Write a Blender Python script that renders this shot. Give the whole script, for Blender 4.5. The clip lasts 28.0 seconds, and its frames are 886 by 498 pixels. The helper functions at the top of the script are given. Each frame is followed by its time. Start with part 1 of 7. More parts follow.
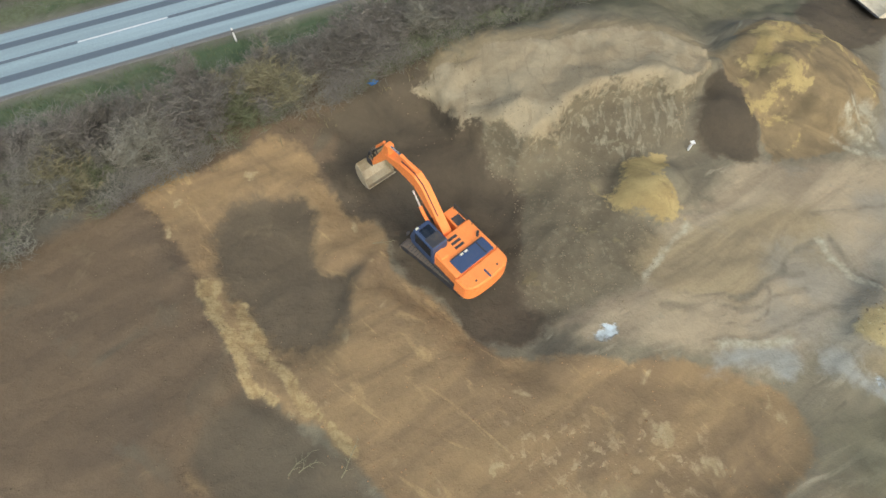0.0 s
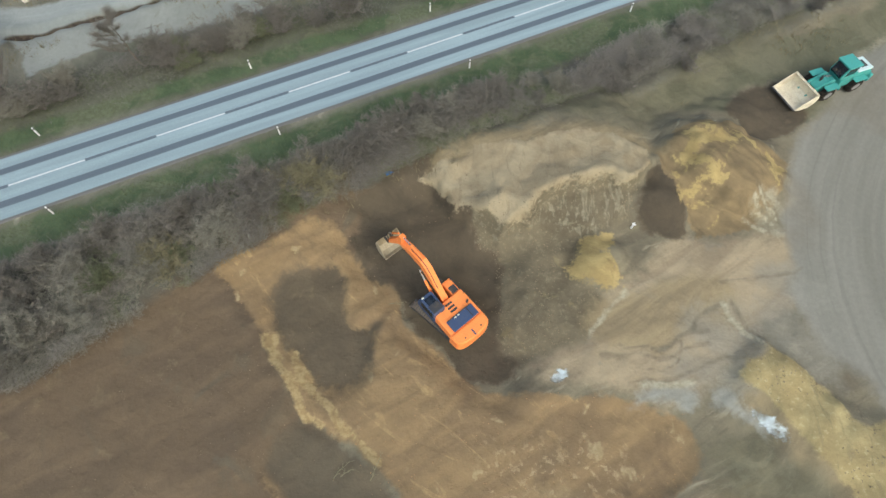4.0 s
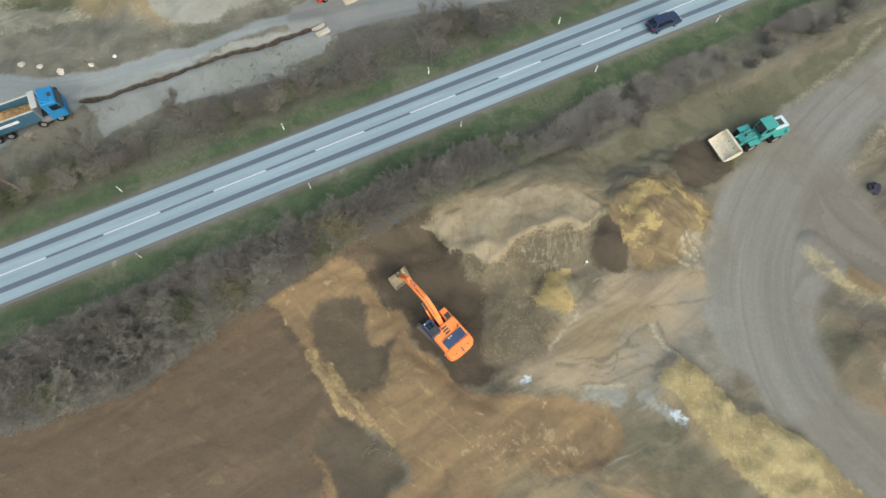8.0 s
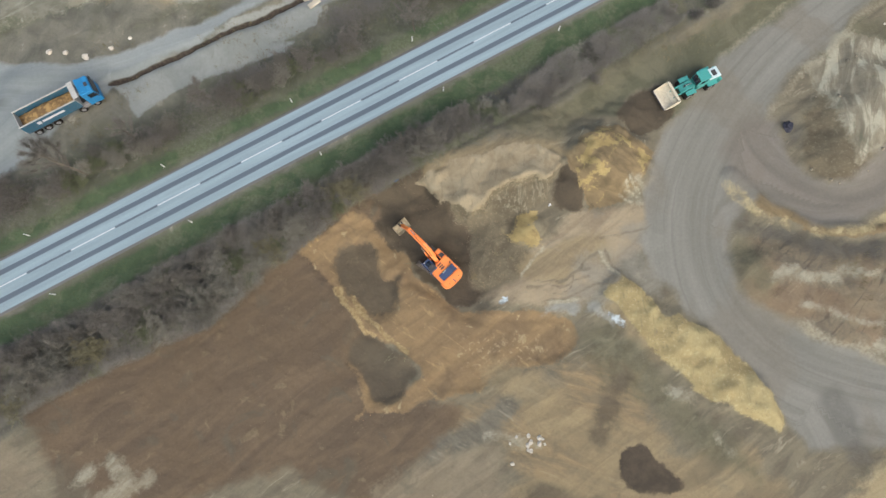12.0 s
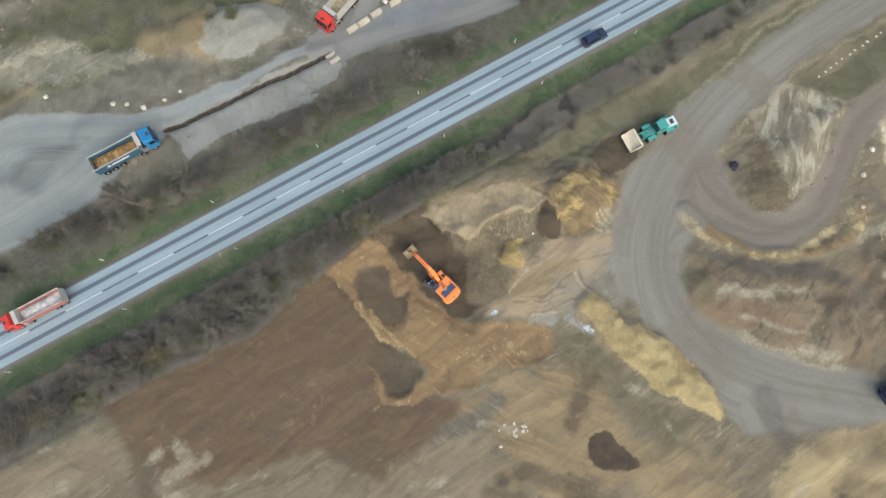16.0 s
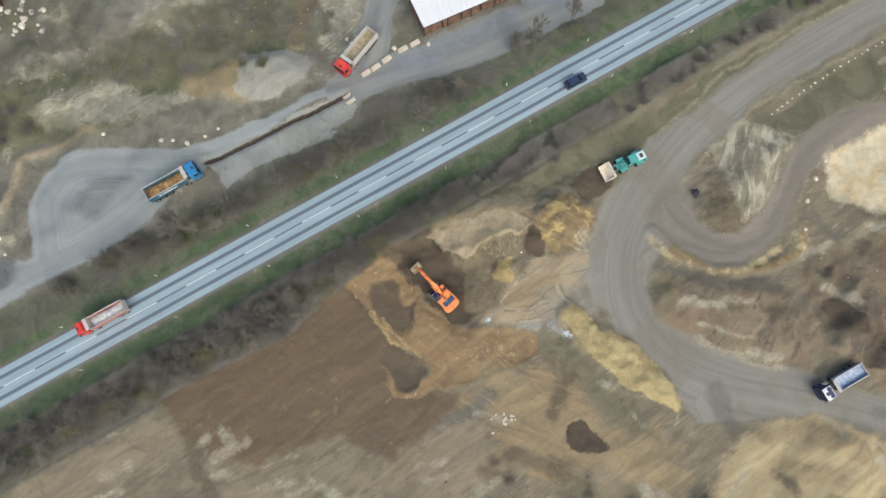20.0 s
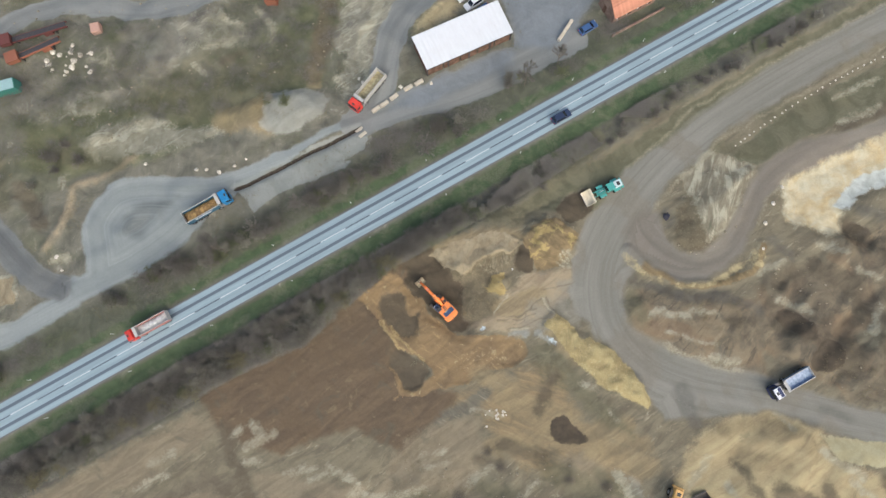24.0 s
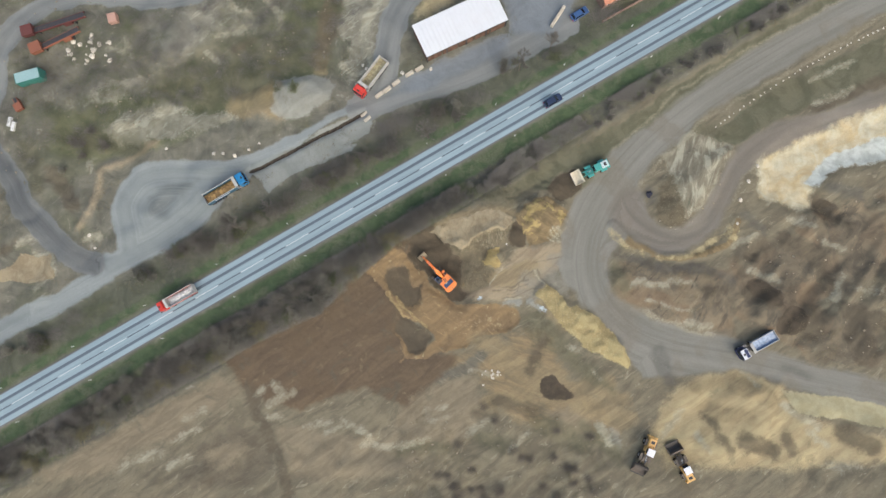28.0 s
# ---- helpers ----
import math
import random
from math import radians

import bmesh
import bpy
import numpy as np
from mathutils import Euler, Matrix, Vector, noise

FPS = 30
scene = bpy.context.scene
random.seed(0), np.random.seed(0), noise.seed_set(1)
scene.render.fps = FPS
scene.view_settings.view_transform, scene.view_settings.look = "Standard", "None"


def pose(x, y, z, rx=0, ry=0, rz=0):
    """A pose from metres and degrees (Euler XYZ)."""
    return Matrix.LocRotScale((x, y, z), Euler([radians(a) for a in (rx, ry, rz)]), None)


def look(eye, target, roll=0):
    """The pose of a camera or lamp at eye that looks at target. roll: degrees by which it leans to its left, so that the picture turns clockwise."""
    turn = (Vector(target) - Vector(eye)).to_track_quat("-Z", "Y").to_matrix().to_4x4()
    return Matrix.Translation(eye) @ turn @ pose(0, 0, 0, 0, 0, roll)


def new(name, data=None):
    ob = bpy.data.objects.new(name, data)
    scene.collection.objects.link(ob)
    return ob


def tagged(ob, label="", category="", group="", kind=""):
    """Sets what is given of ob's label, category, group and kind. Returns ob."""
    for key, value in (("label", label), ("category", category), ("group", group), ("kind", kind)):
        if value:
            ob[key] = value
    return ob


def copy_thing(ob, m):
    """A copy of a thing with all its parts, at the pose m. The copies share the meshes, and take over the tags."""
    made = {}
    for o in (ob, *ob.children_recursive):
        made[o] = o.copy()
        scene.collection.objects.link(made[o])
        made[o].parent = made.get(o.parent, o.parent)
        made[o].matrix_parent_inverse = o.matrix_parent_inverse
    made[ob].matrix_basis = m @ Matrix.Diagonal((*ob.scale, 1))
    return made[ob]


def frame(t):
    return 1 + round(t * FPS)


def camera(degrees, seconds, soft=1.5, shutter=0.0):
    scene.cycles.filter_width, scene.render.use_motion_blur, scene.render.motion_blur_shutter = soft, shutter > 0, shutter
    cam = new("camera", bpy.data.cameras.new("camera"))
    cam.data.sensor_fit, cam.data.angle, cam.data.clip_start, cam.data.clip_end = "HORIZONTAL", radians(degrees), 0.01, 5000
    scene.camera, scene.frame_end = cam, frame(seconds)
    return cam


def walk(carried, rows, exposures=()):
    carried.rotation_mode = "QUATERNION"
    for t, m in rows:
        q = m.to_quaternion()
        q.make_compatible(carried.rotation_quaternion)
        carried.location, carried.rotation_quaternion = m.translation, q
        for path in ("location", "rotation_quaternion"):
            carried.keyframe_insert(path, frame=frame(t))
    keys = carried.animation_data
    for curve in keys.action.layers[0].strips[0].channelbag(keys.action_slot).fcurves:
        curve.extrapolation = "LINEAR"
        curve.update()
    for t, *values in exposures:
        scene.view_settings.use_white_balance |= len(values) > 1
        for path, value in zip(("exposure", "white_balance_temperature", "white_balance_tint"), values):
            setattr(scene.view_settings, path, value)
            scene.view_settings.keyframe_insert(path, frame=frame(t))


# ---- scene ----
cam = camera(81.7, 28.0, soft=1.5)
PATH = [
    (0, (-0.15, -2.42, 24.51), (1.90, 10.84, 0), 2.34),
    (0.5, (-0.23, -2.39, 25.91), (1.97, 11.58, 0), 2.59),
    (1, (-0.25, -2.23, 27.47), (2.03, 12.26, 0), 2.69),
    (1.5, (-0.25, -2.20, 28.82), (2.08, 12.88, 0), 2.51),
    (2, (-0.21, -2.21, 30.14), (2.17, 13.51, 0), 2.47),
    (2.5, (-0.16, -2.22, 31.42), (2.22, 14.03, 0), 2.28),
    (4.5, (-0.11, -1.77, 37.32), (2.68, 16.64, 0), 2.44),
    (5, (-0.10, -1.64, 39.10), (2.83, 17.52, 0), 2.47),
    (5.5, (0.05, -1.39, 40.86), (2.97, 18.33, 0), 2.21),
    (6, (0.13, -1.17, 42.81), (3.14, 19.25, 0), 2.15),
    (6.5, (0.15, -1.01, 44.43), (3.26, 19.98, 0), 2.12),
    (7, (0.25, -0.84, 46.29), (3.43, 20.86, 0), 1.96),
    (7.5, (0.24, -0.83, 47.77), (3.50, 21.62, 0), 1.89),
    (8, (0.36, -0.62, 49.55), (3.30, 19.44, 0), 1.87),
    (8.5, (0.31, -0.63, 51.15), (3.26, 19.08, 0), 1.92),
    (9, (0.27, -0.40, 53.02), (3.26, 14.93, 0), 2.71),
    (9.5, (0.27, -0.57, 54.52), (3.03, 11.32, 0), 3.37),
    (10, (0.22, -0.13, 56.67), (3.02, 11.31, 0), 3.95),
    (10.5, (0.34, 0.36, 58.52), (3.08, 11.74, 0), 3.64),
    (11, (0.31, 0.50, 60.35), (3.15, 12.12, 0), 3.81),
    (11.5, (0.33, 0.74, 61.99), (3.22, 12.48, 0), 3.86),
    (12, (0.26, 0.97, 63.80), (3.24, 12.93, 0), 3.95),
    (12.5, (0.33, 1.28, 65.49), (3.29, 13.36, 0), 3.80),
    (14.5, (0.49, 2.62, 72.69), (3.47, 15.06, 0), 3.42),
    (15, (0.45, 2.49, 74.54), (3.47, 15.42, 0), 3.10),
    (15.5, (0.42, 2.91, 76.16), (3.55, 15.80, 0), 3.61),
    (16, (0.40, 3.04, 77.86), (3.62, 16.25, 0), 3.59),
    (16.5, (0.56, 3.49, 79.61), (3.67, 16.64, 0), 3.17),
    (17, (0.61, 3.65, 81.39), (3.74, 17.08, 0), 2.86),
    (17.5, (0.69, 3.84, 83.21), (3.80, 17.48, 0), 2.59),
    (18, (0.86, 4.32, 85.07), (3.82, 17.94, 0), 2.05),
    (18.5, (0.89, 4.44, 86.77), (3.82, 18.24, 0), 1.86),
    (19, (1.00, 5.04, 88.66), (3.84, 18.70, 0), 1.60),
    (19.5, (0.99, 4.97, 90.26), (3.88, 18.99, 0), 1.54),
    (20, (1.11, 5.44, 92.08), (3.92, 19.29, 0), 1.39),
    (20.5, (1.18, 5.47, 93.63), (3.98, 19.64, 0), 1.14),
    (21, (1.35, 5.92, 95.51), (4.04, 20.04, 0), 0.67),
    (21.5, (1.54, 6.47, 97.18), (4.12, 20.49, 0), 0.32),
    (23.5, (2.17, 7.64, 104.01), (4.34, 22.27, 0), -1.59),
    (24, (2.15, 8.00, 105.74), (4.39, 22.78, 0), -1.40),
    (24.5, (2.27, 8.16, 107.39), (4.43, 23.15, 0), -1.81),
    (25, (2.45, 8.88, 109.40), (4.48, 23.71, 0), -2.21),
    (25.5, (2.75, 9.16, 111.02), (4.61, 24.08, 0), -2.95),
    (26, (2.67, 9.23, 112.69), (4.71, 24.55, 0), -2.47),
    (26.5, (2.91, 10.00, 114.31), (4.78, 24.98, 0), -2.96),
    (27, (3.04, 10.18, 115.54), (4.67, 25.34, 0), -3.68),
    (27.5, (3.20, 10.66, 115.99), (4.45, 25.58, 0), -4.82),
    (28, (2.84, 9.74, 115.70), (3.43, 17.61, 0), -6.11),
]
LIGHT_DRIFT = [(0, 0.42, 6400, 5), (7.5, 0.42, 6350, 3), (9, 0.42, 6450, 9), (25, 0.42, 6400, 9), (26, 0.38, 6400, 9), (28, 0.38, 6420, 9)]
walk(cam, [(t, look(eye, target, roll)) for t, eye, target, roll in PATH], LIGHT_DRIFT)

# ---- light: a bright overcast day ----
world = bpy.data.worlds.new("overcast_sky")
scene.world = world
world.use_nodes = True
wn = world.node_tree.nodes
sky = wn.new("ShaderNodeTexSky")
sky.sky_type = "NISHITA"
sky.sun_disc = False
sky.sun_elevation = radians(42)
sky.sun_rotation = radians(150)
sky.air_density, sky.dust_density, sky.ozone_density = 1.0, 5.0, 1.0
sky_bg = wn["Background"]
sky_bg.inputs[1].default_value = 0.137
world.node_tree.links.new(sky.outputs[0], sky_bg.inputs[0])
sun = new("sun", bpy.data.lights.new("sun", "SUN"))
sun.data.energy = 1.1
sun.data.angle = radians(35)
sun.data.color = (1.0, 0.98, 0.955)
sun.matrix_world = look((0, 0, 60), (14, 24, 30))

# ---- helpers of this scene ----
def smooth(a, b, v):
    u = np.clip((v - a) / (b - a), 0, 1)
    return u * u * (3 - 2 * u)


def lattice(x, y, seed):
    """Smooth value noise in 0..1 on arrays."""
    xi, yi = np.floor(x).astype(np.int64), np.floor(y).astype(np.int64)
    u, v = x - xi, y - yi
    u, v = u * u * (3 - 2 * u), v * v * (3 - 2 * v)

    def h(a, b):
        n = (a * 374761393 + b * 668265263 + seed * 974634777) & 0xFFFFFFFF
        n = ((n ^ (n >> 13)) * 1274126177) & 0xFFFFFFFF
        return ((n ^ (n >> 16)) & 0xFFFF) / 65535.0
    return (h(xi, yi) * (1 - u) + h(xi + 1, yi) * u) * (1 - v) + (h(xi, yi + 1) * (1 - u) + h(xi + 1, yi + 1) * u) * v


def fbm(x, y, size, seed=1, octaves=4):
    """Cloudy noise round 0, about -1..1, whose largest lumps are size metres."""
    out, amp, total = 0.0, 1.0, 0.0
    for o in range(octaves):
        k = 2.0 ** o / size
        out = out + amp * (lattice(x * k + 17.3 * o, y * k - 9.1 * o, seed + o) - 0.5) * 2
        total += amp
        amp *= 0.55
    return out / total * 1.6


def curved(points, steps=6):
    """A Catmull-Rom curve through the points."""
    p = [Vector((*q, 0)) for q in points]
    p = [p[0] * 2 - p[1]] + p + [p[-1] * 2 - p[-2]]
    out = []
    for i in range(1, len(p) - 2):
        for k in range(steps):
            t = k / steps
            a, b, c, d = p[i - 1:i + 3]
            q = 0.5 * (2 * b + (c - a) * t + (2 * a - 5 * b + 4 * c - d) * t * t + (3 * b - a - 3 * c + d) * t ** 3)
            out.append((q.x, q.y))
    return out + [tuple(points[-1])]


def rounded(points):
    """A closed outline with its corners rounded."""
    p = [Vector((*q, 0)) for q in points]
    out = []
    for i in range(len(p)):
        a, b, c, d = p[i - 1], p[i], p[(i + 1) % len(p)], p[(i + 2) % len(p)]
        out += [tuple(b.xy), tuple((0.5625 * (b + c) - 0.0625 * (a + d)).xy)]
    return out


def inside(poly, x, y):
    """Metres to the outline of a polygon, positive within it."""
    best = np.full(np.shape(x), 1e9)
    odd = np.zeros(np.shape(x), bool)
    for (x0, y0), (x1, y1) in zip(poly, poly[1:] + poly[:1]):
        dx, dy = x1 - x0, y1 - y0
        t = np.clip(((x - x0) * dx + (y - y0) * dy) / (dx * dx + dy * dy + 1e-9), 0, 1)
        best = np.minimum(best, np.hypot(x - x0 - t * dx, y - y0 - t * dy))
        odd ^= ((y0 > y) != (y1 > y)) & (x < dx * (y - y0) / (dy + 1e-12) + x0)
    return np.where(odd, best, -best)


def along(line, x, y):
    """Distance to a line, the way along it and the signed side, in metres."""
    best, way, side, run = np.full(np.shape(x), 1e9), np.zeros(np.shape(x)), np.zeros(np.shape(x)), 0.0
    for (x0, y0), (x1, y1) in zip(line, line[1:]):
        dx, dy = x1 - x0, y1 - y0
        far = math.hypot(dx, dy)
        t = np.clip(((x - x0) * dx + (y - y0) * dy) / (far * far + 1e-9), 0, 1)
        d = np.hypot(x - x0 - t * dx, y - y0 - t * dy)
        near = d < best
        best = np.where(near, d, best)
        way = np.where(near, run + t * far, way)
        side = np.where(near, ((x - x0) * -dy + (y - y0) * dx) / (far + 1e-9), side)
        run += far
    return best, way, side

# ---- materials ----
def tone(r, g, b):
    """Linear colour from everyday 0..255 values."""
    return tuple((c / 255 / 12.92 if c < 10 else ((c / 255 + 0.055) / 1.055) ** 2.4) for c in (r, g, b)) + (1.0,)


class Nodes:
    """A material's node tree with short ways to add to it."""

    def __init__(self, name):
        self.mat = bpy.data.materials.new(name)
        self.mat.use_nodes = True
        self.tree = self.mat.node_tree
        self.bsdf = self.tree.nodes["Principled BSDF"]
        self.place = self.add("ShaderNodeTexCoord").outputs["Object"]

    def add(self, kind):
        return self.tree.nodes.new(kind)

    def put(self, value, socket):
        if isinstance(value, bpy.types.NodeSocket):
            self.tree.links.new(value, socket)
        else:
            socket.default_value = value

    def noise(self, scale, detail=4.0, rough=0.6, at=None, warp=0.0):
        n = self.add("ShaderNodeTexNoise")
        n.inputs["Scale"].default_value, n.inputs["Detail"].default_value, n.inputs["Roughness"].default_value = scale, detail, rough
        n.inputs["Distortion"].default_value = warp
        self.tree.links.new(at or self.place, n.inputs["Vector"])
        return n.outputs["Fac"]

    def math(self, op, a, b=0.0, clamp=False):
        n = self.add("ShaderNodeMath")
        n.operation, n.use_clamp = op, clamp
        self.put(a, n.inputs[0]), self.put(b, n.inputs[1])
        return n.outputs[0]

    def ramp(self, value, low, high, to_low=0.0, to_high=1.0):
        n = self.add("ShaderNodeMapRange")
        n.interpolation_type = "SMOOTHSTEP"
        for k, v in enumerate((value, low, high, to_low, to_high)):
            self.put(v, n.inputs[k])
        return n.outputs[0]

    def mix(self, fac, a, b, blend="MIX"):
        n = self.add("ShaderNodeMix")
        n.data_type, n.blend_type = "RGBA", blend
        self.put(fac, n.inputs[0]), self.put(a, n.inputs[6]), self.put(b, n.inputs[7])
        return n.outputs[2]

    def attr(self, name, kind="Fac"):
        n = self.add("ShaderNodeAttribute")
        n.attribute_name = name
        return n.outputs[kind]

    def stretched(self, scale, turn=0.0, at=None):
        n = self.add("ShaderNodeMapping")
        n.inputs["Scale"].default_value = scale
        n.inputs["Rotation"].default_value = (0, 0, radians(turn))
        self.tree.links.new(at or self.place, n.inputs["Vector"])
        return n.outputs[0]

    def lines(self, long, across, turn):
        """Places drawn out into streaks: so many metres long and across, by a turn in degrees."""
        n = self.add("ShaderNodeMapping")
        n.vector_type = "TEXTURE"
        n.inputs["Scale"].default_value = (long, across, across)
        n.inputs["Rotation"].default_value = (0, 0, radians(turn))
        self.tree.links.new(self.place, n.inputs["Vector"])
        return n.outputs[0]

    def finish(self, colour, rough=0.9, metal=0.0, bump=None, depth=0.05, strength=0.6, gloss=0.3):
        self.put(colour, self.bsdf.inputs["Base Color"])
        self.put(rough, self.bsdf.inputs["Roughness"])
        self.bsdf.inputs["Metallic"].default_value = metal
        self.put(gloss, self.bsdf.inputs["Specular IOR Level"])
        if bump is not None:
            b = self.add("ShaderNodeBump")
            b.inputs["Strength"].default_value, b.inputs["Distance"].default_value = strength, depth
            self.tree.links.new(bump, b.inputs["Height"])
            self.tree.links.new(b.outputs[0], self.bsdf.inputs["Normal"])
        return self.mat


def paint(name, rgb, rough=0.5, metal=0.0, dirt=0.25, dirt_rgb=(120, 105, 85), grain=3.0, gloss=0.4):
    """Worn paint, metal, rubber or plastic with dust in blotches and fine speckle."""
    n = Nodes(name)
    blot = n.ramp(n.noise(grain, 5, 0.65), 0.45, 0.75, 0.0, dirt)
    fine = n.ramp(n.noise(grain * 14, 2), 0.3, 0.7, 0.88, 1.08)
    c = n.mix(blot, tone(*rgb), tone(*dirt_rgb))
    c = n.mix(1.0, c, fine, "MULTIPLY")
    r = n.ramp(n.noise(grain * 2, 3), 0.3, 0.8, rough, min(1.0, rough + 0.3))
    return n.finish(c, r, metal, n.noise(grain * 6, 3), 0.004, 0.3, gloss)


def soil_material():
    n = Nodes("soil")
    big, mid = n.noise(0.08, 3, 0.5, warp=0.6), n.noise(0.5, 4, 0.55, warp=0.4)
    patch = n.noise(0.2, 6, 0.62, warp=0.8)
    fine, grit = n.noise(2.6, 5, 0.6), n.noise(15.0, 2, 0.5)
    swath = n.noise(1.0, 5, 0.58, at=n.lines(9.0, 2.0, 24), warp=0.9)
    rake = n.noise(1.0, 5, 0.6, at=n.lines(5.0, 1.7, 25), warp=1.4)
    fan = n.noise(1.0, 5, 0.6, at=n.lines(6.5, 1.5, -30), warp=1.3)
    scrape = n.noise(1.0, 5, 0.6, at=n.lines(5.5, 1.2, -47), warp=1.1)
    runs = n.noise(1.0, 4, 0.6, at=n.lines(2.6, 0.4, 84), warp=0.5)
    ruts = n.noise(1.0, 4, 0.6, at=n.stretched((0.025, 0.38, 0.0), 0, n.attr("ruts", "Vector")), warp=0.25)
    grooves = n.noise(1.0, 2, 0.5, at=n.stretched((0.02, 1.5, 0.0), 0, n.attr("ruts", "Vector")), warp=0.2)
    edge = n.math("SUBTRACT", n.math("ADD", n.math("MULTIPLY", mid, 1.5), n.math("MULTIPLY", fine, 0.8)), 1.15)

    def soil(r, g, b):
        return tone(r * 0.945, g * 0.995, b * 1.015)

    def two(a, b, by, low=0.36, high=0.64):
        return n.mix(n.ramp(by, low, high), soil(*a), soil(*b))

    def layer(c, name, colour, wide=0.35, wander=0.8, most=1.0):
        v = n.math("ADD", n.attr(name), n.math("MULTIPLY", edge, wander))
        return n.mix(n.ramp(v, -0.6 * wide, 0.6 * wide, 0.0, most), c, colour)

    def some(c, by, low, high, colour, most):
        return n.mix(n.ramp(by, low, high, 0.0, most), c, colour)

    # rough ground
    c = two((104, 98, 85), (126, 118, 103), patch, 0.36, 0.62)
    c = some(c, big, 0.48, 0.60, two((98, 95, 76), (114, 109, 88), mid), 0.7)
    c = some(c, big, 0.44, 0.36, two((116, 108, 93), (134, 125, 108), mid), 0.7)
    c = some(c, patch, 0.60, 0.68, two((146, 136, 118), (168, 158, 140), fine), 0.75)
    c = some(c, patch, 0.40, 0.33, two((90, 86, 72), (103, 97, 82), mid), 0.6)
    c = some(c, rake, 0.60, 0.70, two((140, 131, 112), (160, 150, 132), fine), 0.4)
    c = layer(c, "thatch", some(two((92, 92, 66), (108, 105, 78), patch, 0.40, 0.6), mid, 0.55, 0.68, soil(128, 120, 92), 0.6), 2.2, 2.2, 0.85)
    c = layer(c, "verge", some(two((86, 86, 71), (102, 99, 82), patch), mid, 0.58, 0.68, soil(124, 114, 92), 0.5), 2.6, 2.4, 0.85)
    c = layer(c, "litter", some(two((87, 82, 74), (102, 96, 85), mid), patch, 0.5, 0.62, two((92, 89, 72), (106, 101, 82), fine), 0.8), 1.2, 2.0, 0.95)
    # stripped ground
    earth = two((114, 102, 84), (133, 120, 98), swath, 0.36, 0.62)
    earth = some(earth, rake, 0.58, 0.68, two((148, 135, 112), (166, 153, 128), mid), 0.65)
    earth = some(earth, rake, 0.42, 0.34, two((108, 96, 79), (118, 105, 86), mid), 0.6)
    earth = some(earth, patch, 0.56, 0.66, two((112, 101, 82), (122, 110, 89), mid), 0.6)
    c = layer(c, "earth", earth, 1.6, 1.6)
    sienna = two((132, 113, 88), (156, 131, 97), fan, 0.38, 0.62)
    sienna = some(sienna, fan, 0.60, 0.70, two((164, 146, 114), (178, 160, 126), fine), 0.6)
    sienna = some(sienna, patch, 0.56, 0.66, soil(118, 103, 82), 0.6)
    c = layer(c, "sienna", sienna, 2.4, 2.6, 0.9)
    c = layer(c, "raked", some(two((104, 96, 83), (120, 111, 96), scrape), fan, 0.58, 0.66, soil(144, 134, 116), 0.7), 1.6, 2.2, 0.9)
    c = layer(c, "bleached", some(two((132, 123, 106), (152, 142, 124), mid), rake, 0.52, 0.64, soil(178, 169, 150), 0.75), 1.2, 3.0, 0.75)
    field = two((99, 83, 67), (117, 97, 76), swath, 0.3, 0.7)
    field = some(field, patch, 0.56, 0.66, two((96, 87, 72), (104, 94, 78), mid), 0.7)
    field = some(field, mid, 0.62, 0.70, two((138, 118, 90), (148, 128, 98), fine), 0.35)
    field = some(field, big, 0.52, 0.62, soil(108, 89, 69), 0.5)
    c = layer(c, "field", field, 1.6, 1.4)
    c = layer(c, "tan", some(two((150, 130, 105), (172, 150, 121), swath), patch, 0.55, 0.66, soil(146, 132, 112), 0.7), 1.6, 1.2)
    clay = two((134, 109, 81), (150, 122, 88), swath, 0.36, 0.64)
    clay = some(clay, scrape, 0.56, 0.66, two((160, 131, 93), (174, 144, 102), fine), 0.75)
    clay = some(clay, patch, 0.56, 0.66, two((118, 97, 74), (126, 104, 79), mid), 0.7)
    clay = some(clay, mid, 0.63, 0.70, two((180, 156, 116), (194, 172, 132), fine), 0.5)
    c = layer(c, "clay", clay, 0.45, 1.0)
    crumbs = n.noise(1.9, 3, 0.6, warp=0.3)
    c = n.mix(n.math("MULTIPLY", n.ramp(n.attr("flecks"), -1.5, 0.8), n.ramp(crumbs, 0.55, 0.64, 0.0, 0.6)), c, two((168, 140, 104), (184, 158, 122), fine))
    c = layer(c, "hollow", some(two((89, 78, 64), (101, 88, 71), patch), mid, 0.60, 0.68, soil(118, 100, 78), 0.4), 0.7, 1.1, 0.9)
    c = layer(c, "dark", some(two((82, 71, 58), (96, 83, 67), patch), mid, 0.60, 0.68, soil(112, 96, 76), 0.4), 0.5, 1.1)
    stony = two((101, 89, 71), (118, 104, 83), patch, 0.38, 0.6)
    stony = some(stony, fine, 0.56, 0.66, soil(138, 125, 101), 0.45)
    stony = some(stony, mid, 0.62, 0.70, soil(146, 128, 92), 0.4)
    c = layer(c, "stony", stony, 0.7, 1.0)
    drips = n.math("MULTIPLY", n.ramp(n.attr("slope"), -0.4, 0.5), n.ramp(runs, 0.52, 0.62, 0.0, 0.6))
    c = n.mix(drips, c, two((136, 124, 103), (156, 143, 119), fine))
    c = layer(c, "ochre", some(two((122, 103, 77), (140, 117, 86), scrape), patch, 0.56, 0.64, soil(104, 89, 68), 0.6), 0.3, 1.0)
    c = layer(c, "seam", two((158, 130, 90), (176, 150, 108), fine), 0.25, 0.6, 0.9)
    c = layer(c, "scrub", two((92, 90, 70), (112, 105, 84), patch), 0.8, 1.2, 0.85)
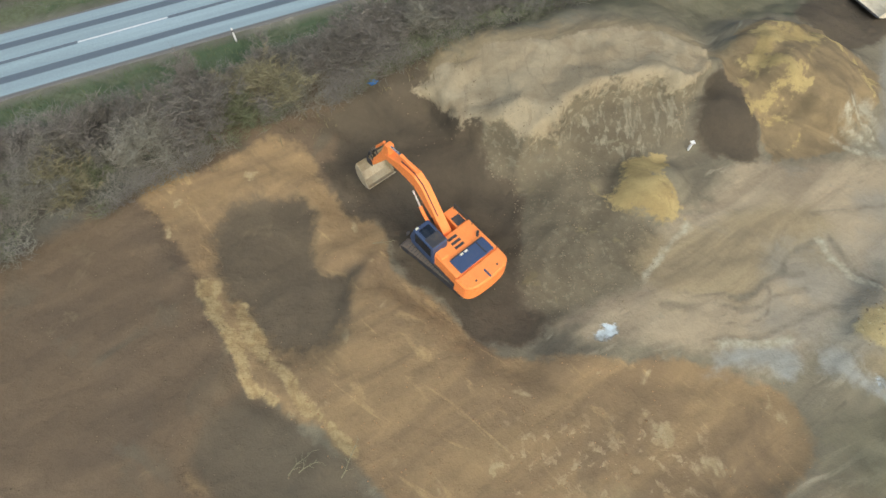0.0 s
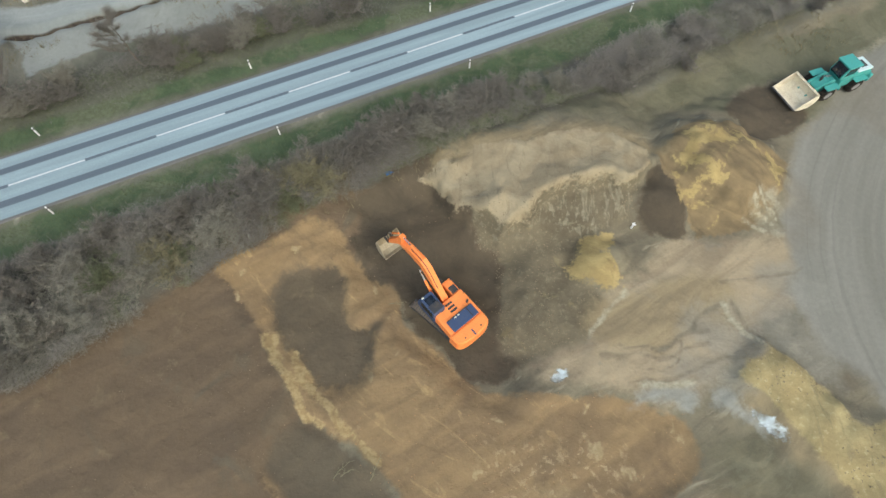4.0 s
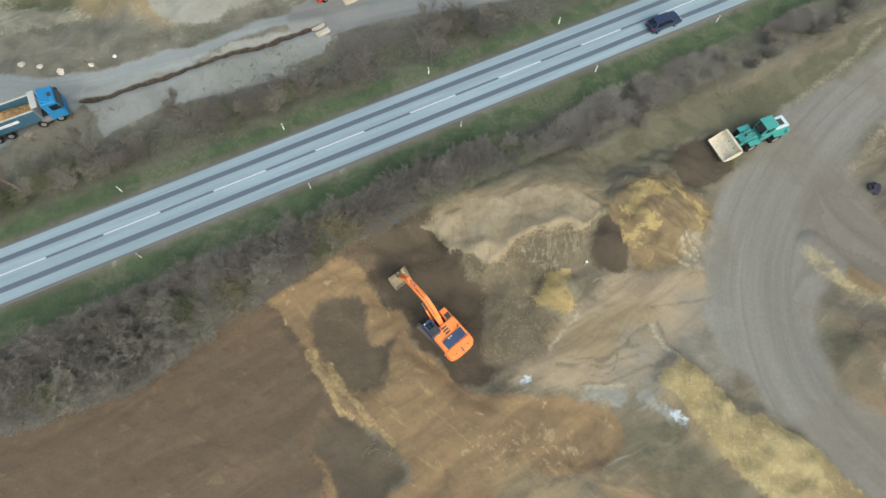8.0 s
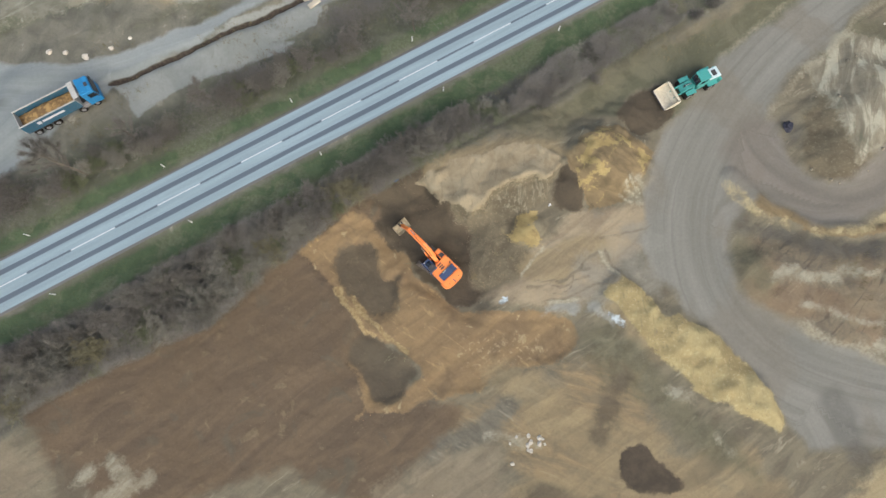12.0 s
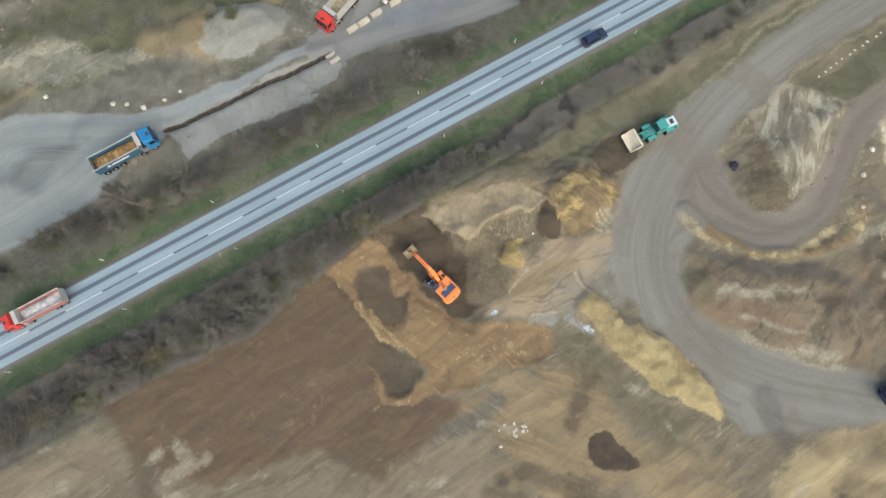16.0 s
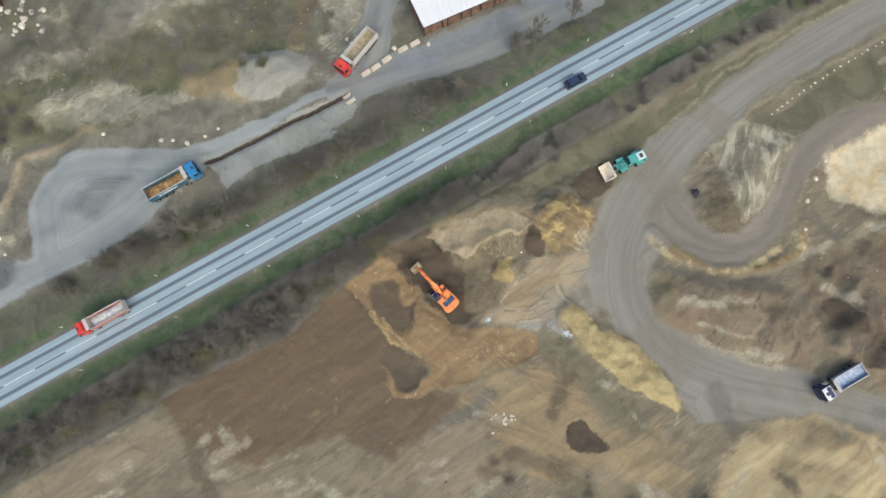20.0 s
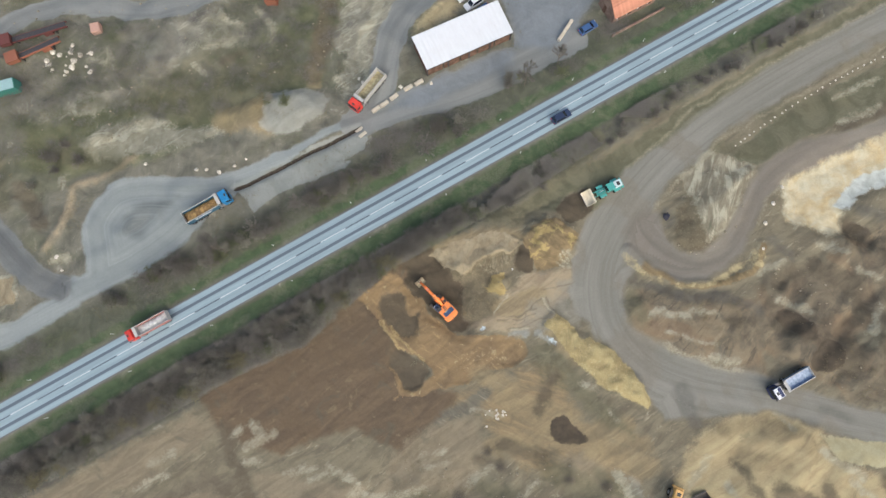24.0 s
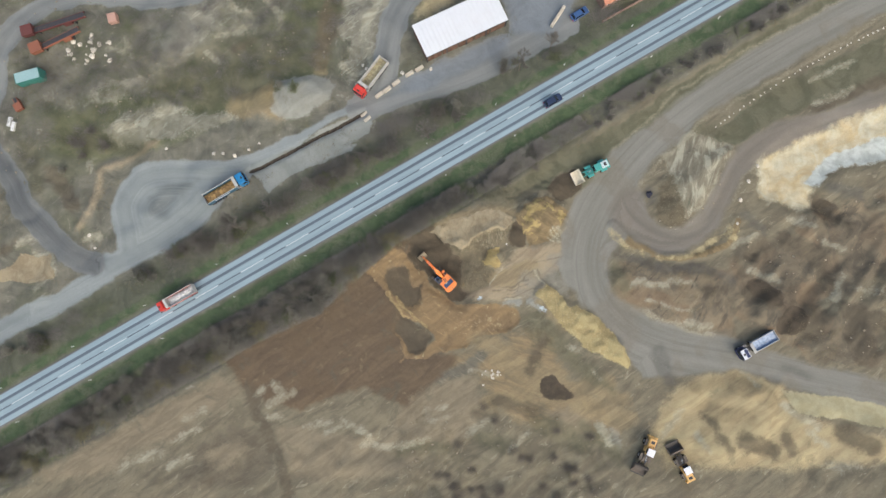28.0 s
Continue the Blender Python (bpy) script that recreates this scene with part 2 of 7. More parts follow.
    ridges = n.noise(1.0, 5, 0.62, at=n.lines(9.0, 2.6, 40), warp=1.5)
    rusty = two((112, 99, 83), (140, 121, 97), patch, 0.38, 0.6)
    rusty = some(rusty, ridges, 0.53, 0.63, two((84, 74, 64), (98, 87, 74), mid), 0.75)
    rusty = some(rusty, ridges, 0.44, 0.36, two((150, 131, 104), (166, 148, 120), fine), 0.6)
    c = layer(c, "rusty", some(rusty, big, 0.52, 0.60, soil(138, 110, 84), 0.5), 1.8, 2.2, 0.9)
    c = layer(c, "umber", two((94, 83, 70), (114, 101, 84), patch, 0.4, 0.62), 1.8, 2.6, 0.6)
    # smears and patches left by the machines
    c = layer(c, "silt", some(two((130, 114, 93), (147, 130, 106), swath), patch, 0.57, 0.66, soil(114, 103, 86), 0.6), 2.4, 2.4, 0.85)
    c = layer(c, "loess", some(two((168, 145, 110), (187, 164, 124), swath), patch, 0.57, 0.66, soil(140, 126, 98), 0.6), 2.4, 2.4, 0.9)
    c = layer(c, "tanned", two((136, 117, 90), (160, 138, 104), swath), 1.4, 1.6, 0.75)
    c = layer(c, "weedy", two((92, 87, 68), (116, 107, 84), patch), 2.2, 2.0, 0.7)
    c = layer(c, "loam", two((86, 76, 63), (106, 93, 76), patch), 1.4, 1.8, 0.75)
    c = layer(c, "humus", two((80, 69, 57), (91, 78, 64), mid), 0.4, 0.8)
    c = layer(c, "cream", two((150, 138, 115), (182, 171, 147), rake), 1.0, 1.5, 0.65)
    c = layer(c, "slump", two((146, 140, 128), (158, 152, 140), swath), 0.8, 1.0, 0.9)
    chutes = n.noise(1.0, 5, 0.6, at=n.lines(9.0, 2.4, 68), warp=1.2)
    isle = some(two((118, 107, 90), (148, 135, 113), chutes, 0.38, 0.58), chutes, 0.53, 0.62, soil(184, 172, 148), 0.85)
    c = layer(c, "isle", some(isle, patch, 0.58, 0.66, soil(104, 100, 78), 0.6), 1.2, 2.0, 0.9)
    # driven surfaces
    gravel = two((126, 119, 107), (143, 135, 123), ruts, 0.3, 0.7)
    gravel = some(gravel, grooves, 0.54, 0.68, soil(144, 136, 124), 0.3)
    gravel = some(gravel, grooves, 0.44, 0.34, soil(112, 105, 95), 0.3)
    gravel = some(gravel, big, 0.5, 0.6, two((124, 112, 97), (134, 122, 106), mid), 0.5)
    c = layer(c, "gravel", gravel, 1.3, 0.5)
    yard = some(two((136, 136, 131), (150, 149, 144), ruts, 0.34, 0.66), grooves, 0.54, 0.68, soil(158, 157, 152), 0.4)
    c = layer(c, "yard", yard, 0.7, 0.4)
    c = layer(c, "swirl", two((112, 112, 108), (128, 128, 124), grooves), 2.0, 0.9, 0.85)
    c = layer(c, "pad", some(two((140, 137, 128), (152, 148, 139), patch), runs, 0.58, 0.7, soil(128, 122, 110), 0.4), 0.4, 0.5)
    paved = two((123, 120, 115), (139, 135, 129), ruts, 0.34, 0.66)
    c = layer(c, "paved", paved, 0.6, 0.4)
    c = layer(c, "asphalt", two((118, 119, 121), (132, 133, 135), patch), 2.0, 0.8, 0.8)
    c = layer(c, "tarry", two((90, 88, 86), (106, 104, 101), ruts), 2.4, 0.8, 0.8)
    c = layer(c, "loop", two((117, 105, 93), (130, 116, 103), ruts), 2.2, 0.8, 0.65)
    c = layer(c, "ashen", two((88, 83, 76), (104, 98, 90), mid), 1.4, 1.5, 0.5)
    c = layer(c, "berm", two((156, 136, 100), (190, 168, 126), mid), 0.7, 1.0, 0.85)
    c = layer(c, "edges", two((146, 133, 110), (166, 152, 127), fine), 0.8, 0.6, 0.6)
    c = layer(c, "greyed", two((134, 127, 115), (148, 140, 127), mid), 1.6, 1.6, 0.5)
    c = layer(c, "tracks", two((112, 100, 84), (126, 113, 95), fine), 0.3, 0.35, 0.8)
    c = layer(c, "rails", two((164, 150, 124), (182, 169, 144), fine), 0.3, 0.35, 0.8)
    c = layer(c, "cut", two((66, 56, 48), (84, 72, 60), fine), 0.15, 0.06)
    pale = two((144, 125, 99), (162, 143, 115), patch, 0.38, 0.6)
    pale = some(pale, runs, 0.57, 0.66, soil(136, 120, 97), 0.55)
    pale = some(pale, mid, 0.58, 0.68, soil(172, 154, 126), 0.5)
    c = layer(c, "pale", pale, 0.22, 0.9)
    yellow = some(two((154, 130, 86), (178, 152, 102), mid), scrape, 0.58, 0.68, soil(128, 106, 72), 0.6)
    c = layer(c, "yellow", yellow, 0.35, 1.7, 0.9)
    straw = some(two((158, 136, 96), (179, 157, 112), patch, 0.38, 0.62), fine, 0.56, 0.68, soil(192, 172, 130), 0.6)
    straw = some(straw, runs, 0.42, 0.34, soil(138, 122, 92), 0.5)
    c = layer(c, "straw", straw, 0.4, 0.7)
    sand = n.mix(n.ramp(patch, 0.28, 0.72), two((186, 158, 118), (202, 174, 130), mid), two((190, 176, 148), (204, 191, 164), mid))
    c = layer(c, "sand", sand, 1.6, 1.2)
    c = layer(c, "chalk", two((180, 176, 164), (204, 200, 188), mid), 0.6, 1.2)
    grass = some(two((75, 87, 61), (87, 98, 70), mid), patch, 0.46, 0.60, two((100, 100, 78), (112, 110, 87), fine), 0.7)
    c = layer(c, "grass", grass, 0.9, 1.1)
    c = layer(c, "mud", two((168, 153, 118), (179, 164, 130), mid), 0.5, 0.7)
    # puddles: murky grey water, with white sky glints painted into the colour
    wet = n.ramp(n.math("ADD", n.attr("wet"), n.math("MULTIPLY", edge, 1.1)), -0.15, 0.2)
    c = n.mix(wet, c, n.mix(n.ramp(mid, 0.4, 0.6), two((120, 116, 106), (140, 136, 126), fine), two((186, 188, 186), (206, 208, 206), fine)))
    c = n.mix(1.0, c, n.ramp(grit, 0.25, 0.75, 0.95, 1.05), "MULTIPLY")
    c = n.mix(1.0, c, n.ramp(fine, 0.25, 0.75, 0.95, 1.05), "MULTIPLY")
    rough = n.ramp(wet, 0.3, 0.9, 0.95, 0.25)
    dry = n.ramp(wet, 0.2, 0.8, 1.0, 0.05)
    rolled = n.ramp(n.math("MAXIMUM", n.attr("gravel"), n.math("MAXIMUM", n.attr("yard"), n.attr("pad"))), -0.6, 0.6, 1.0, 0.3)
    bump = n.math("ADD", n.math("MULTIPLY", fine, 0.9), n.math("MULTIPLY", grit, 0.25))
    bump = n.math("MULTIPLY", n.math("ADD", bump, n.math("MULTIPLY", mid, 1.4)), n.math("MULTIPLY", dry, rolled))
    return n.finish(c, rough, 0.0, bump, 0.2, 0.5, 0.25)


SOIL = soil_material()

# ---- plan: outlines and lines in metres, x east, y north ----
ROAD_TURN = math.atan(0.36)
ROAD_Z = 0.8
FIELD = [(-47.4, 2.7), (-35.3, 5), (-21, 7.4), (-14.2, 12.4), (-11.6, 9.7), (-9.3, 5.7), (-10.4, 2), (-9.9, -5.9), (-3, -6.2), (1, -6.8), (-3.7, -10), (-7.1, -12.5), (-10, -15.7), (-13, -12.4), (-18.3, -8.9), (-27.8, -9.2), (-33.9, -11), (-42.8, -7.4), (-45.9, -3.8)]
CLAY = [(-14.4, 15.3), (-14.1, 16.4), (-11.2, 17.6), (-9.9, 18.3), (-8.8, 19.1), (-6.8, 19.6), (-5.4, 18.4), (-4.5, 16.4), (-2.8, 15.1), (-1.7, 14.4), (-1.2, 12.7), (-0.7, 10.5), (0.4, 9), (1.3, 7.8), (2.5, 6.6), (4.3, 4.6), (7.1, 3.9), (10, 3.6), (13.6, 3.2), (15.7, 2.4), (17.4, 1.4), (17.9, -0.9), (17, -1.8), (15.3, -2.9), (13.6, -3.6), (10.8, -3.1), (8, -3), (4.7, -4.7), (3.3, -4.6), (-0.4, -5.4), (-1.8, -3.6), (-2.1, -0.9), (-4.3, 1.3), (-6.1, 3), (-7.8, 4.2), (-8.7, 5.3), (-8.3, 4.9), (-8.7, 6.4), (-9.2, 7.1), (-10.3, 8.5), (-10.9, 9.9), (-11.2, 11.1), (-11.8, 11.6), (-12.9, 12.4), (-13.5, 14.2)]
PIT = [(-4.7, 21.2), (-0.4, 23.1), (2.9, 24.5), (3.8, 22), (5.4, 21), (5.4, 17.5), (7.1, 16.8), (7, 14.5), (6.4, 11.1), (6.1, 8.7), (7.6, 7), (6.6, 5.7), (5.3, 5.1), (3.6, 5.7), (2.1, 7.4), (0.1, 9.2), (-0.9, 11), (-1.5, 13.2), (-3.3, 14.2), (-4.3, 16.1), (-4.8, 18), (-3.8, 19.9)]
PITW = [(-11.1, 13.2), (-10.8, 14.7), (-10.1, 15.6), (-8.5, 16), (-6.5, 16.2), (-5.9, 15.6), (-5.2, 14.5), (-5.4, 12.9), (-5.3, 11.4), (-4.7, 10.4), (-3.5, 10.7), (-2.8, 10.7), (-3.4, 9.2), (-3.6, 7.9), (-3.7, 7.2), (-4.4, 6.1), (-5.7, 6), (-7.1, 6.4), (-7.7, 6.9), (-8.4, 8.2), (-9.1, 9), (-9.7, 9.4), (-10.3, 10.5), (-10.8, 11.4)]
PITS = rounded([(-8.5, 4.1), (-6.2, 2.7), (-4.3, 0.9), (-2.4, -0.8), (-2.6, -1.9), (-4.4, -2.6), (-4.8, -3.5), (-6.5, -4.1), (-8.4, -3.8), (-8.8, -2.5), (-9.3, -1.4), (-10.3, 0.2), (-10.9, 1.3), (-10.1, 3)])
LEDGE = [(1.5, 21.7), (3, 22.3), (4.8, 23), (6.8, 23.6), (9.9, 23.6), (12.7, 24.5), (15.1, 24.5), (17.6, 23.6), (19.6, 22), (19.5, 20.5), (18.8, 20), (17.4, 19.3), (16.2, 20.2), (14, 19.6), (12.4, 19.5), (11.3, 18.8), (10.1, 18), (9.6, 16.9), (8.8, 17.1), (8.3, 17), (7.5, 16.2), (6.9, 17.3), (5.1, 17.8), (3.9, 18.3), (3.3, 19.5), (3, 20.8), (2.5, 21.3)]
HEAP = [(20.6, 22), (23.5, 24), (26.2, 24.9), (29.8, 24.2), (31.3, 22.3), (32.8, 20.8), (31.8, 19.5), (29.9, 17), (27.1, 15.4), (22.9, 14.6), (22, 18.4), (20.6, 20.3)]
DARK_BLOB = rounded([(20.1, 20.6), (21.9, 19.7), (22.3, 17.9), (22.2, 15), (20.7, 14.5), (19, 15.6), (18.1, 16.8), (19, 19.5)])
YHEAP = rounded([(11.9, 13.4), (13.3, 14.5), (13.8, 15.3), (15.1, 15.6), (16, 15), (15.6, 14.3), (14.8, 14), (15.4, 13.5), (15.2, 12.1), (14.1, 11), (13.1, 11.6), (12.6, 12.6)])
TANPAD = [(14, 10.7), (16.8, 12.1), (20.9, 14.7), (25, 14.4), (30.4, 14.3), (28.3, 8.4), (24.6, 7.2), (22.3, 9), (18.5, 7), (12.4, 6.2), (12, 7.4)]
STONY = [(7.2, 15.9), (11.4, 17.4), (15.2, 16.3), (12.8, 13.3), (13.4, 11.1), (13.9, 10.3), (11.9, 7.2), (7.5, 6.7), (6.1, 8.3), (6.6, 12.7)]
ISLE_N = [(54.2, 22.8), (63.5, 29.4), (72.4, 28.1), (69.3, 22.7), (65.7, 17.4), (61.2, 13), (55.8, 11.8), (52.1, 16)]
ISLE_S = [(39.6, 4.6), (43.2, 7.6), (54.8, 4.4), (65.8, 1.1), (63.7, -13.8), (53.8, -9.5), (44, -4.1), (39.7, 0.1)]
RIDGE = [(22.9, 4.9), (24.7, 6), (26.2, 4.3), (27.6, 2.3), (29.3, -0.1), (30.9, -0.2), (32.6, -2.2), (35.1, -4.7), (37, -7.2), (39.3, -10.8), (40.2, -14.4), (39.1, -15.8), (38, -15), (34.8, -12.5), (30.4, -9.2), (27.4, -5.5), (25, -1.9), (23.2, 1.8), (22.3, 3.6)]
PUDDLE = rounded([(8.2, 5.1), (9.4, 5.4), (10.7, 5.7), (10.4, 5), (9.2, 4.5), (8.2, 4.8)])
PUDDLE_E = [(22.1, 1.7), (22.7, 0.8), (23.7, -0.6), (23.1, -0.8), (22, 0.1), (21.4, 1.2)]
SAND_E = [(77.4, 23.9), (90.2, 28.2), (109.2, 31.4), (127.2, 33.4), (123.3, 18), (106.2, 19.2), (96.3, 20.4), (88.8, 16.5), (88.3, 11.3), (83.8, 11.9), (76.9, 16)]
WHITE_E = [(87.1, 17.5), (94.2, 22.8), (107.6, 24.9), (125.2, 25.7), (123.1, 17.4), (106.2, 19), (96.2, 20.1), (88.7, 15.8)]
SPOT1 = rounded([(19.5, -15.1), (21.8, -14.1), (23.8, -16.7), (26.1, -19.5), (24.1, -20.1), (19.8, -18.7), (19.1, -16.8)])
SPOT2 = rounded([(74, -10.6), (77.8, -8.8), (80.3, -10.5), (79.8, -14.6), (73.9, -14.7)])
SPOT3 = rounded([(88.4, 14.6), (92.9, 11.8), (94.5, 7.5), (89.5, 8.2), (87.8, 11.1)])
SPOT4 = rounded([(68.3, -2.6), (71.4, -1.3), (75.7, -5), (75.2, -8.6), (71.9, -6.9)])
SAND_SE = [(52.5, -30), (58.6, -25.5), (64.3, -22.5), (70.8, -25.2), (69.7, -32.5), (62, -38.5), (52.7, -40.5), (50.7, -35.2)]
POND = [(71.1, -26.5), (81.8, -29.7), (97, -35.6), (96, -39.5), (84.1, -36.1), (73.7, -31.7)]
YARD = [(-69.7, 41.1), (-68.4, 44.2), (-65.7, 46.9), (-63.1, 48.7), (-59.1, 49.5), (-54.2, 49.1), (-49.2, 47.9), (-46.1, 47), (-39.8, 46.5), (-35.2, 47.4), (-27, 49.5), (-19.1, 51.8), (-12.4, 54.2), (-10.3, 55.5), (-4.8, 57.9), (-1.8, 56.6), (-6.3, 52.5), (-14, 52.1), (-35.8, 42.9), (-40, 39.8), (-44, 37.2), (-46.9, 34.8), (-50.2, 32.6), (-54.2, 30.4), (-58.7, 28.4), (-63.8, 26.8), (-68.8, 25.2), (-72.6, 24), (-78.8, 22.1), (-85.1, 19.8), (-91.3, 17.6), (-91, 22.3), (-84.9, 22.5), (-78.6, 24.8), (-73.9, 26.4), (-74.6, 29.7), (-72.1, 30.5), (-69.3, 30.9), (-69, 33.9), (-69.6, 37.3)]
PADC = [(-15, 45.1), (-8.4, 47), (-6.8, 49.6), (-8.9, 52.2), (-19.3, 49.6), (-26.9, 46.3), (-36.5, 42.4), (-34.8, 40.3), (-33.5, 37.8), (-31, 39.3), (-27.3, 40.5), (-23.8, 41.7), (-20.2, 42.2), (-16.5, 43.2), (-12.9, 44), (-11.4, 45.4)]
YARD_N = [(-2, 54.7), (1.1, 57.4), (12.6, 61.1), (26.9, 64.6), (38.1, 62.4), (41.4, 66.5), (48.7, 74), (46.5, 80.3), (45.6, 89.6), (25.1, 93.2), (26.2, 79.4), (28.5, 69.4), (26.8, 60.4), (14.6, 56.8), (6.1, 54.7)]
CHALK_W = [(-96.5, 30.8), (-90.9, 33.7), (-84.6, 32.6), (-84.6, 27.3), (-91.7, 27.4), (-96.8, 28.3)]
SCRUB_E = [(66, 2.4), (73, 10.2), (87.3, 10.2), (104.9, 13.5), (111.4, -3.3), (99.5, -25.4), (80.8, -23.3), (73.6, -15.6), (64.8, -9)]
SCRUB_S = [(-10.8, -15.4), (5.9, -14.7), (18.8, -20.8), (31.1, -23), (31.6, -33), (25.5, -44.2), (-17, -36.5), (-16.2, -24.4)]
STRIPW = [(-18.7, 13.2), (-11.3, 18.2), (-9.1, 14.3), (-11.8, 9.3), (-7.9, 3.9), (-10.9, 1.2), (-5, -3), (-9.2, -5.4), (-14.4, -5.7), (-21.9, -5.6), (-30.6, -4.6), (-39.8, -2.4), (-47.1, 0.1), (-48.9, 2.9), (-35, 5.5), (-27.8, 7.4)]
CLAY2 = [(-10.9, 0.7), (-10.2, -0.6), (-9.3, -1.5), (-8.7, -2.4), (-8.4, -3.9), (-6.2, -4.3), (-4.6, -3.4), (-4.2, -2.6), (-1.9, -2.1), (-0.4, -5.3), (-2.8, -5), (-4.3, -6), (-6, -5.3), (-7.7, -5.2), (-9.1, -5.1), (-10.1, -5.8), (-10.4, -5.6), (-9.6, -4.7), (-9.5, -3), (-9.9, -1.8), (-10.5, -0.5)]
SLOPE = [(5.4, 19), (7.5, 19.2), (7.9, 17.1), (8.9, 17.2), (10.2, 20.7), (16.8, 21.6), (18.6, 19.7), (17.5, 16.4), (14.8, 15.9), (11, 17), (6.8, 15.6), (5.2, 16)]
HEAPTOP = [(21.6, 18.5), (22.8, 22.1), (24.7, 23.2), (27.1, 23.2), (29, 22.5), (30.7, 21.3), (32.2, 20.1), (31, 19.4), (28.6, 21.2), (27.5, 21.3), (25.7, 19), (23.7, 17.6)]
LOADDARK = rounded([(28.8, 26.5), (32.7, 29.2), (36.4, 30.4), (37.4, 26.3), (35.4, 24.5), (32.7, 23.4), (30.4, 24.6)])
GREYPATH = [(14.4, 2.3), (14.7, 3.1), (16.3, 3.7), (18, 3.5), (18.4, 3), (18.6, 2.4), (17.9, 1.9), (17.2, 2.3), (16.9, 2.9), (15.8, 2.4)]
ISLE_PALE = rounded([(58.8, 29.9), (63.4, 32.5), (71.6, 28.2), (66.9, 23.4), (62.4, 18.7), (59, 15.5), (59, 20.4), (58.1, 25)])
BLEACH1 = rounded([(-46, 82.4), (-36.1, 84.4), (-32.6, 79.4), (-34.8, 72.5), (-40.9, 67.1), (-42.7, 75.3)])
BLEACH2 = rounded([(-12.6, 74.4), (-3.2, 86.8), (3.2, 87.9), (6.1, 80), (-0.6, 72.3), (-5.2, 64.5), (-9.5, 58.8), (-12.3, 62.8), (-9.2, 69.5)])
BLEACH3 = [(-67.7, 69.6), (-54.1, 70.1), (-48.9, 67.8), (-58.7, 65.2), (-78.8, 65.9)]
BLEACH9 = [(73, -40.5), (78.7, -37.8), (83, -41.1), (85.5, -46.4), (79.1, -46.5)]
BLEACH10 = [(31.3, -28), (33.9, -27.9), (35.5, -32.5), (33.4, -33.4)]
THATCH1 = [(-78.9, 64.5), (-54.3, 68), (-38.1, 68), (-24.1, 70.6), (-13.4, 68.8), (-15.6, 63.4), (-28.6, 57.2), (-39.4, 56.3), (-55.9, 52.2), (-71.8, 52.2), (-82.2, 55.3)]
THATCH2 = [(-35.1, 69.7), (-23.6, 74.9), (-14.2, 73.2), (-6.2, 80.6), (-10.4, 90.3), (-19.9, 92), (-17, 82.5), (-26.1, 76.8)]
THATCH3 = [(79.9, 40.8), (89.4, 41.8), (94.2, 39.5), (90.6, 35.5), (81.3, 35.2)]
UMBER1 = [(67.9, 7.9), (81.5, 7.3), (84.7, -1), (80.5, -8), (69.6, -10.5), (66.2, -2.8)]
UMBER2 = [(86.7, 7.7), (102.3, 7.4), (104.6, -4.7), (90.7, -8.6), (86, -1.3)]
UMBER3 = [(82.1, -12.1), (93.8, -11.7), (96.7, -19.9), (86.9, -24.4), (79.9, -21.8)]
UMBER4 = [(72.2, -21.7), (80.7, -23.9), (94.1, -30.7), (83.2, -29.3), (73.8, -25.8)]
OCHRE_S2 = [(9, -19), (19.2, -19), (29.9, -22.8), (32.6, -28.3), (22.8, -26.5), (13.2, -23.5)]
OLIVE_E = [(21.2, 28.3), (34.8, 33.7), (49.1, 39.1), (70.8, 48), (92.7, 56.2), (117.2, 64.2), (115.7, 58.2), (91.5, 50.7), (69.8, 43), (54.9, 35.4), (43.2, 26.9), (33.6, 24.7), (28.1, 26.3)]
OLIVE_F = [(74.8, 35.7), (89.4, 41.8), (113.3, 48.3), (110.6, 37.2), (94.6, 35.4), (80.4, 31.3), (73.2, 28.6), (68.4, 30.9)]
BLEACH12 = [(62.4, -19.9), (65.8, -21.8), (68.4, -27.3), (65.9, -26.8)]
BLEACH13 = [(42.2, 3.1), (48.8, 0.6), (47, -1.9), (43.3, -0.9)]
BLEACH14 = [(52.3, -4.1), (60.1, -8.1), (58.4, -10.1), (51.1, -7.1)]
UMBER6 = [(43.4, 8.5), (52.4, 5.1), (62.7, 1.9), (61.1, 0.4), (48.3, 4.1)]
UMBER7 = [(63, 0.3), (67.7, -1.8), (64.8, -9), (60.4, -5.6)]
SPALE3 = [(18.4, -22.5), (25, -20.8), (30, -25.6), (27, -29.8), (19.2, -28.4)]
LOESS_SE = rounded([(51.8, -25.6), (60.3, -21.2), (68.3, -22.6), (70.9, -28), (67.2, -33.2), (60, -36.6), (49.3, -34.7), (47.3, -30.6)])
LOESS_E = rounded([(43.3, -37.8), (47.3, -23.2), (61.2, -20.2), (71.3, -24.9), (73.3, -31.2), (79.5, -35.8), (89.3, -39.8), (91.5, -46)])
HAUL_MAIN = curved([(115.1, 55.5), (98.1, 50.4), (80.6, 44.1), (64.5, 37), (52.4, 29.8), (43.6, 22.2), (37.4, 14.1), (35, 5.5), (36.1, -1.8), (41, -9.1), (49.5, -14.4), (62.5, -19.3), (74.2, -24.3), (93.7, -32.5)], 3)
HAUL_LOOP = curved([(45.4, 24.5), (46.1, 18.4), (50.2, 13.1), (56, 10), (62.8, 11.4), (68, 17), (73.5, 23.9), (82.5, 28.9), (94.9, 31.3), (109.5, 32.6)], 3)
HAUL_IN = curved([(36.1, 7.9), (40.2, 12.3), (46.1, 12.5), (51.5, 10), (55.9, 9.4)])
HAUL_S = curved([(41.7, -8.6), (45.1, -16.8), (44.9, -26.8), (43.5, -36.4), (39.3, -44.5)])
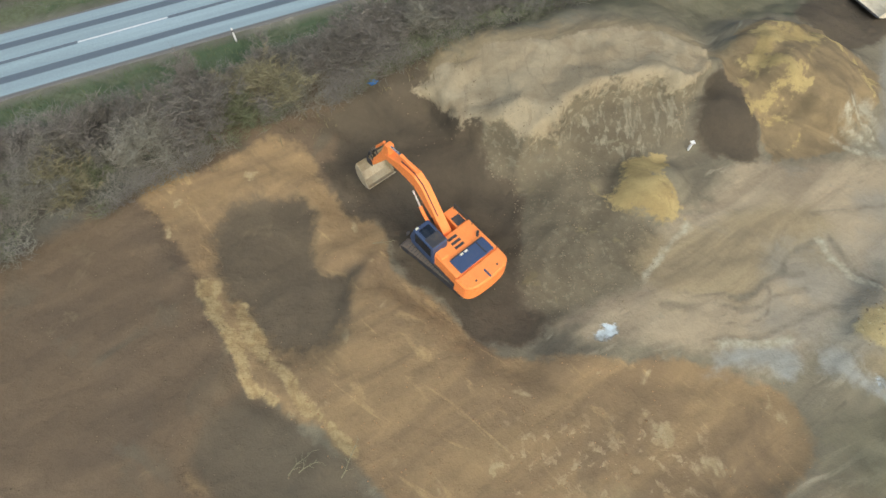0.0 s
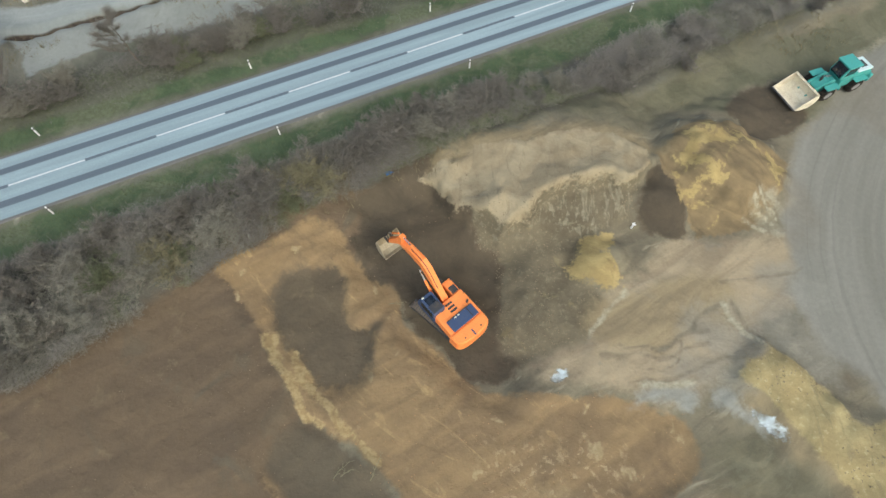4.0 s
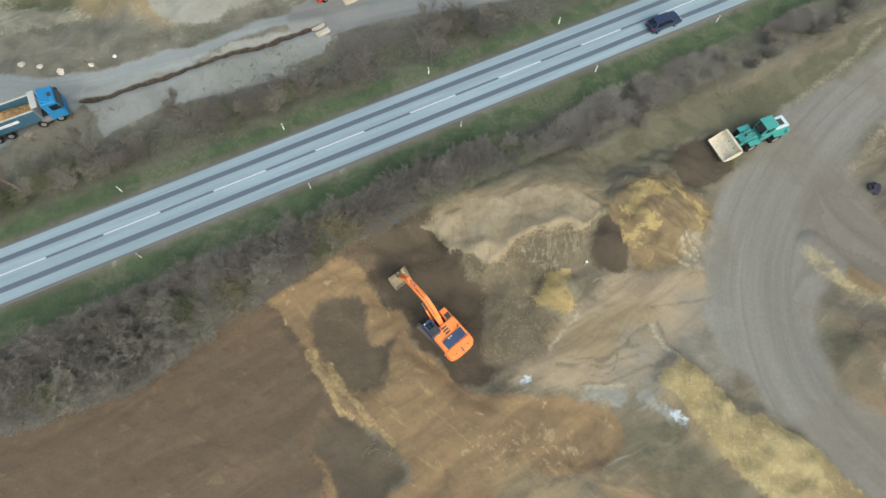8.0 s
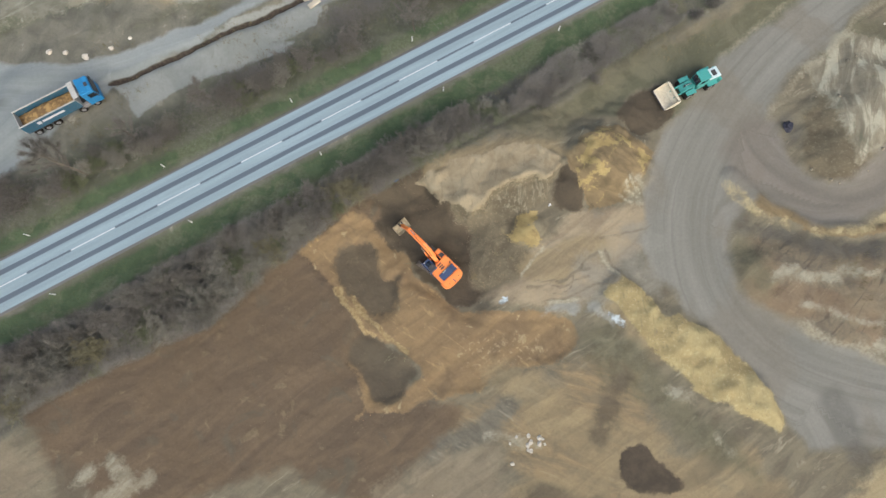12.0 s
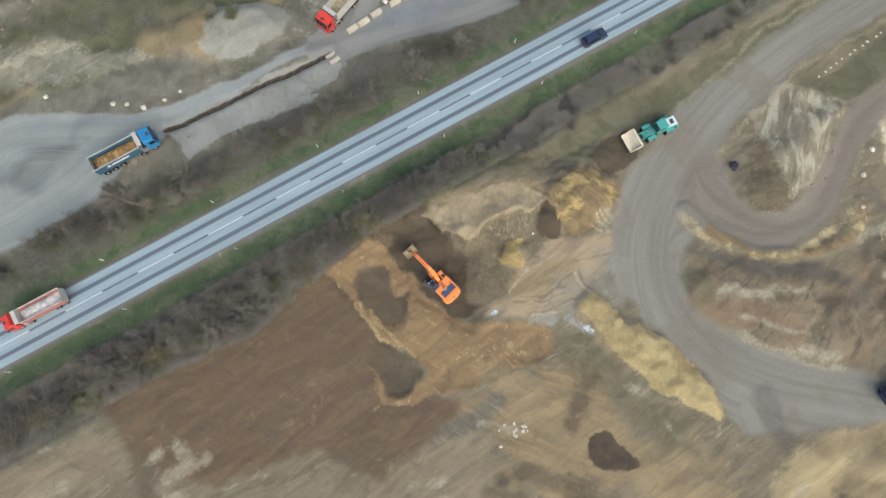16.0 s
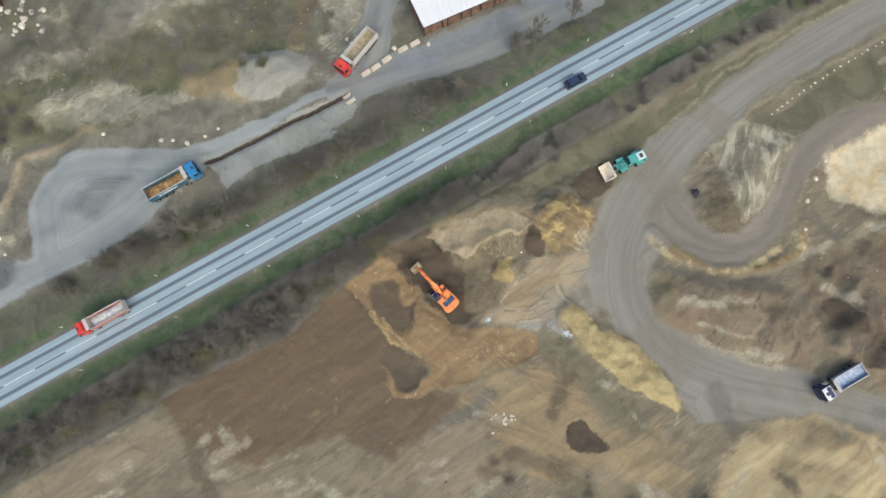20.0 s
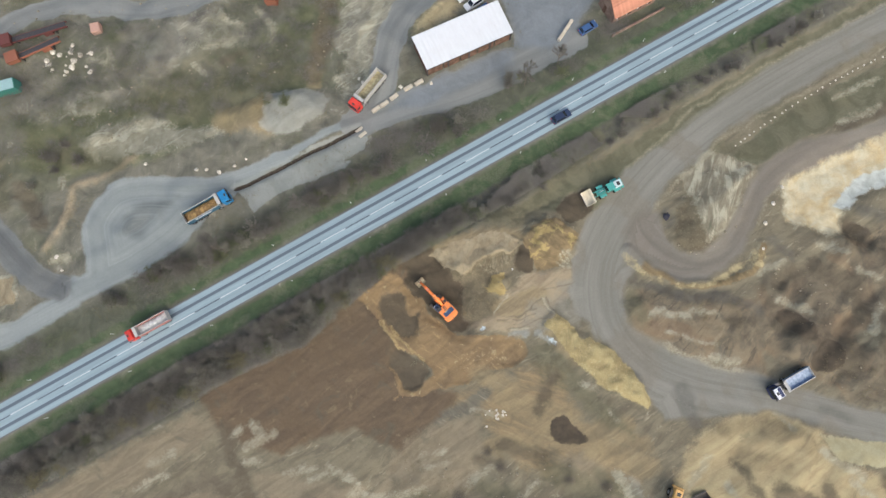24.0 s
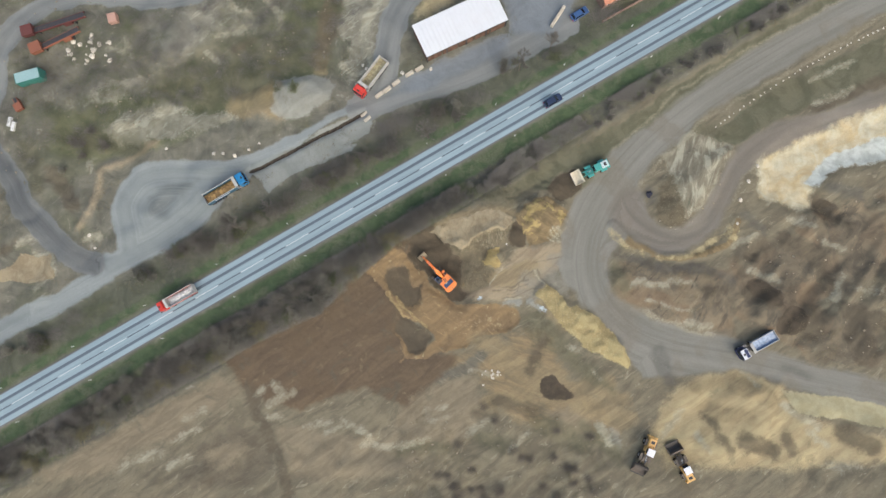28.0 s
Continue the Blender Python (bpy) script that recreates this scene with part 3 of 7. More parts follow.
TRENCH = curved([(-36.9, 43.1), (-29.6, 45.2), (-21.3, 47.9), (-14.3, 50.1), (-8.7, 52)])
LANE_W = curved([(-112, 12), (-98, 17.4), (-91, 20), (-84.8, 21.2), (-78.7, 23.4), (-73, 25.3)])
LANE_DK = curved([(-106, 80), (-98, 64), (-91.8, 52.3), (-89.7, 45.5), (-86.9, 41.2), (-83.4, 36), (-80.1, 31.7), (-74.7, 28.2)])
LANE_N = curved([(-7.3, 54.1), (-3.8, 58.4), (-0.9, 65.4), (1.7, 71.8), (5.7, 77), (12.1, 81), (17.2, 84)])
LANE_NE = curved([(-9.2, 53.3), (1.8, 55.3), (15.4, 56.9), (29.4, 60.5), (40.9, 64.5)])
LANE_UP = curved([(-100.7, 58.5), (-93.3, 71.2), (-89.9, 82.1), (-81.2, 90.1), (-68.6, 92), (-52.4, 87.5), (-42.7, 87.3), (-34, 91.2), (-29.1, 96.7)], 3)
BERM = curved([(-57.2, 53.8), (-63.8, 51.3), (-70.3, 49.9), (-71.7, 47.8), (-72.9, 43.6), (-75.4, 40.1), (-77.4, 37.4)])
SEAM = curved([(-11.1, 11), (-10.8, 9.8), (-10.2, 8.4), (-9.2, 7.1), (-8.6, 6.3), (-8.2, 4.8), (-7.4, 4)], 3)
SEAM2 = curved([(-9, 8.6), (-8.3, 7.5), (-7.6, 6.4), (-7, 5.6), (-6, 4.3), (-4.7, 2.4), (-3.4, 1)])
LOOPBERM = curved([(42.3, 15.8), (45.9, 11.3), (52.7, 6.8), (60.3, 5.8), (67.3, 8), (69.8, 12.1)])
HAULPAD = [(145, 72), (114.1, 60.8), (89.8, 52.9), (75.2, 47.3), (60.4, 40.1), (53.3, 36.8), (45.9, 32.9), (38.8, 26.4), (35, 23.4), (31.8, 19), (30, 14.3), (28.6, 9.7), (29.2, 4.7), (32.3, -0.6), (35.9, -6), (39.3, -12.4), (41.5, -18.5), (54.2, -20.1), (61.3, -20.3), (68.9, -23.3), (74.9, -27.2), (118, -47), (120, -39), (78.7, -22.2), (71.5, -18), (64.1, -14.2), (59.7, -12.5), (46.8, -6.1), (41.6, -2.2), (38.9, 1.8), (38.8, 4.9), (39.8, 7.7), (42, 10.4), (45.1, 12.9), (47.2, 19.4), (49.2, 22.8), (50.9, 25.6), (53.8, 28.3), (59.8, 32), (65.8, 35.9), (80.3, 41.7), (102.1, 49.7), (111.6, 52.4), (145, 64)]
LOOPPAD = [(42.1, 16.3), (44.6, 13.6), (47.3, 11.5), (50.8, 8.2), (56.2, 7.6), (61.4, 8.8), (65.7, 11.7), (69.8, 17.3), (75, 22.7), (82.2, 25.9), (89, 27.3), (95.8, 28.7), (132, 35), (132, 40), (97, 33.1), (83.9, 32.1), (77, 30.1), (73.2, 27.9), (70.7, 25.4), (67.1, 21.3), (62, 15.9), (57.7, 12.5), (54.9, 12.3), (52.7, 13.4), (50.9, 16.6), (50.3, 19.5), (49.9, 22.7), (46.2, 23.3), (42.3, 19.6)]
YSWIRL = [(-61.9, 37.2), (-61.3, 40.9), (-58.5, 43), (-54.7, 43.6), (-49, 43.3), (-52.5, 41), (-55.2, 38.5), (-57.9, 36.1)]
GREYMOUND = [(-27.4, 62.9), (-19.1, 63.3), (-16, 61.2), (-14.8, 59.1), (-15.8, 56.6), (-19.4, 54.7), (-23.2, 53.5), (-26.2, 53.4), (-29.8, 55.4), (-28.3, 59.1)]
TANMOUND = [(-37, 59.9), (-31.3, 62.1), (-27.5, 62.9), (-26.9, 58.1), (-26.3, 53.5), (-30, 54.2), (-33.4, 55.4), (-36, 58.4)]
CHALKN = [(-7.1, 76.1), (-4.4, 81.2), (-1.2, 84.9), (4.6, 83.9), (3.4, 80.5), (0.3, 77.5), (-1.6, 73.7), (-4.4, 68.6), (-6.2, 64.8), (-9.9, 62.1), (-12.1, 64.5), (-9.6, 68.2)]
SIENNA1 = [(-5.3, -5.7), (4.7, -6.3), (13.5, -3.8), (19.6, -3.7), (23.9, -6.2), (24.1, -10.9), (24.3, -15.5), (28.2, -19.6), (32, -23.6), (35.3, -29.8), (30.6, -30), (24.5, -25.7), (17.2, -21), (10.6, -18.8), (7.8, -14.9), (6.2, -11.2), (0.6, -9)]
GREYRAKE = [(-5.3, -9.2), (0.7, -8.5), (4.5, -7.4), (8.4, -5.8), (13.4, -4.3), (14.2, -6.2), (9.1, -8.2), (5, -11), (0.1, -11.8), (-3.6, -12.9)]
PALES = [(-12.3, -15.9), (-7.1, -12.5), (-2.2, -11.4), (4.9, -11.5), (5.3, -15.6), (5.9, -19.1), (2.6, -24.1), (-2.5, -26.7), (-20.5, -23.5), (-17.9, -21.6), (-14, -18.9)]
OLIVEP = [(17.8, -0.4), (21.5, 0.1), (25.5, -4.1), (28.9, -10.6), (32.8, -14.7), (35, -20.8), (29.8, -17.6), (24.3, -9.7), (20.1, -6.7)]
GREYMUD = [(20, 2.4), (21.4, 2.2), (21.2, 1.7), (21.8, 0.8), (22.3, 0.2), (21.9, -0.4), (21, 0.3), (20.5, 1.1), (19.9, 1.7)]
DARKVEG = [(-45.8, 73.4), (-36.4, 76.6), (-26.3, 74.1), (-19.3, 68.7), (-17.2, 65.5), (-25, 64.9), (-31.7, 62), (-38.3, 60.9), (-43.5, 59.4), (-49.5, 63.2), (-50.2, 68.7)]
GREYSLOPE = [(-54.4, 84.7), (-44.8, 83), (-43.5, 77.2), (-49.9, 71.4), (-54.8, 73.6), (-55.6, 79.3)]
PALETRAIL = [(-35.5, 84.2), (-30.7, 80.5), (-30, 76.1), (-35.2, 75.7), (-40.8, 72.5), (-49.9, 71.4), (-45.5, 76.1), (-40, 79.3)]
BROWNTRACK = [(-10.3, 86), (-12.9, 77.3), (-15.1, 70.7), (-17.3, 64.2)]
PALERIM = [(-68.9, 58.6), (-63.6, 61.7), (-57.2, 62.5), (-54.5, 64.1), (-52.2, 61.6), (-47.3, 59.5), (-39.9, 58.1), (-38.8, 55.9), (-44, 54.9), (-51.7, 54.3), (-59.2, 54.3), (-65.5, 54.1)]
CRESCENT = [(6.5, 71.7), (8.4, 74.9), (12, 77), (16.2, 78.4), (17.9, 76.7), (16.1, 74.2), (11.9, 72.8), (9.7, 71.1)]
FLECKS = [(4.3, 1.1), (12.7, -0.3), (11.5, -2.7), (3.7, -2)]
FLECKS2 = [(6.5, 0.9), (9.7, 0.5), (12.5, -0.8), (11.9, -1.9), (8.4, -1.8), (6, -1.2)]
TREADS = [(22, 8.9), (24.2, 7.8), (24.8, 6), (26.6, 4.6), (28.7, 2.2), (29.1, 4.9), (27.6, 7.2), (25.9, 8.9)]
OVAL = [(-55.7, -17.9), (-51.7, -16.8), (-48.4, -16), (-46.5, -17.7), (-49, -20), (-53, -21.2), (-55.7, -20)]
TANSW = [(-94.5, -15.2), (-82.6, -11.2), (-69.3, -7.3), (-57.3, -3.2), (-50.6, -1.3), (-46.1, -5.3), (-50.4, -8.3), (-56.8, -9), (-60, -12.8), (-72.9, -14.2), (-77.1, -17.1), (-87.3, -17.8)]
DKSW = [(-57.9, -15.7), (-53.7, -13.3), (-47.3, -13.2), (-44.5, -15.6), (-41.8, -18.6), (-41.4, -23.6), (-48.1, -26.1), (-65.3, -23.6), (-60.4, -20.1)]
RUTSW = [(-44.8, -5.5), (-43.6, -9.5), (-42.2, -14.7), (-40.8, -20), (-39.7, -25.1), (-39.6, -30)]
PSW = [(-40, -15.2), (-33.6, -15.1), (-26.6, -18.8), (-15.8, -22), (-7.4, -24.8), (-10.7, -29.1), (-23.4, -29.3), (-35.6, -27.1), (-38.7, -22.8), (-39.7, -18.9)]
TUFTS = [(6.1, -18.5), (8, -22), (-1.1, -25.7), (-6.8, -31.4), (0.9, -31.5), (-3.2, -34.3), (13.9, -31.7), (19.1, -32), (22.9, -35.4), (22.1, -38.1), (25.9, -37.9), (20.7, -26.4), (5.8, -36.1), (-0.2, -35.9), (10.5, -28.9)]
NEARBANK = [(-17, 12.6), (-10.4, 20.2), (-3, 23.5), (2.5, 24), (-2, 14), (-12, 11.5)]
TANPAD2 = [(8, 6.4), (13, 8.6), (22, 9), (24, 5.4), (20.5, 3.4), (16, 2.6), (12, 4.4), (8.2, 4.6)]
HAULS = [(HAUL_MAIN, 5.2), (HAUL_LOOP, 3.6), (HAUL_IN, 3.4), (HAUL_S, 3.5)]
LANES = [(LANE_W, 2.3), (LANE_N, 2.9), (LANE_NE, 3.4), (LANE_UP, 2.4), (LANE_DK, 2.4)]
PAVED = [(LANE_NE, 3.4), (LANE_UP, 2.4), (LANE_DK, 2.4), (LANE_N, 2.9)]
LEDGE_BACK = [(0, 21), (5, 22.3), (12, 22.4), (17, 21.8), (22, 20)]
HEAPS = [(26.4, 21.6, 6.5, 2.6), (14.6, 13.3, 2.6, 1.0), (20.6, 17.8, 3.0, 0.9), (31.0, 26.3, 3.0, 0.6)]
NORTH_THICKETS = [(-33.2, 32.6, 4, 1.6), (-28.6, 34.2, 4, 1.6), (-23.5, 32.6, 4, 1.6), (-17.5, 36.5, 4, 1.6), (-13.8, 38.4, 4, 1.6), (-9.2, 40.7, 4, 1.6), (-5.2, 42, 4, 1.6), (-40.6, 31.3, 4, 1.6), (-41.3, 28.6, 4, 1.6), (-62.8, 23.3, 4, 1.6), (-53.9, 27.9, 4, 1.6), (-50.2, 28.4, 4, 1.6), (-20.3, 42, 4, 1.6), (-13, 40.7, 4, 1.6), (-87.3, 13.4, 4, 1.6), (5.8, 48.4, 4, 1.6), (-58, 28, 6, 2.5), (-65, 26, 5, 2), (-52, 30, 4, 2), (-14, 39, 8, 2.5), (-19, 37, 6, 2), (-91, 13, 6, 2.5), (-37, 31, 4, 2), (-45, 29, 3, 1.5), (9, 49, 4, 2.5), (41, 56, 5, 3), (26, 56, 3, 2), (-27, 60, 3, 3), (-73, 57, 6, 5)]
TREES = [(4.7, 43.4, 1.0, True), (-39.9, 30.2, 1.35, False), (-23.2, 37.6, 0.9, False), (28, 55, 1.0, True), (36, 58.5, 0.9, False), (-33, 33.5, 0.75, True), (12, 46.5, 0.8, False)]
CREAM_SW = [([(-75.4, -17.1), (-71.9, -16.3), (-69, -15.7), (-65, -15.8)], 0.55), ([(-64.5, -18.8), (-59.8, -17.4)], 0.7), ([(-62.4, -13.6), (-57.2, -12)], 0.5), ([(-59.9, -9.2), (-55, -8.4)], 0.45), ([(-42.9, -6.9), (-41.3, -6)], 0.6), ([(-38.9, -5.3), (-37.2, -7.4), (-40.3, -9.3)], 0.7), ([(-34.9, -7.6), (-39.1, -9.3)], 0.5)]
CREAM_SW2 = [([(-41.2, -12.4), (-38.9, -12.6)], 0.7), ([(-34, -15.6), (-28.1, -15.6)], 0.5), ([(-29.6, -17.5), (-24.9, -17), (-22.3, -17.7), (-20.2, -20.1)], 0.6), ([(-25.8, -15.4), (-20.2, -20.1)], 0.4), ([(-22.1, -22), (-14, -23.6), (-7.4, -23.3)], 0.7), ([(-7, -17), (-2.7, -16.7)], 0.4), ([(-7.1, -19.2), (-1.8, -19.3)], 0.4)]
CREAM_SE = [([(30.3, -27), (31.8, -31.5)], 0.72), ([(71.1, -30.3), (74.1, -33.1), (77.3, -35.7)], 0.96), ([(74.6, -35.6), (78.5, -40.5)], 0.6), ([(63.5, -21), (65.9, -24)], 0.42), ([(4.3, -10.1), (10.2, -12.3)], 0.3), ([(43.4, -32), (49.5, -27.2)], 0.72), ([(50.8, -32.1), (52.4, -36.5)], 0.6), ([(27.2, -8.9), (29.7, -10.3)], 0.36), ([(31.9, -15.2), (32.5, -17.1)], 0.24), ([(0.7, -23.6), (7.3, -21.2)], 0.48), ([(9.6, -28.6), (15, -26)], 0.42)]
CREAM_E = [([(81.6, 10.2), (86.6, 7.6)], 0.6), ([(67.8, 6.4), (73.8, 8.5)], 0.54), ([(92.5, -7.7), (98, -9.2)], 0.36), ([(70.2, 0.5), (76.5, -2.7)], 0.6), ([(87.8, 3.5), (92.6, 0.9)], 0.6), ([(43.9, 2.4), (51, 0.7)], 0.72), ([(53.6, -8.5), (58.8, -10.2)], 0.54), ([(44.7, -4.3), (51.4, -8.1), (59.2, -12.7)], 0.27), ([(46.4, -2.3), (54.8, -6)], 0.36), ([(52.5, 1.7), (57.1, -0.4)], 0.43), ([(75.8, -22.1), (82.3, -25.9)], 0.48), ([(86.9, -9.3), (90.7, -4.9)], 0.72)]
CREAM_ISLE = [([(62.7, 31.1), (66.2, 27.4), (63.6, 21.2)], 3.24), ([(63.2, 21.9), (60.7, 17.7)], 2.16), ([(58.9, 29.4), (58.7, 25.1)], 1.4), ([(68.4, 29.1), (71.4, 28.5)], 1.08), ([(59.5, 28.6), (59.9, 21.2)], 2.4), ([(59.1, 21), (60.3, 17.4)], 2)]
BERM_SAND = [([(41.2, 14.9), (44.2, 10.8), (49.9, 7.2), (57.3, 6), (64.4, 8.3), (68.6, 10.5)], 0.5), ([(65.9, 7), (68, 8.2)], 0.9), ([(68.4, 10.8), (69.1, 9.3)], 0.9)]
EDGES = [([(48.9, 23.1), (57.6, 29.6), (65.8, 35), (80.4, 40.7)], 0.3), ([(80.4, 40.7), (98.2, 46.3), (116.3, 53.1)], 0.3), ([(45.8, 33), (53, 37.2), (63.6, 43.6), (75.6, 48.6), (93.4, 54), (119, 62.3)], 0.22), ([(70.4, 16.7), (73.9, 21.4), (79.6, 25.8)], 0.3), ([(44.7, -4.3), (51.4, -8.1), (59.2, -12.7)], 0.2)]
CREAM_N = [([(-35.1, 82.3), (-29.6, 79), (-33.4, 77.2)], 0.78), ([(-40, 75.8), (-36.2, 76.6)], 0.48), ([(-42.4, 72.5), (-39.7, 70)], 0.48), ([(-2.7, 86.9), (1.4, 82), (-5.7, 70.1)], 1.2), ([(-5.7, 67.2), (-5, 62.8)], 0.78), ([(-65, 58.7), (-61.3, 58.6)], 0.9), ([(-57.8, 60.5), (-51.5, 60.8)], 0.96), ([(-41.5, 56.3), (-38.2, 56.2)], 0.54), ([(-88.7, 25.8), (-84.4, 28.9), (-84.4, 32.4), (-87.9, 33.7)], 0.78), ([(-96.2, 29.3), (-90.8, 29.8)], 0.54), ([(-91.9, 35.4), (-87.7, 37.6)], 0.72), ([(-76.2, 34.8), (-73.1, 35)], 0.78)]
CREAM_N2 = [([(-27.3, 84.2), (-24, 77.7), (-25.9, 73.7)], 0.72), ([(-64.9, 77.7), (-59.7, 75.3), (-60.7, 79.8)], 0.6), ([(94.3, 40.8), (104.4, 43.2)], 0.54), ([(93.8, 35.3), (102.6, 36.8)], 0.48), ([(48.8, 68.9), (58.5, 68.9)], 0.48), ([(3.2, 84.7), (9.7, 85.8)], 0.6), ([(-12, 64), (-8.8, 59.9)], 0.6)]
LOAM_SE = [([(17.5, -13.1), (21.6, -6.5)], 1.2), ([(60.4, -35.6), (66.5, -39.4)], 1.8), ([(82.7, -37.8), (88.4, -42.2)], 2.2), ([(3.9, -19.4), (7.6, -20.8)], 1), ([(53.9, -29.4), (57, -36.9)], 1), ([(9.1, -17.9), (17.1, -21.7)], 1.4), ([(69.5, -36.5), (70.9, -40.2)], 1.2), ([(36.2, -8), (36.7, -11.8)], 1)]
LOAM_E = [([(77.8, -10.8), (80.7, -13.2)], 3.5), ([(80.7, -13.2), (83.3, -13.9)], 1), ([(90.1, -17), (91.1, -22.5)], 3), ([(91.5, 9.7), (94.8, 6.2)], 1.2), ([(69.1, -3.7), (73.7, -6.8)], 2.2), ([(59.3, -2), (60.7, -2.7)], 1.5), ([(79.7, 5.9), (85.9, 1), (87.6, -6.9)], 2), ([(82.6, 13.2), (89.5, 13.4)], 1.5), ([(93.5, 34), (111.8, 37.7)], 1.2), ([(75.4, 5.4), (71, 3.6)], 1.5), ([(88.7, -12.1), (96.3, -15.9)], 2.2)]
LOAM_N = [([(-11.2, 81), (-13.8, 72.7), (-17.1, 66.3)], 2.4), ([(-48.1, 82.7), (-46.6, 77.3), (-50.7, 73)], 1.4), ([(-76.7, 31.7), (-74.3, 27.4)], 1.2), ([(-95.8, 35.1), (-91.9, 35.9)], 1), ([(-32.8, 73.4), (-35.6, 72.5)], 1.2), ([(-15.9, 86.6), (-12.5, 81.5)], 1.2), ([(-78.5, 42.6), (-81.8, 51.2)], 1.6)]
WEEDY = [([(40.7, 5.6), (41.9, 1.6)], 1.6), ([(63.4, 34), (74.4, 31.8)], 1.6), ([(-53.8, 66.8), (-40.2, 67.8)], 3.5), ([(-40.2, 67.8), (-26.5, 69.4)], 3.5), ([(-26.5, 69.4), (-22.5, 73.3)], 2.5), ([(77.5, 39.8), (95.2, 40.2)], 2), ([(17.8, -24.4), (26.4, -30.5)], 2), ([(27.2, -26.9), (33.1, -33.8)], 1.6), ([(4, -25.3), (9.8, -27.7)], 1.5), ([(-86.6, 57.5), (-85.8, 49.2)], 2.5), ([(-74.6, 58.2), (-61.8, 53.2)], 2), ([(-14.3, -24.6), (-3.4, -25.5)], 1.2)]
ASHEN = [([(42.5, 8.8), (49.5, 5.5), (59.2, 2.8), (65.8, -0.8)], 1), ([(46.4, -13.4), (47.7, -20)], 1.6), ([(51.3, 22), (52, 20.9)], 1), ([(73.3, -21.9), (77.6, -24.6)], 0.8), ([(72.1, 13.1), (75.1, 9.3)], 1), ([(92.4, 15.5), (98.4, 13.1)], 1.2)]
TANNED = [([(-37, 58.8), (-29.2, 58.8)], 3), ([(13.2, -9.6), (21.4, -18.8)], 2), ([(21.4, -18.8), (34.1, -18)], 1.8), ([(14, 8.3), (22, 9.5)], 2), ([(53, -23), (60.7, -22.2)], 1.6), ([(60.7, -22.2), (68.3, -27.8)], 2.2), ([(54.2, -28), (62.3, -30.8)], 2), ([(23, 1.7), (27, -3.9)], 1.5)]
GREYED = [([(20.6, 7.6), (21.7, 6.7), (22.5, 5.1)], 1.4), ([(18.4, 4.8), (21.9, 3.8)], 1.2), ([(26.8, 7.7), (27.8, 4.6)], 1.8), ([(27.9, 10.9), (29.6, 9.5)], 1.5), ([(23.5, 6.5), (23, 3.7)], 0.8)]
TRACKS = [([(14, 6.7), (17.6, 6.8), (21.5, 7)], 0.1), ([(12.9, 6.2), (17.4, 6), (21.1, 6)], 0.1), ([(19.7, 6.9), (21.2, 8.1), (22.3, 8.8)], 0.13), ([(23.5, 8.9), (24, 7.6), (24.8, 5.8)], 0.12), ([(15.9, 4.9), (17.9, 5.4), (18.7, 6.6)], 0.1), ([(23.1, 10.6), (27.1, 11), (29.9, 11.6)], 0.1), ([(14.5, 3.9), (19, 4.4), (23.6, 5)], 0.12)]
RAILS = [([(22.7, 8.9), (23.6, 7.1), (24.6, 5.6)], 0.16), ([(12.2, 7.7), (14, 9.4), (15.6, 10.9)], 0.16), ([(27.8, 17.1), (28.9, 15.7)], 0.14), ([(28.5, 17.5), (29.9, 15.9)], 0.14), ([(26.9, 16.2), (28.2, 14.9)], 0.12), ([(15.2, 3.7), (16.6, 3.9), (18.6, 3.6)], 0.2)]
VEINS = [([(23.4, 22.7), (25.5, 23.8), (27.5, 24), (29.1, 21.9), (30.8, 19.2)], 0.2), ([(23.5, 22.2), (22.8, 19.6), (21.6, 17.4)], 0.12), ([(23.3, 18.4), (25.9, 20.1), (28.6, 22.3)], 0.1), ([(22.4, 17.1), (24.3, 17.6)], 0.08), ([(30.1, 20.2), (30.2, 18.6)], 0.2), ([(24, 15.5), (25, 16.4)], 0.08)]
WEEDY_H = [([(15.6, 27), (20.4, 26.5)], 1.5), ([(21.2, 27.2), (26.2, 28.8), (31, 32.8)], 1.7), ([(31, 32.8), (40.6, 40)], 2)]
TANNED_S = [([(27, -21.1), (36, -26.6)], 2.5), ([(11, -8.4), (16.7, -11.4), (24.3, -14.8)], 1.8), ([(7.1, -17.6), (15.3, -18.1)], 2), ([(29.6, -18.7), (36.9, -22.9)], 1.5), ([(7.7, -3.8), (13.2, -7.8)], 2)]
TANNED_H = [([(3.8, 22.8), (7.1, 23.7), (10.3, 24.2)], 1), ([(10.3, 24.2), (16.9, 24.2), (20.9, 22.7)], 1)]
CREAM_HEAP = [([(28, 16.5), (29.4, 15)], 0.35), ([(29.8, 17.5), (30.9, 16.4)], 0.3), ([(28.8, 17.3), (29.3, 16.1)], 0.2)]

HEDGE = [(-130, -12), (-101, -6), (-74.7, 1), (-47.5, 10.2), (-26, 17), (-9.4, 23.5), (4.6, 27.5), (21, 31.5), (34.6, 36), (60, 46), (110, 66)]


THICKET_A, THICKET_D = [-130, -30, -15, -2, 8, 20, 45, 75, 120], [-15.5, -15.5, -17.0, -14.0, -12.0, -12.5, -12.0, -10.5, -10.5]


def road_frame(x, y):
    """The way along the main road and the distance north of its middle."""
    c, s = math.cos(ROAD_TURN), math.sin(ROAD_TURN)
    return (x + 18) * c + (y - 29.3) * s, (y - 29.3) * c - (x + 18) * s


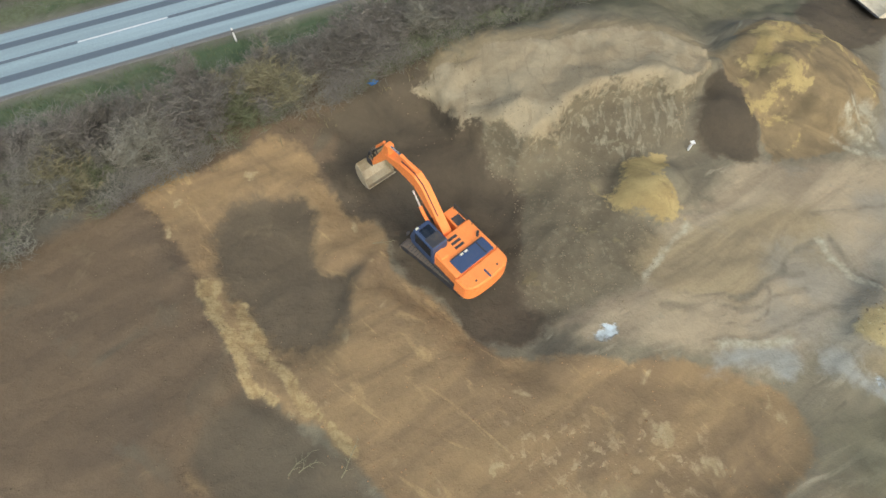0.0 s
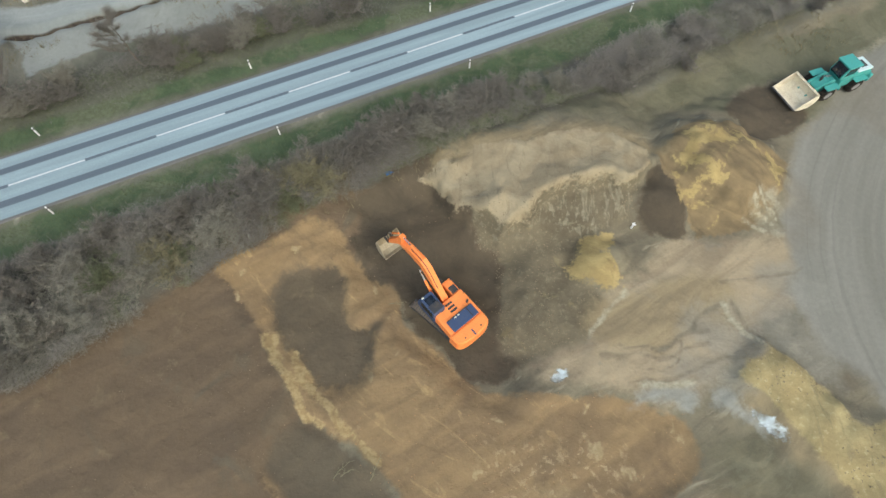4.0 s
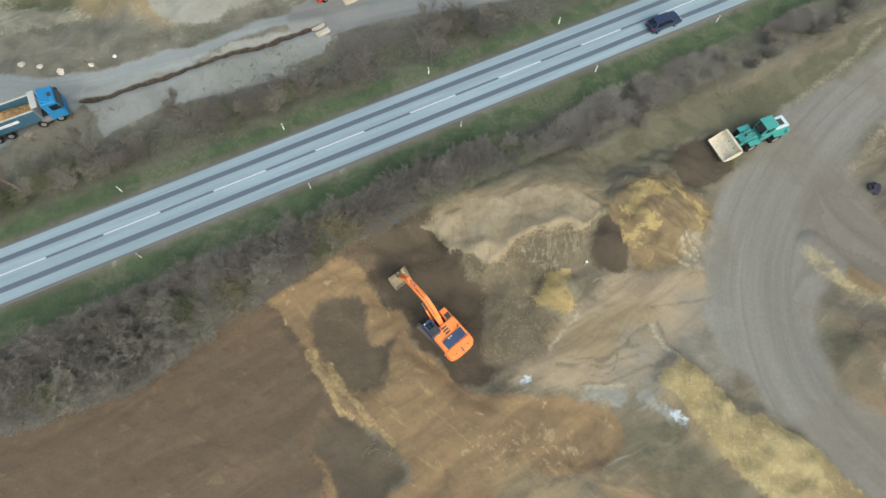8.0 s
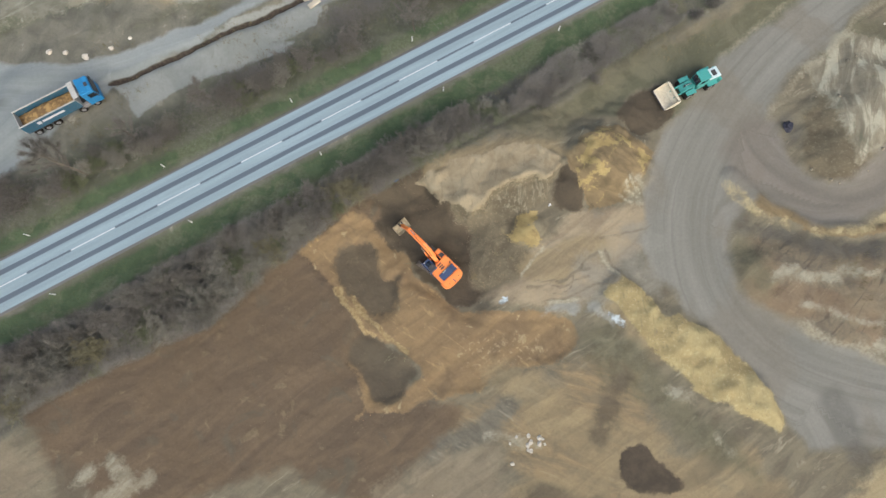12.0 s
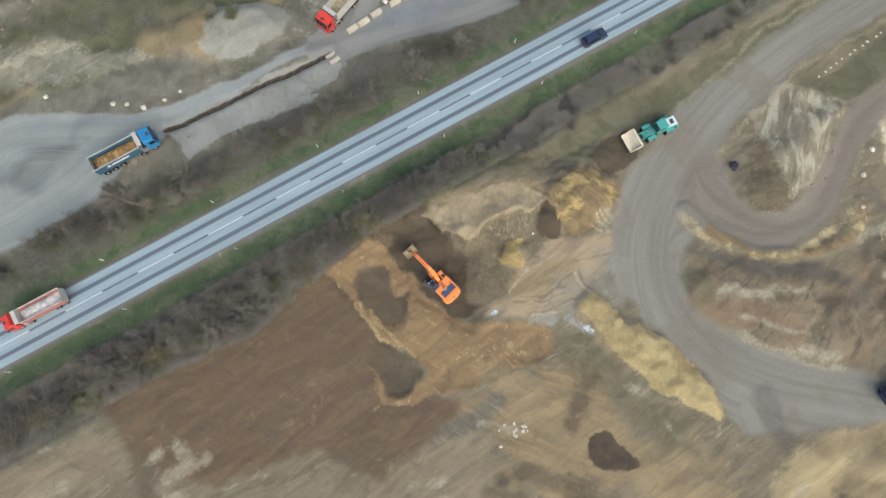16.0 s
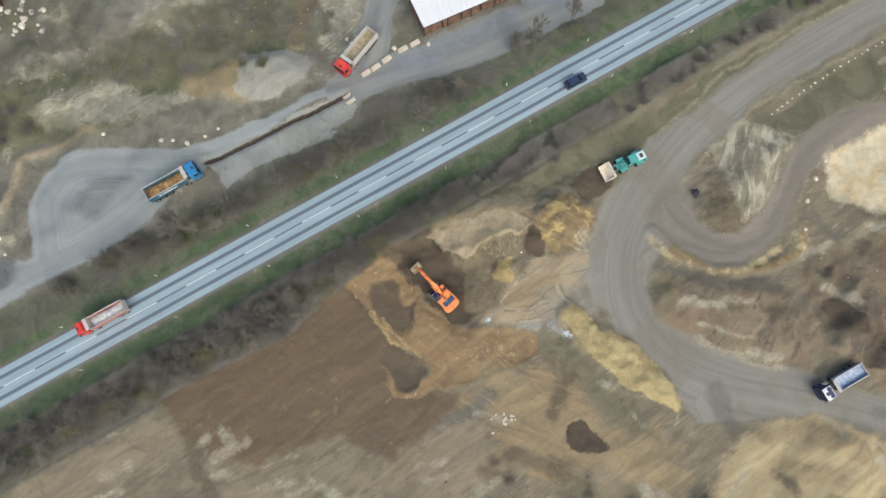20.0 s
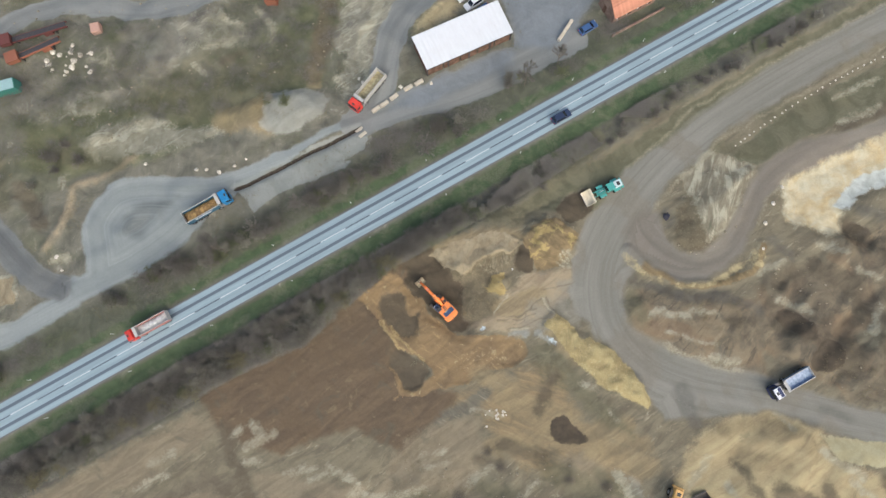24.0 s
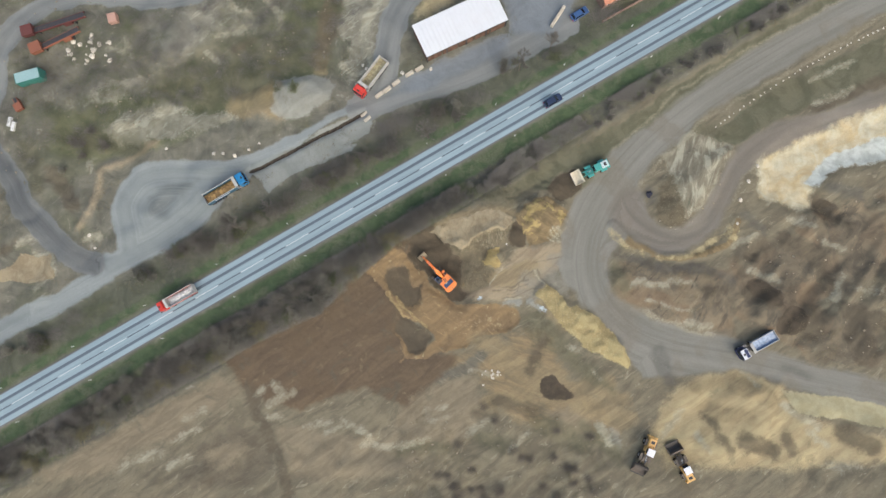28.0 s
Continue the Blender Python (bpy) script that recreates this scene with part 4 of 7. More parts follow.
def ground_height(x, y):
    """The lie of the land."""
    x, y = np.asarray(x, float), np.asarray(y, float)
    a, d = road_frame(x, y)
    z = 0.25 * fbm(x, y, 26, 3, 3)
    north, south = smooth(12, 5, d) * smooth(-13, -4.5, d), smooth(-6, -16, d)
    z = z * (1 - north) + 0.74 * north
    wob = fbm(x, y, 4.0, 11, 3)
    ledge = inside(LEDGE, x + 0.6 * fbm(x, y, 3.5, 41, 5), y + 0.6 * fbm(x, y, 3.5, 51, 5)) + 0.15 * fbm(x, y, 1.2, 64, 2)
    slope = inside(SLOPE, x, y) + 0.5 * wob
    bank_s = np.maximum(ledge, slope)
    rill = 0.5 + 0.5 * np.sin(x * 5.2 + 3 * fbm(x, y, 3, 61, 2))
    z = z + 0.95 * smooth(-9, 0.5, ledge) * smooth(-3, 1, x) * smooth(15.0, 18.5, y + 0.4 * wob)
    mid_y = np.interp(x, [p[0] for p in LEDGE_BACK], [p[1] for p in LEDGE_BACK])
    back = np.maximum(smooth(-0.45, 0.25, ledge), smooth(-8.5, 0.4, ledge) * smooth(mid_y - 1.0, mid_y + 1.0, y) * smooth(22.5, 18.5, x))
    z = z + 1.65 * back + (0.05 * rill + 0.16 * fbm(x, y, 1.7, 63, 3)) * smooth(-0.45, 0.25, ledge) + 0.5 * smooth(-0.8, 1.2, slope)
    pit = inside(PIT, x, y) + 0.6 * wob
    z = z - 1.25 * smooth(-2.8, 1.8, pit) - 0.25 * smooth(-0.5, 0.8, inside(CLAY, x, y) + 0.7 * wob)
    z = z - 0.5 * smooth(-0.8, 0.8, inside(PITW, x, y) + 0.5 * wob)
    z = z - 0.35 * smooth(-0.6, 0.6, inside(PITS, x, y) + 0.5 * wob)
    for cx, cy, r, h in HEAPS:
        q = np.hypot(x - cx, y - cy) / r + 0.22 * fbm(x, y, 3.5, int(cx) + 91, 3)
        z = z + h * smooth(1.05, 0.15, q) * (1 + 0.15 * wob)
    z = z + 0.9 * smooth(-0.8, 1.6, inside(RIDGE, x, y) + 0.8 * wob) * (1 + 0.3 * fbm(x, y, 2.0, 5, 2))
    z = z + 1.2 * smooth(-2, 4, inside(SAND_SE, x, y) + wob) + 1.6 * smooth(-2, 5, inside(ISLE_N, x, y) + wob) + 0.9 * smooth(-1.5, 3, inside(ISLE_S, x, y) + wob)
    z = z - 1.2 * smooth(-3, 3, inside(SAND_E, x, y) + wob) - 1.5 * smooth(-2, 2, inside(SPOT3, x, y) + wob)
    z = z + 0.4 * smooth(1.6, 0.2, np.minimum(along(BERM, x, y)[0], along(LOOPBERM, x, y)[0]) + 0.4 * wob) + 1.5 * smooth(-2, 3, np.maximum(inside(GREYMOUND, x, y), inside(TANMOUND, x, y)) + wob)
    bank = along(HEDGE, x, y)[0]
    z = z + 0.5 * smooth(6, 1, bank + wob) * smooth(-4.5, -7, d)
    haul = -np.maximum(inside(HAULPAD, x, y), inside(LOOPPAD, x, y))
    flat = smooth(2.5, -0.5, haul)
    yards = smooth(-2, 0.5, np.maximum(inside(YARD, x, y), np.maximum.reduce([w - along(l, x, y)[0] for l, w in LANES])))
    wild = np.maximum(smooth(-1, 3, inside(SCRUB_E, x, y)), np.maximum(smooth(-14, -24, y), smooth(12, 22, d) * smooth(-2, -6, inside(YARD_N, x, y))))
    z = z + 0.75 * wild * fbm(x, y, 7.5, 13, 3) * smooth(0.5, 3.5, haul)
    u, v = 0.77 * x + 0.64 * y, 0.77 * y - 0.64 * x
    z = z + 1.1 * smooth(-1, 3, inside(SCRUB_E, x, y)) * fbm(u * 0.3, v, 4.5, 15, 3) * smooth(0.5, 3.5, haul)
    rough = 0.10 * fbm(x, y, 2.4, 21, 4) + 0.05 * fbm(x, y, 0.8, 31, 2)
    z = z + rough * (1 - 0.75 * np.maximum(flat, np.maximum(yards, north)))
    t_d = along(TRENCH, x, y)[0]
    z = z - 0.8 * smooth(0.9, 0.15, t_d)
    pool = np.maximum(inside(PUDDLE, x, y), np.maximum(inside(POND, x, y), inside(PUDDLE_E, x, y)))
    return z - 0.12 * smooth(-0.6, 0.4, pool)


LAND = {}


def on_ground(x, y):
    """The ground's height at places, read from the built sheet."""
    gx, gy, z = LAND["x"], LAND["y"], LAND["z"]
    x, y = np.asarray(x, float), np.asarray(y, float)
    i, j = np.clip(np.searchsorted(gx, x) - 1, 0, len(gx) - 2), np.clip(np.searchsorted(gy, y) - 1, 0, len(gy) - 2)
    u, v = (x - gx[i]) / (gx[i + 1] - gx[i]), (y - gy[j]) / (gy[j + 1] - gy[j])
    return (z[j, i] * (1 - u) + z[j, i + 1] * u) * (1 - v) + (z[j + 1, i] * (1 - u) + z[j + 1, i + 1] * u) * v


def ground_at(x, y):
    return float(on_ground(x, y))


def grid_lines(low, fine_low, fine_high, high, fine, coarse):
    """Grid lines: fine in the middle, coarse round it, and out to the horizon."""
    mid = np.arange(fine_low, fine_high, fine)
    left, right = np.arange(fine_low - coarse, low, -coarse)[::-1], np.arange(fine_high, high, coarse)
    out = coarse * 1.35 ** np.arange(1, 26)
    return np.concatenate([left[0] - np.cumsum(out)[::-1], left, mid, right, right[-1] + np.cumsum(out)])


def build_ground():
    gx = grid_lines(-118, -36, 44, 132, 0.24, 0.6)
    gy = grid_lines(-60, -14, 31, 118, 0.24, 0.6)
    x, y = [a.ravel() for a in np.meshgrid(gx, gy)]
    z = ground_height(x, y)
    far = np.hypot(x, y - 20)
    z = np.where(far > 190, z * 0.2, z)
    w, h = len(gx), len(gy)
    i = (np.arange(h - 1)[:, None] * w + np.arange(w - 1)).ravel()
    faces = np.stack([i, i + 1, i + w + 1, i + w], 1)
    me = bpy.data.meshes.new("ground")
    me.vertices.add(len(x)), me.loops.add(faces.size), me.polygons.add(len(faces))
    me.vertices.foreach_set("co", np.stack([x, y, z], 1).ravel())
    me.loops.foreach_set("vertex_index", faces.ravel())
    me.polygons.foreach_set("loop_start", np.arange(len(faces)) * 4)
    me.polygons.foreach_set("use_smooth", np.ones(len(faces), bool))
    me.update(calc_edges=True)
    a, d = road_frame(x, y)
    wx, wy = x + 0.6 * fbm(x, y, 3.5, 41, 5), y + 0.6 * fbm(x, y, 3.5, 51, 5)

    def areas(*polys):
        return np.maximum.reduce([inside(p, wx, wy) for p in polys])

    def strips(lines):
        return np.maximum.reduce([w - along(l, wx, wy)[0] for l, w in lines])

    soils = {
        "earth": np.minimum(np.interp(a, THICKET_A, THICKET_D) - 1.2 - d, 90),
        "field": areas(FIELD, STRIPW, NEARBANK) + 0.9,
        "tan": np.maximum(areas(TANPAD, TANPAD2), strips([(BERM, 0.5)])),
        "clay": areas(CLAY, CLAY2),
        "hollow": areas(PITW, PITS),
        "dark": areas(PIT, DARK_BLOB, LOADDARK, SPOT1, SPOT2, SPOT3, SPOT4),
        "cut": 0.42 - along(TRENCH, x, y)[0],
        "slope": areas(SLOPE),
        "stony": areas(STONY, SLOPE, ISLE_N),
        "ochre": np.maximum(areas(HEAP), strips([(LOOPBERM, 0.7)])),
        "seam": strips([(SEAM, 0.32), (SEAM2, 0.3)]),
        "scrub": np.minimum(areas(OLIVE_E, OLIVE_F), -areas(LOADDARK)),
        "verge": np.minimum(d - 3.0, 12.5 - d),
        "litter": np.minimum(-6.8 - d, d - np.interp(a, THICKET_A, THICKET_D) + 0.8),
        "flecks": areas(FLECKS, FLECKS2),
        "rusty": np.maximum(areas(ISLE_S), np.minimum(areas(SCRUB_E), 1.0 + 4.0 * fbm(x, y, 11, 81, 3))),
        "gravel": areas(HAULPAD, LOOPPAD),
        "yard": np.maximum(areas(YARD, YARD_N), strips(LANES)),
        "pad": areas(PADC),
        "swirl": areas(YSWIRL),
        "raked": areas(GREYRAKE),
        "slump": areas(GREYMOUND, GREYPATH, GREYMUD),
        "paved": np.maximum(areas(YARD_N), strips(PAVED)),
        "asphalt": areas(YARD_N),
        "tarry": strips([(LANE_DK, 2.2)]),
        "loop": areas(LOOPPAD),
        "isle": areas(ISLE_PALE) + 0.6,
        "humus": areas(SPOT1, SPOT2, SPOT4),
        "silt": areas(PALES, SPALE3, PSW, OVAL, TANSW),
        "loess": areas(LOESS_SE, LOESS_E, CRESCENT),
        "pale": areas(LEDGE, CHALK_W),
        "yellow": np.maximum(np.maximum(areas(YHEAP) + 0.2, np.minimum(areas(HEAPTOP), -0.3 + 1.5 * fbm(x, y, 2.6, 77, 3))), strips(VEINS)),
        "straw": areas(RIDGE),
        "sand": areas(SAND_E),
        "chalk": areas(WHITE_E),
        "grass": np.maximum(np.minimum(-3.9 - d, d + 7.3), np.minimum(d - 3.9, 5.8 - d)),
        "mud": areas(POND),
        "thatch": areas(THATCH1, THATCH2, THATCH3),
        "sienna": areas(OCHRE_S2, SIENNA1),
        "bleached": areas(BLEACH1, BLEACH2, BLEACH3, BLEACH9, BLEACH10, BLEACH12, BLEACH13, BLEACH14, CHALKN, PALETRAIL, PALERIM),
        "umber": areas(UMBER1, UMBER2, UMBER3, UMBER4, DKSW, UMBER6, UMBER7),
        "wet": areas(PUDDLE, PUDDLE_E) - 0.12,
        "tanned": np.maximum(areas(TANMOUND), strips(TANNED + TANNED_S + TANNED_H + [(BROWNTRACK, 1.6)])),
        "weedy": np.maximum(areas(OLIVEP, DARKVEG), strips(WEEDY + WEEDY_H)),
        "loam": strips([(RUTSW, 1.3)] + LOAM_SE + LOAM_E + LOAM_N),
        "cream": strips(CREAM_SW + CREAM_SW2 + CREAM_SE + CREAM_E + CREAM_ISLE + CREAM_N + CREAM_N2 + CREAM_HEAP),
        "berm": np.minimum(strips(BERM_SAND), 0.15 + 0.9 * fbm(x, y, 3.5, 83, 3)),
        "edges": strips(EDGES),
        "greyed": np.maximum(areas(GREYSLOPE, TREADS), strips(GREYED)),
        "tracks": strips(TRACKS),
        "rails": strips(RAILS),
        "ashen": strips(ASHEN),
    }
    for name, values in soils.items():
        me.attributes.new(name, "FLOAT", "POINT").data.foreach_set("value", np.clip(values, -5, 5).astype(np.float32))
    best, run, side = np.full(len(x), 1e9), np.zeros(len(x)), np.zeros(len(x))
    for line, w in HAULS + LANES:
        dist, s, l = along(line, x, y)
        near = dist - w < best
        best, run, side = np.where(near, dist - w, best), np.where(near, s, run), np.where(near, l, side)
    ring = inside(YARD, x, y)
    bulb = (ring > 0) & (x < -37)
    run, side = np.where(bulb, 0.3 * x, run), np.where(bulb, ring, side)
    me.attributes.new("ruts", "FLOAT_VECTOR", "POINT").data.foreach_set("vector", np.stack([run, side, 0 * run], 1).astype(np.float32).ravel())
    me.materials.append(SOIL)
    LAND.update(x=gx, y=gy, z=z.reshape(len(gy), len(gx)))
    return tagged(new("ground", me), "bare brown earthworks and scrubby ground with tracks", "ground", kind="structure")


ground = build_ground()

# ---- main road ----
ROAD_LEN = 520.0


def in_road(a, d, z=0.0):
    """A place from the way along the road and the distance north of its middle."""
    c, s = math.cos(ROAD_TURN), math.sin(ROAD_TURN)
    return Vector((-18 + a * c - d * s, 29.3 + a * s + d * c, ROAD_Z + z))


ROAD_POSE = Matrix.Translation((-18, 29.3, ROAD_Z)) @ Matrix.Rotation(ROAD_TURN, 4, "Z")


def asphalt_material():
    n = Nodes("worn_asphalt")
    sep = n.add("ShaderNodeSeparateXYZ")
    n.tree.links.new(n.place, sep.inputs[0])
    wide = n.math("ABSOLUTE", sep.outputs[1])
    long = n.noise(1.0, 4, 0.6, at=n.stretched((0.05, 1.0, 1.0)))
    fine = n.noise(9.0, 4, 0.7)
    shift = n.math("ADD", wide, n.math("MULTIPLY", n.math("SUBTRACT", long, 0.5), 0.25))
    track = n.math("MULTIPLY", n.ramp(shift, 1.24, 1.38), n.ramp(shift, 2.02, 1.86))
    edge = n.ramp(shift, 2.95, 3.1)
    c = n.mix(n.ramp(long, 0.35, 0.7), tone(135, 154, 160), tone(150, 170, 177))
    c = n.mix(n.math("MULTIPLY", track, 0.95), c, tone(90, 101, 111))
    c = n.mix(edge, c, tone(104, 104, 102))
    c = n.mix(1.0, c, n.ramp(fine, 0.3, 0.7, 0.92, 1.06), "MULTIPLY")
    return n.finish(c, 0.7, 0.0, fine, 0.01, 0.3, 0.3)


def box(bm, size, at=(0, 0, 0), turn=None, bevel=0.0):
    """A box with bevelled edges, centred on at."""
    made = bmesh.ops.create_cube(bm, size=1.0)["verts"]
    m = Matrix.Translation(at) @ (turn or Matrix()) @ Matrix.Diagonal((*size, 1))
    bmesh.ops.transform(bm, matrix=m, verts=made)
    if bevel:
        edges = list({e for v in made for e in v.link_edges})
        made = [v for f in bmesh.ops.bevel(bm, geom=edges, offset=bevel, segments=2, affect="EDGES", profile=0.5)["faces"] for v in f.verts]
    return made


def part(name, bm, material, parent=None, label="", at=None, flat=True):
    """Links a bmesh as one mesh object, under a thing or a part if one is given."""
    me = bpy.data.meshes.new(name)
    bm.to_mesh(me), bm.free()
    me.materials.append(material)
    if not flat:
        me.polygons.foreach_set("use_smooth", np.ones(len(me.polygons), bool))
    ob = new(name, me)
    if at is not None:
        ob.matrix_basis = at
    if parent:
        ob.parent = parent
    return tagged(ob, label)


def built(*shapes):
    """A bmesh of several boxes, given as (size, at[, turn[, bevel]])."""
    bm = bmesh.new()
    for s in shapes:
        box(bm, *s)
    return bm


bm = bmesh.new()
cuts = [-3.7, -3.25, -1.6, 0, 1.6, 3.25, 3.7]
drop = [-0.25, 0, 0.04, 0.07, 0.04, 0, -0.25]
rows = [[bm.verts.new((a, d, z)) for d, z in zip(cuts, drop)] for a in np.linspace(-ROAD_LEN / 2, ROAD_LEN / 2, 60)]
for r0, r1 in zip(rows, rows[1:]):
    for k in range(len(cuts) - 1):
        bm.faces.new((r0[k], r1[k], r1[k + 1], r0[k + 1]))
road = part("road", bm, asphalt_material(), at=ROAD_POSE)
tagged(road, "pale worn asphalt road with dark wheel tracks", "road", kind="structure")
ROAD_WHITE = paint("road_white", (204, 211, 214), 0.6, dirt=0.55, dirt_rgb=(150, 155, 160))
ROAD_DARK = paint("road_tar", (92, 104, 114), 0.6, dirt=0.3, dirt_rgb=(150, 155, 160))
dash = built(((5.8, 0.13, 0.012), (0, 0, 0)))
seal = built(((5.7, 0.28, 0.008), (0, 0, 0)))
first = part("lane_dash", dash, ROAD_WHITE, road, at=pose(-220, 0, 0.078))
first_seal = part("tar_strip", seal, ROAD_DARK, road, at=pose(-214.2, 0, 0.076))
for k in range(1, 38):
    for ob, off in ((first, 0), (first_seal, 5.8)):
        o = ob.copy()
        scene.collection.objects.link(o)
        o.matrix_basis = pose(-220 + off + 11.6 * k, 0, 0.078 if off == 0 else 0.076)

# ---- plants ----
def bark(name, rgb, spread=0.25):
    n = Nodes(name)
    info = n.add("ShaderNodeObjectInfo").outputs["Random"]
    isle = n.add("ShaderNodeNewGeometry").outputs["Random Per Island"]
    v = n.math("ADD", n.math("MULTIPLY", info, spread), n.math("MULTIPLY", isle, spread))
    c = n.mix(1.0, tone(*rgb), n.math("ADD", v, 1.0 - spread), "MULTIPLY")
    c = n.mix(n.ramp(n.noise(2.0, 3), 0.4, 0.7, 0, 0.25), c, tone(118, 116, 96))
    return n.finish(c, 0.95, gloss=0.1)


BARKS = {"plum": bark("plum_brown_twigs", (118, 115, 109)), "grey": bark("lichen_grey_twigs", (136, 135, 124)),
         "straw": bark("straw_olive_twigs", (136, 132, 106)), "green": bark("olive_green_twigs", (112, 118, 92)),
         "dark": bark("dark_bark", (108, 101, 92))}
TINTS = {"plum": "bare plum-brown thicket shrub without leaves", "grey": "lichen-grey bare shrub with fine pale twigs",
         "straw": "straw-coloured bare shrub with fine twigs", "green": "olive-green scrubby bush with dense fine twigs"}


class Sticks:
    """Collects tapered sticks and slivers, to become one mesh."""

    def __init__(self):
        self.v, self.f = [], []

    def stick(self, a, b, r0, r1):
        way = (b - a).normalized()
        u = way.orthogonal().normalized()
        w = way.cross(u)
        k = len(self.v)
        for p, r in ((a, r0), (b, r1)):
            for q in range(3):
                self.v.append(p + r * (math.cos(q * 2.094) * u + math.sin(q * 2.094) * w))
        self.f += [(k, k + 1, k + 4, k + 3), (k + 1, k + 2, k + 5, k + 4), (k + 2, k, k + 3, k + 5)]

    def sliver(self, a, b, width, rng):
        side = (b - a).cross(Vector((rng.uniform(-1, 1), rng.uniform(-1, 1), rng.uniform(-0.4, 0.4)))).normalized() * width
        k = len(self.v)
        self.v += [a - side, a + side, b]
        self.f.append((k, k + 1, k + 2))

    def mesh(self, name, material):
        me = bpy.data.meshes.new(name)
        me.from_pydata([tuple(p) for p in self.v], [], self.f)
        me.materials.append(material)
        return me


def build_shrub(rng, kind, height, radius, stems, twigs):
    """A bare shrub: stems from one root, forked, with a crown of fine twigs."""
    wood, crown = Sticks(), Sticks()
    tips = []
    for s in range(stems):
        turn, lean = rng.uniform(0, 6.283), rng.uniform(0.1, 1.0)
        p = Vector((0.12 * math.cos(turn), 0.12 * math.sin(turn), -0.05))
        reach = radius * lean * rng.uniform(0.7, 1.05)
        top = Vector((reach * math.cos(turn), reach * math.sin(turn), height * rng.uniform(0.6, 1.0) * (1.05 - 0.45 * lean * lean)))
        last, r = p, 0.035
        for k in range(1, 5):
            t = k / 4
            q = p.lerp(top, t) + Vector((rng.uniform(-.1, .1), rng.uniform(-.1, .1), 0.25 * height * t * (1 - t)))
            wood.stick(last, q, r, r * 0.72)
            for _ in range(2 if k > 1 else 1):
                far = q + Vector((rng.uniform(-1, 1), rng.uniform(-1, 1), rng.uniform(0.1, 0.9))).normalized() * radius * rng.uniform(0.25, 0.5)
                wood.stick(q, far, r * 0.55, r * 0.25)
                tips.append((q, far))
            last, r = q, r * 0.72
    for k in range(twigs):
        a, b = rng.choice(tips)
        p = a.lerp(b, rng.uniform(0.2, 1.05))
        out = Vector((p.x, p.y, 0)) * 0.35 + Vector((rng.uniform(-1, 1), rng.uniform(-1, 1), rng.uniform(-0.15, 0.9)))
        crown.sliver(p, p + out.normalized() * rng.uniform(0.2, 0.62) * (0.6 + 0.25 * radius), rng.uniform(0.008, 0.019), rng)
    root = new("shrub")
    for name, sticks in (("woody_base", wood), ("crown", crown)):
        ob = new(name, sticks.mesh(name, BARKS["dark" if name == "woody_base" else kind]))
        ob.parent = root
    return tagged(root, TINTS[kind], "shrub")


def build_tree(rng, height):
    """A leafless tree: a tapered trunk, forked limbs and a crown of twigs."""
    trunk, limbs, crown = Sticks(), Sticks(), Sticks()
    last, r, sway = Vector((0, 0, -0.1)), 0.16 * height / 8, Vector()
    ends = []
    for k in range(1, 9):
        sway += Vector((rng.uniform(-.12, .12), rng.uniform(-.12, .12), 0))
        q = Vector((sway.x, sway.y, height * 0.85 * k / 8))
        trunk.stick(last, q, r, r * 0.85)
        if k > 2:
            for _ in range(3):
                turn, rise = rng.uniform(0, 6.283), rng.uniform(0.3, 1.1)
                far = height * rng.uniform(0.34, 0.56) * (1.15 - k / 10)
                mid = q + Vector((math.cos(turn), math.sin(turn), rise)).normalized() * far * 0.5
                end = mid + Vector((math.cos(turn + rng.uniform(-.5, .5)), math.sin(turn + rng.uniform(-.5, .5)), rise + 0.4)).normalized() * far * 0.6
                limbs.stick(q, mid, r * 0.5, r * 0.3), limbs.stick(mid, end, r * 0.3, r * 0.1)
                ends += [(mid, end), (q, mid), (mid, end)]
        last, r = q, r * 0.85
    for k in range(2600):
        a, b = rng.choice(ends)
        p = a.lerp(b, rng.uniform(0.3, 1.0))
        out = (b - a).normalized() + Vector((rng.uniform(-.9, .9), rng.uniform(-.9, .9), rng.uniform(-.3, .8)))
        e = p + out.normalized() * rng.uniform(0.35, 1.1)
        crown.sliver(p, e, rng.uniform(0.007, 0.016), rng)
        for _ in range(2):
            f = p.lerp(e, rng.uniform(0.3, 0.8))
            crown.sliver(f, f + Vector((rng.uniform(-1, 1), rng.uniform(-1, 1), rng.uniform(0, 1))) * 0.35, 0.007, rng)
    root = new("tree")
    for name, sticks, m in (("trunk", trunk, "dark"), ("branchwork", limbs, "dark"), ("crown", crown, "plum")):
        ob = new(name, sticks.mesh(name, BARKS[m]))
        ob.parent = root
    return tagged(root, "leafless roadside tree with a fine bare crown", "tree")


rng = random.Random(7)
KINDS = [("plum", 2.3, 2.0), ("plum", 1.8, 1.7), ("grey", 2.6, 2.3), ("straw", 2.2, 2.1), ("green", 1.7, 1.7), ("plum", 2.7, 2.3), ("grey", 2.1, 1.9)]
shrubs = [build_shrub(rng, kind, h, r, 15, 3300) for kind, h, r in KINDS]
used = set()


def plant(which, x, y, size, group):
    m = Matrix.LocRotScale((x, y, ground_at(x, y) - 0.03), Euler((0, 0, rng.uniform(0, 6.28))), Vector((size, size, size * rng.uniform(0.8, 1.15))))
    ob = shrubs[which]
    if which in used:
        ob = copy_thing(ob, m)
    used.add(which)
    ob.matrix_basis = m
    tagged(ob, group=group)


def hedge_south(a):
    """How far the thicket reaches from the road's middle, by the way along the road."""
    return float(np.interp(a, [-130, -30, -15, -2, 8, 20, 45, 75, 120], [-15.5, -15.5, -17.0, -14.0, -12.0, -12.5, -13.0, -11.0, -11.0]))


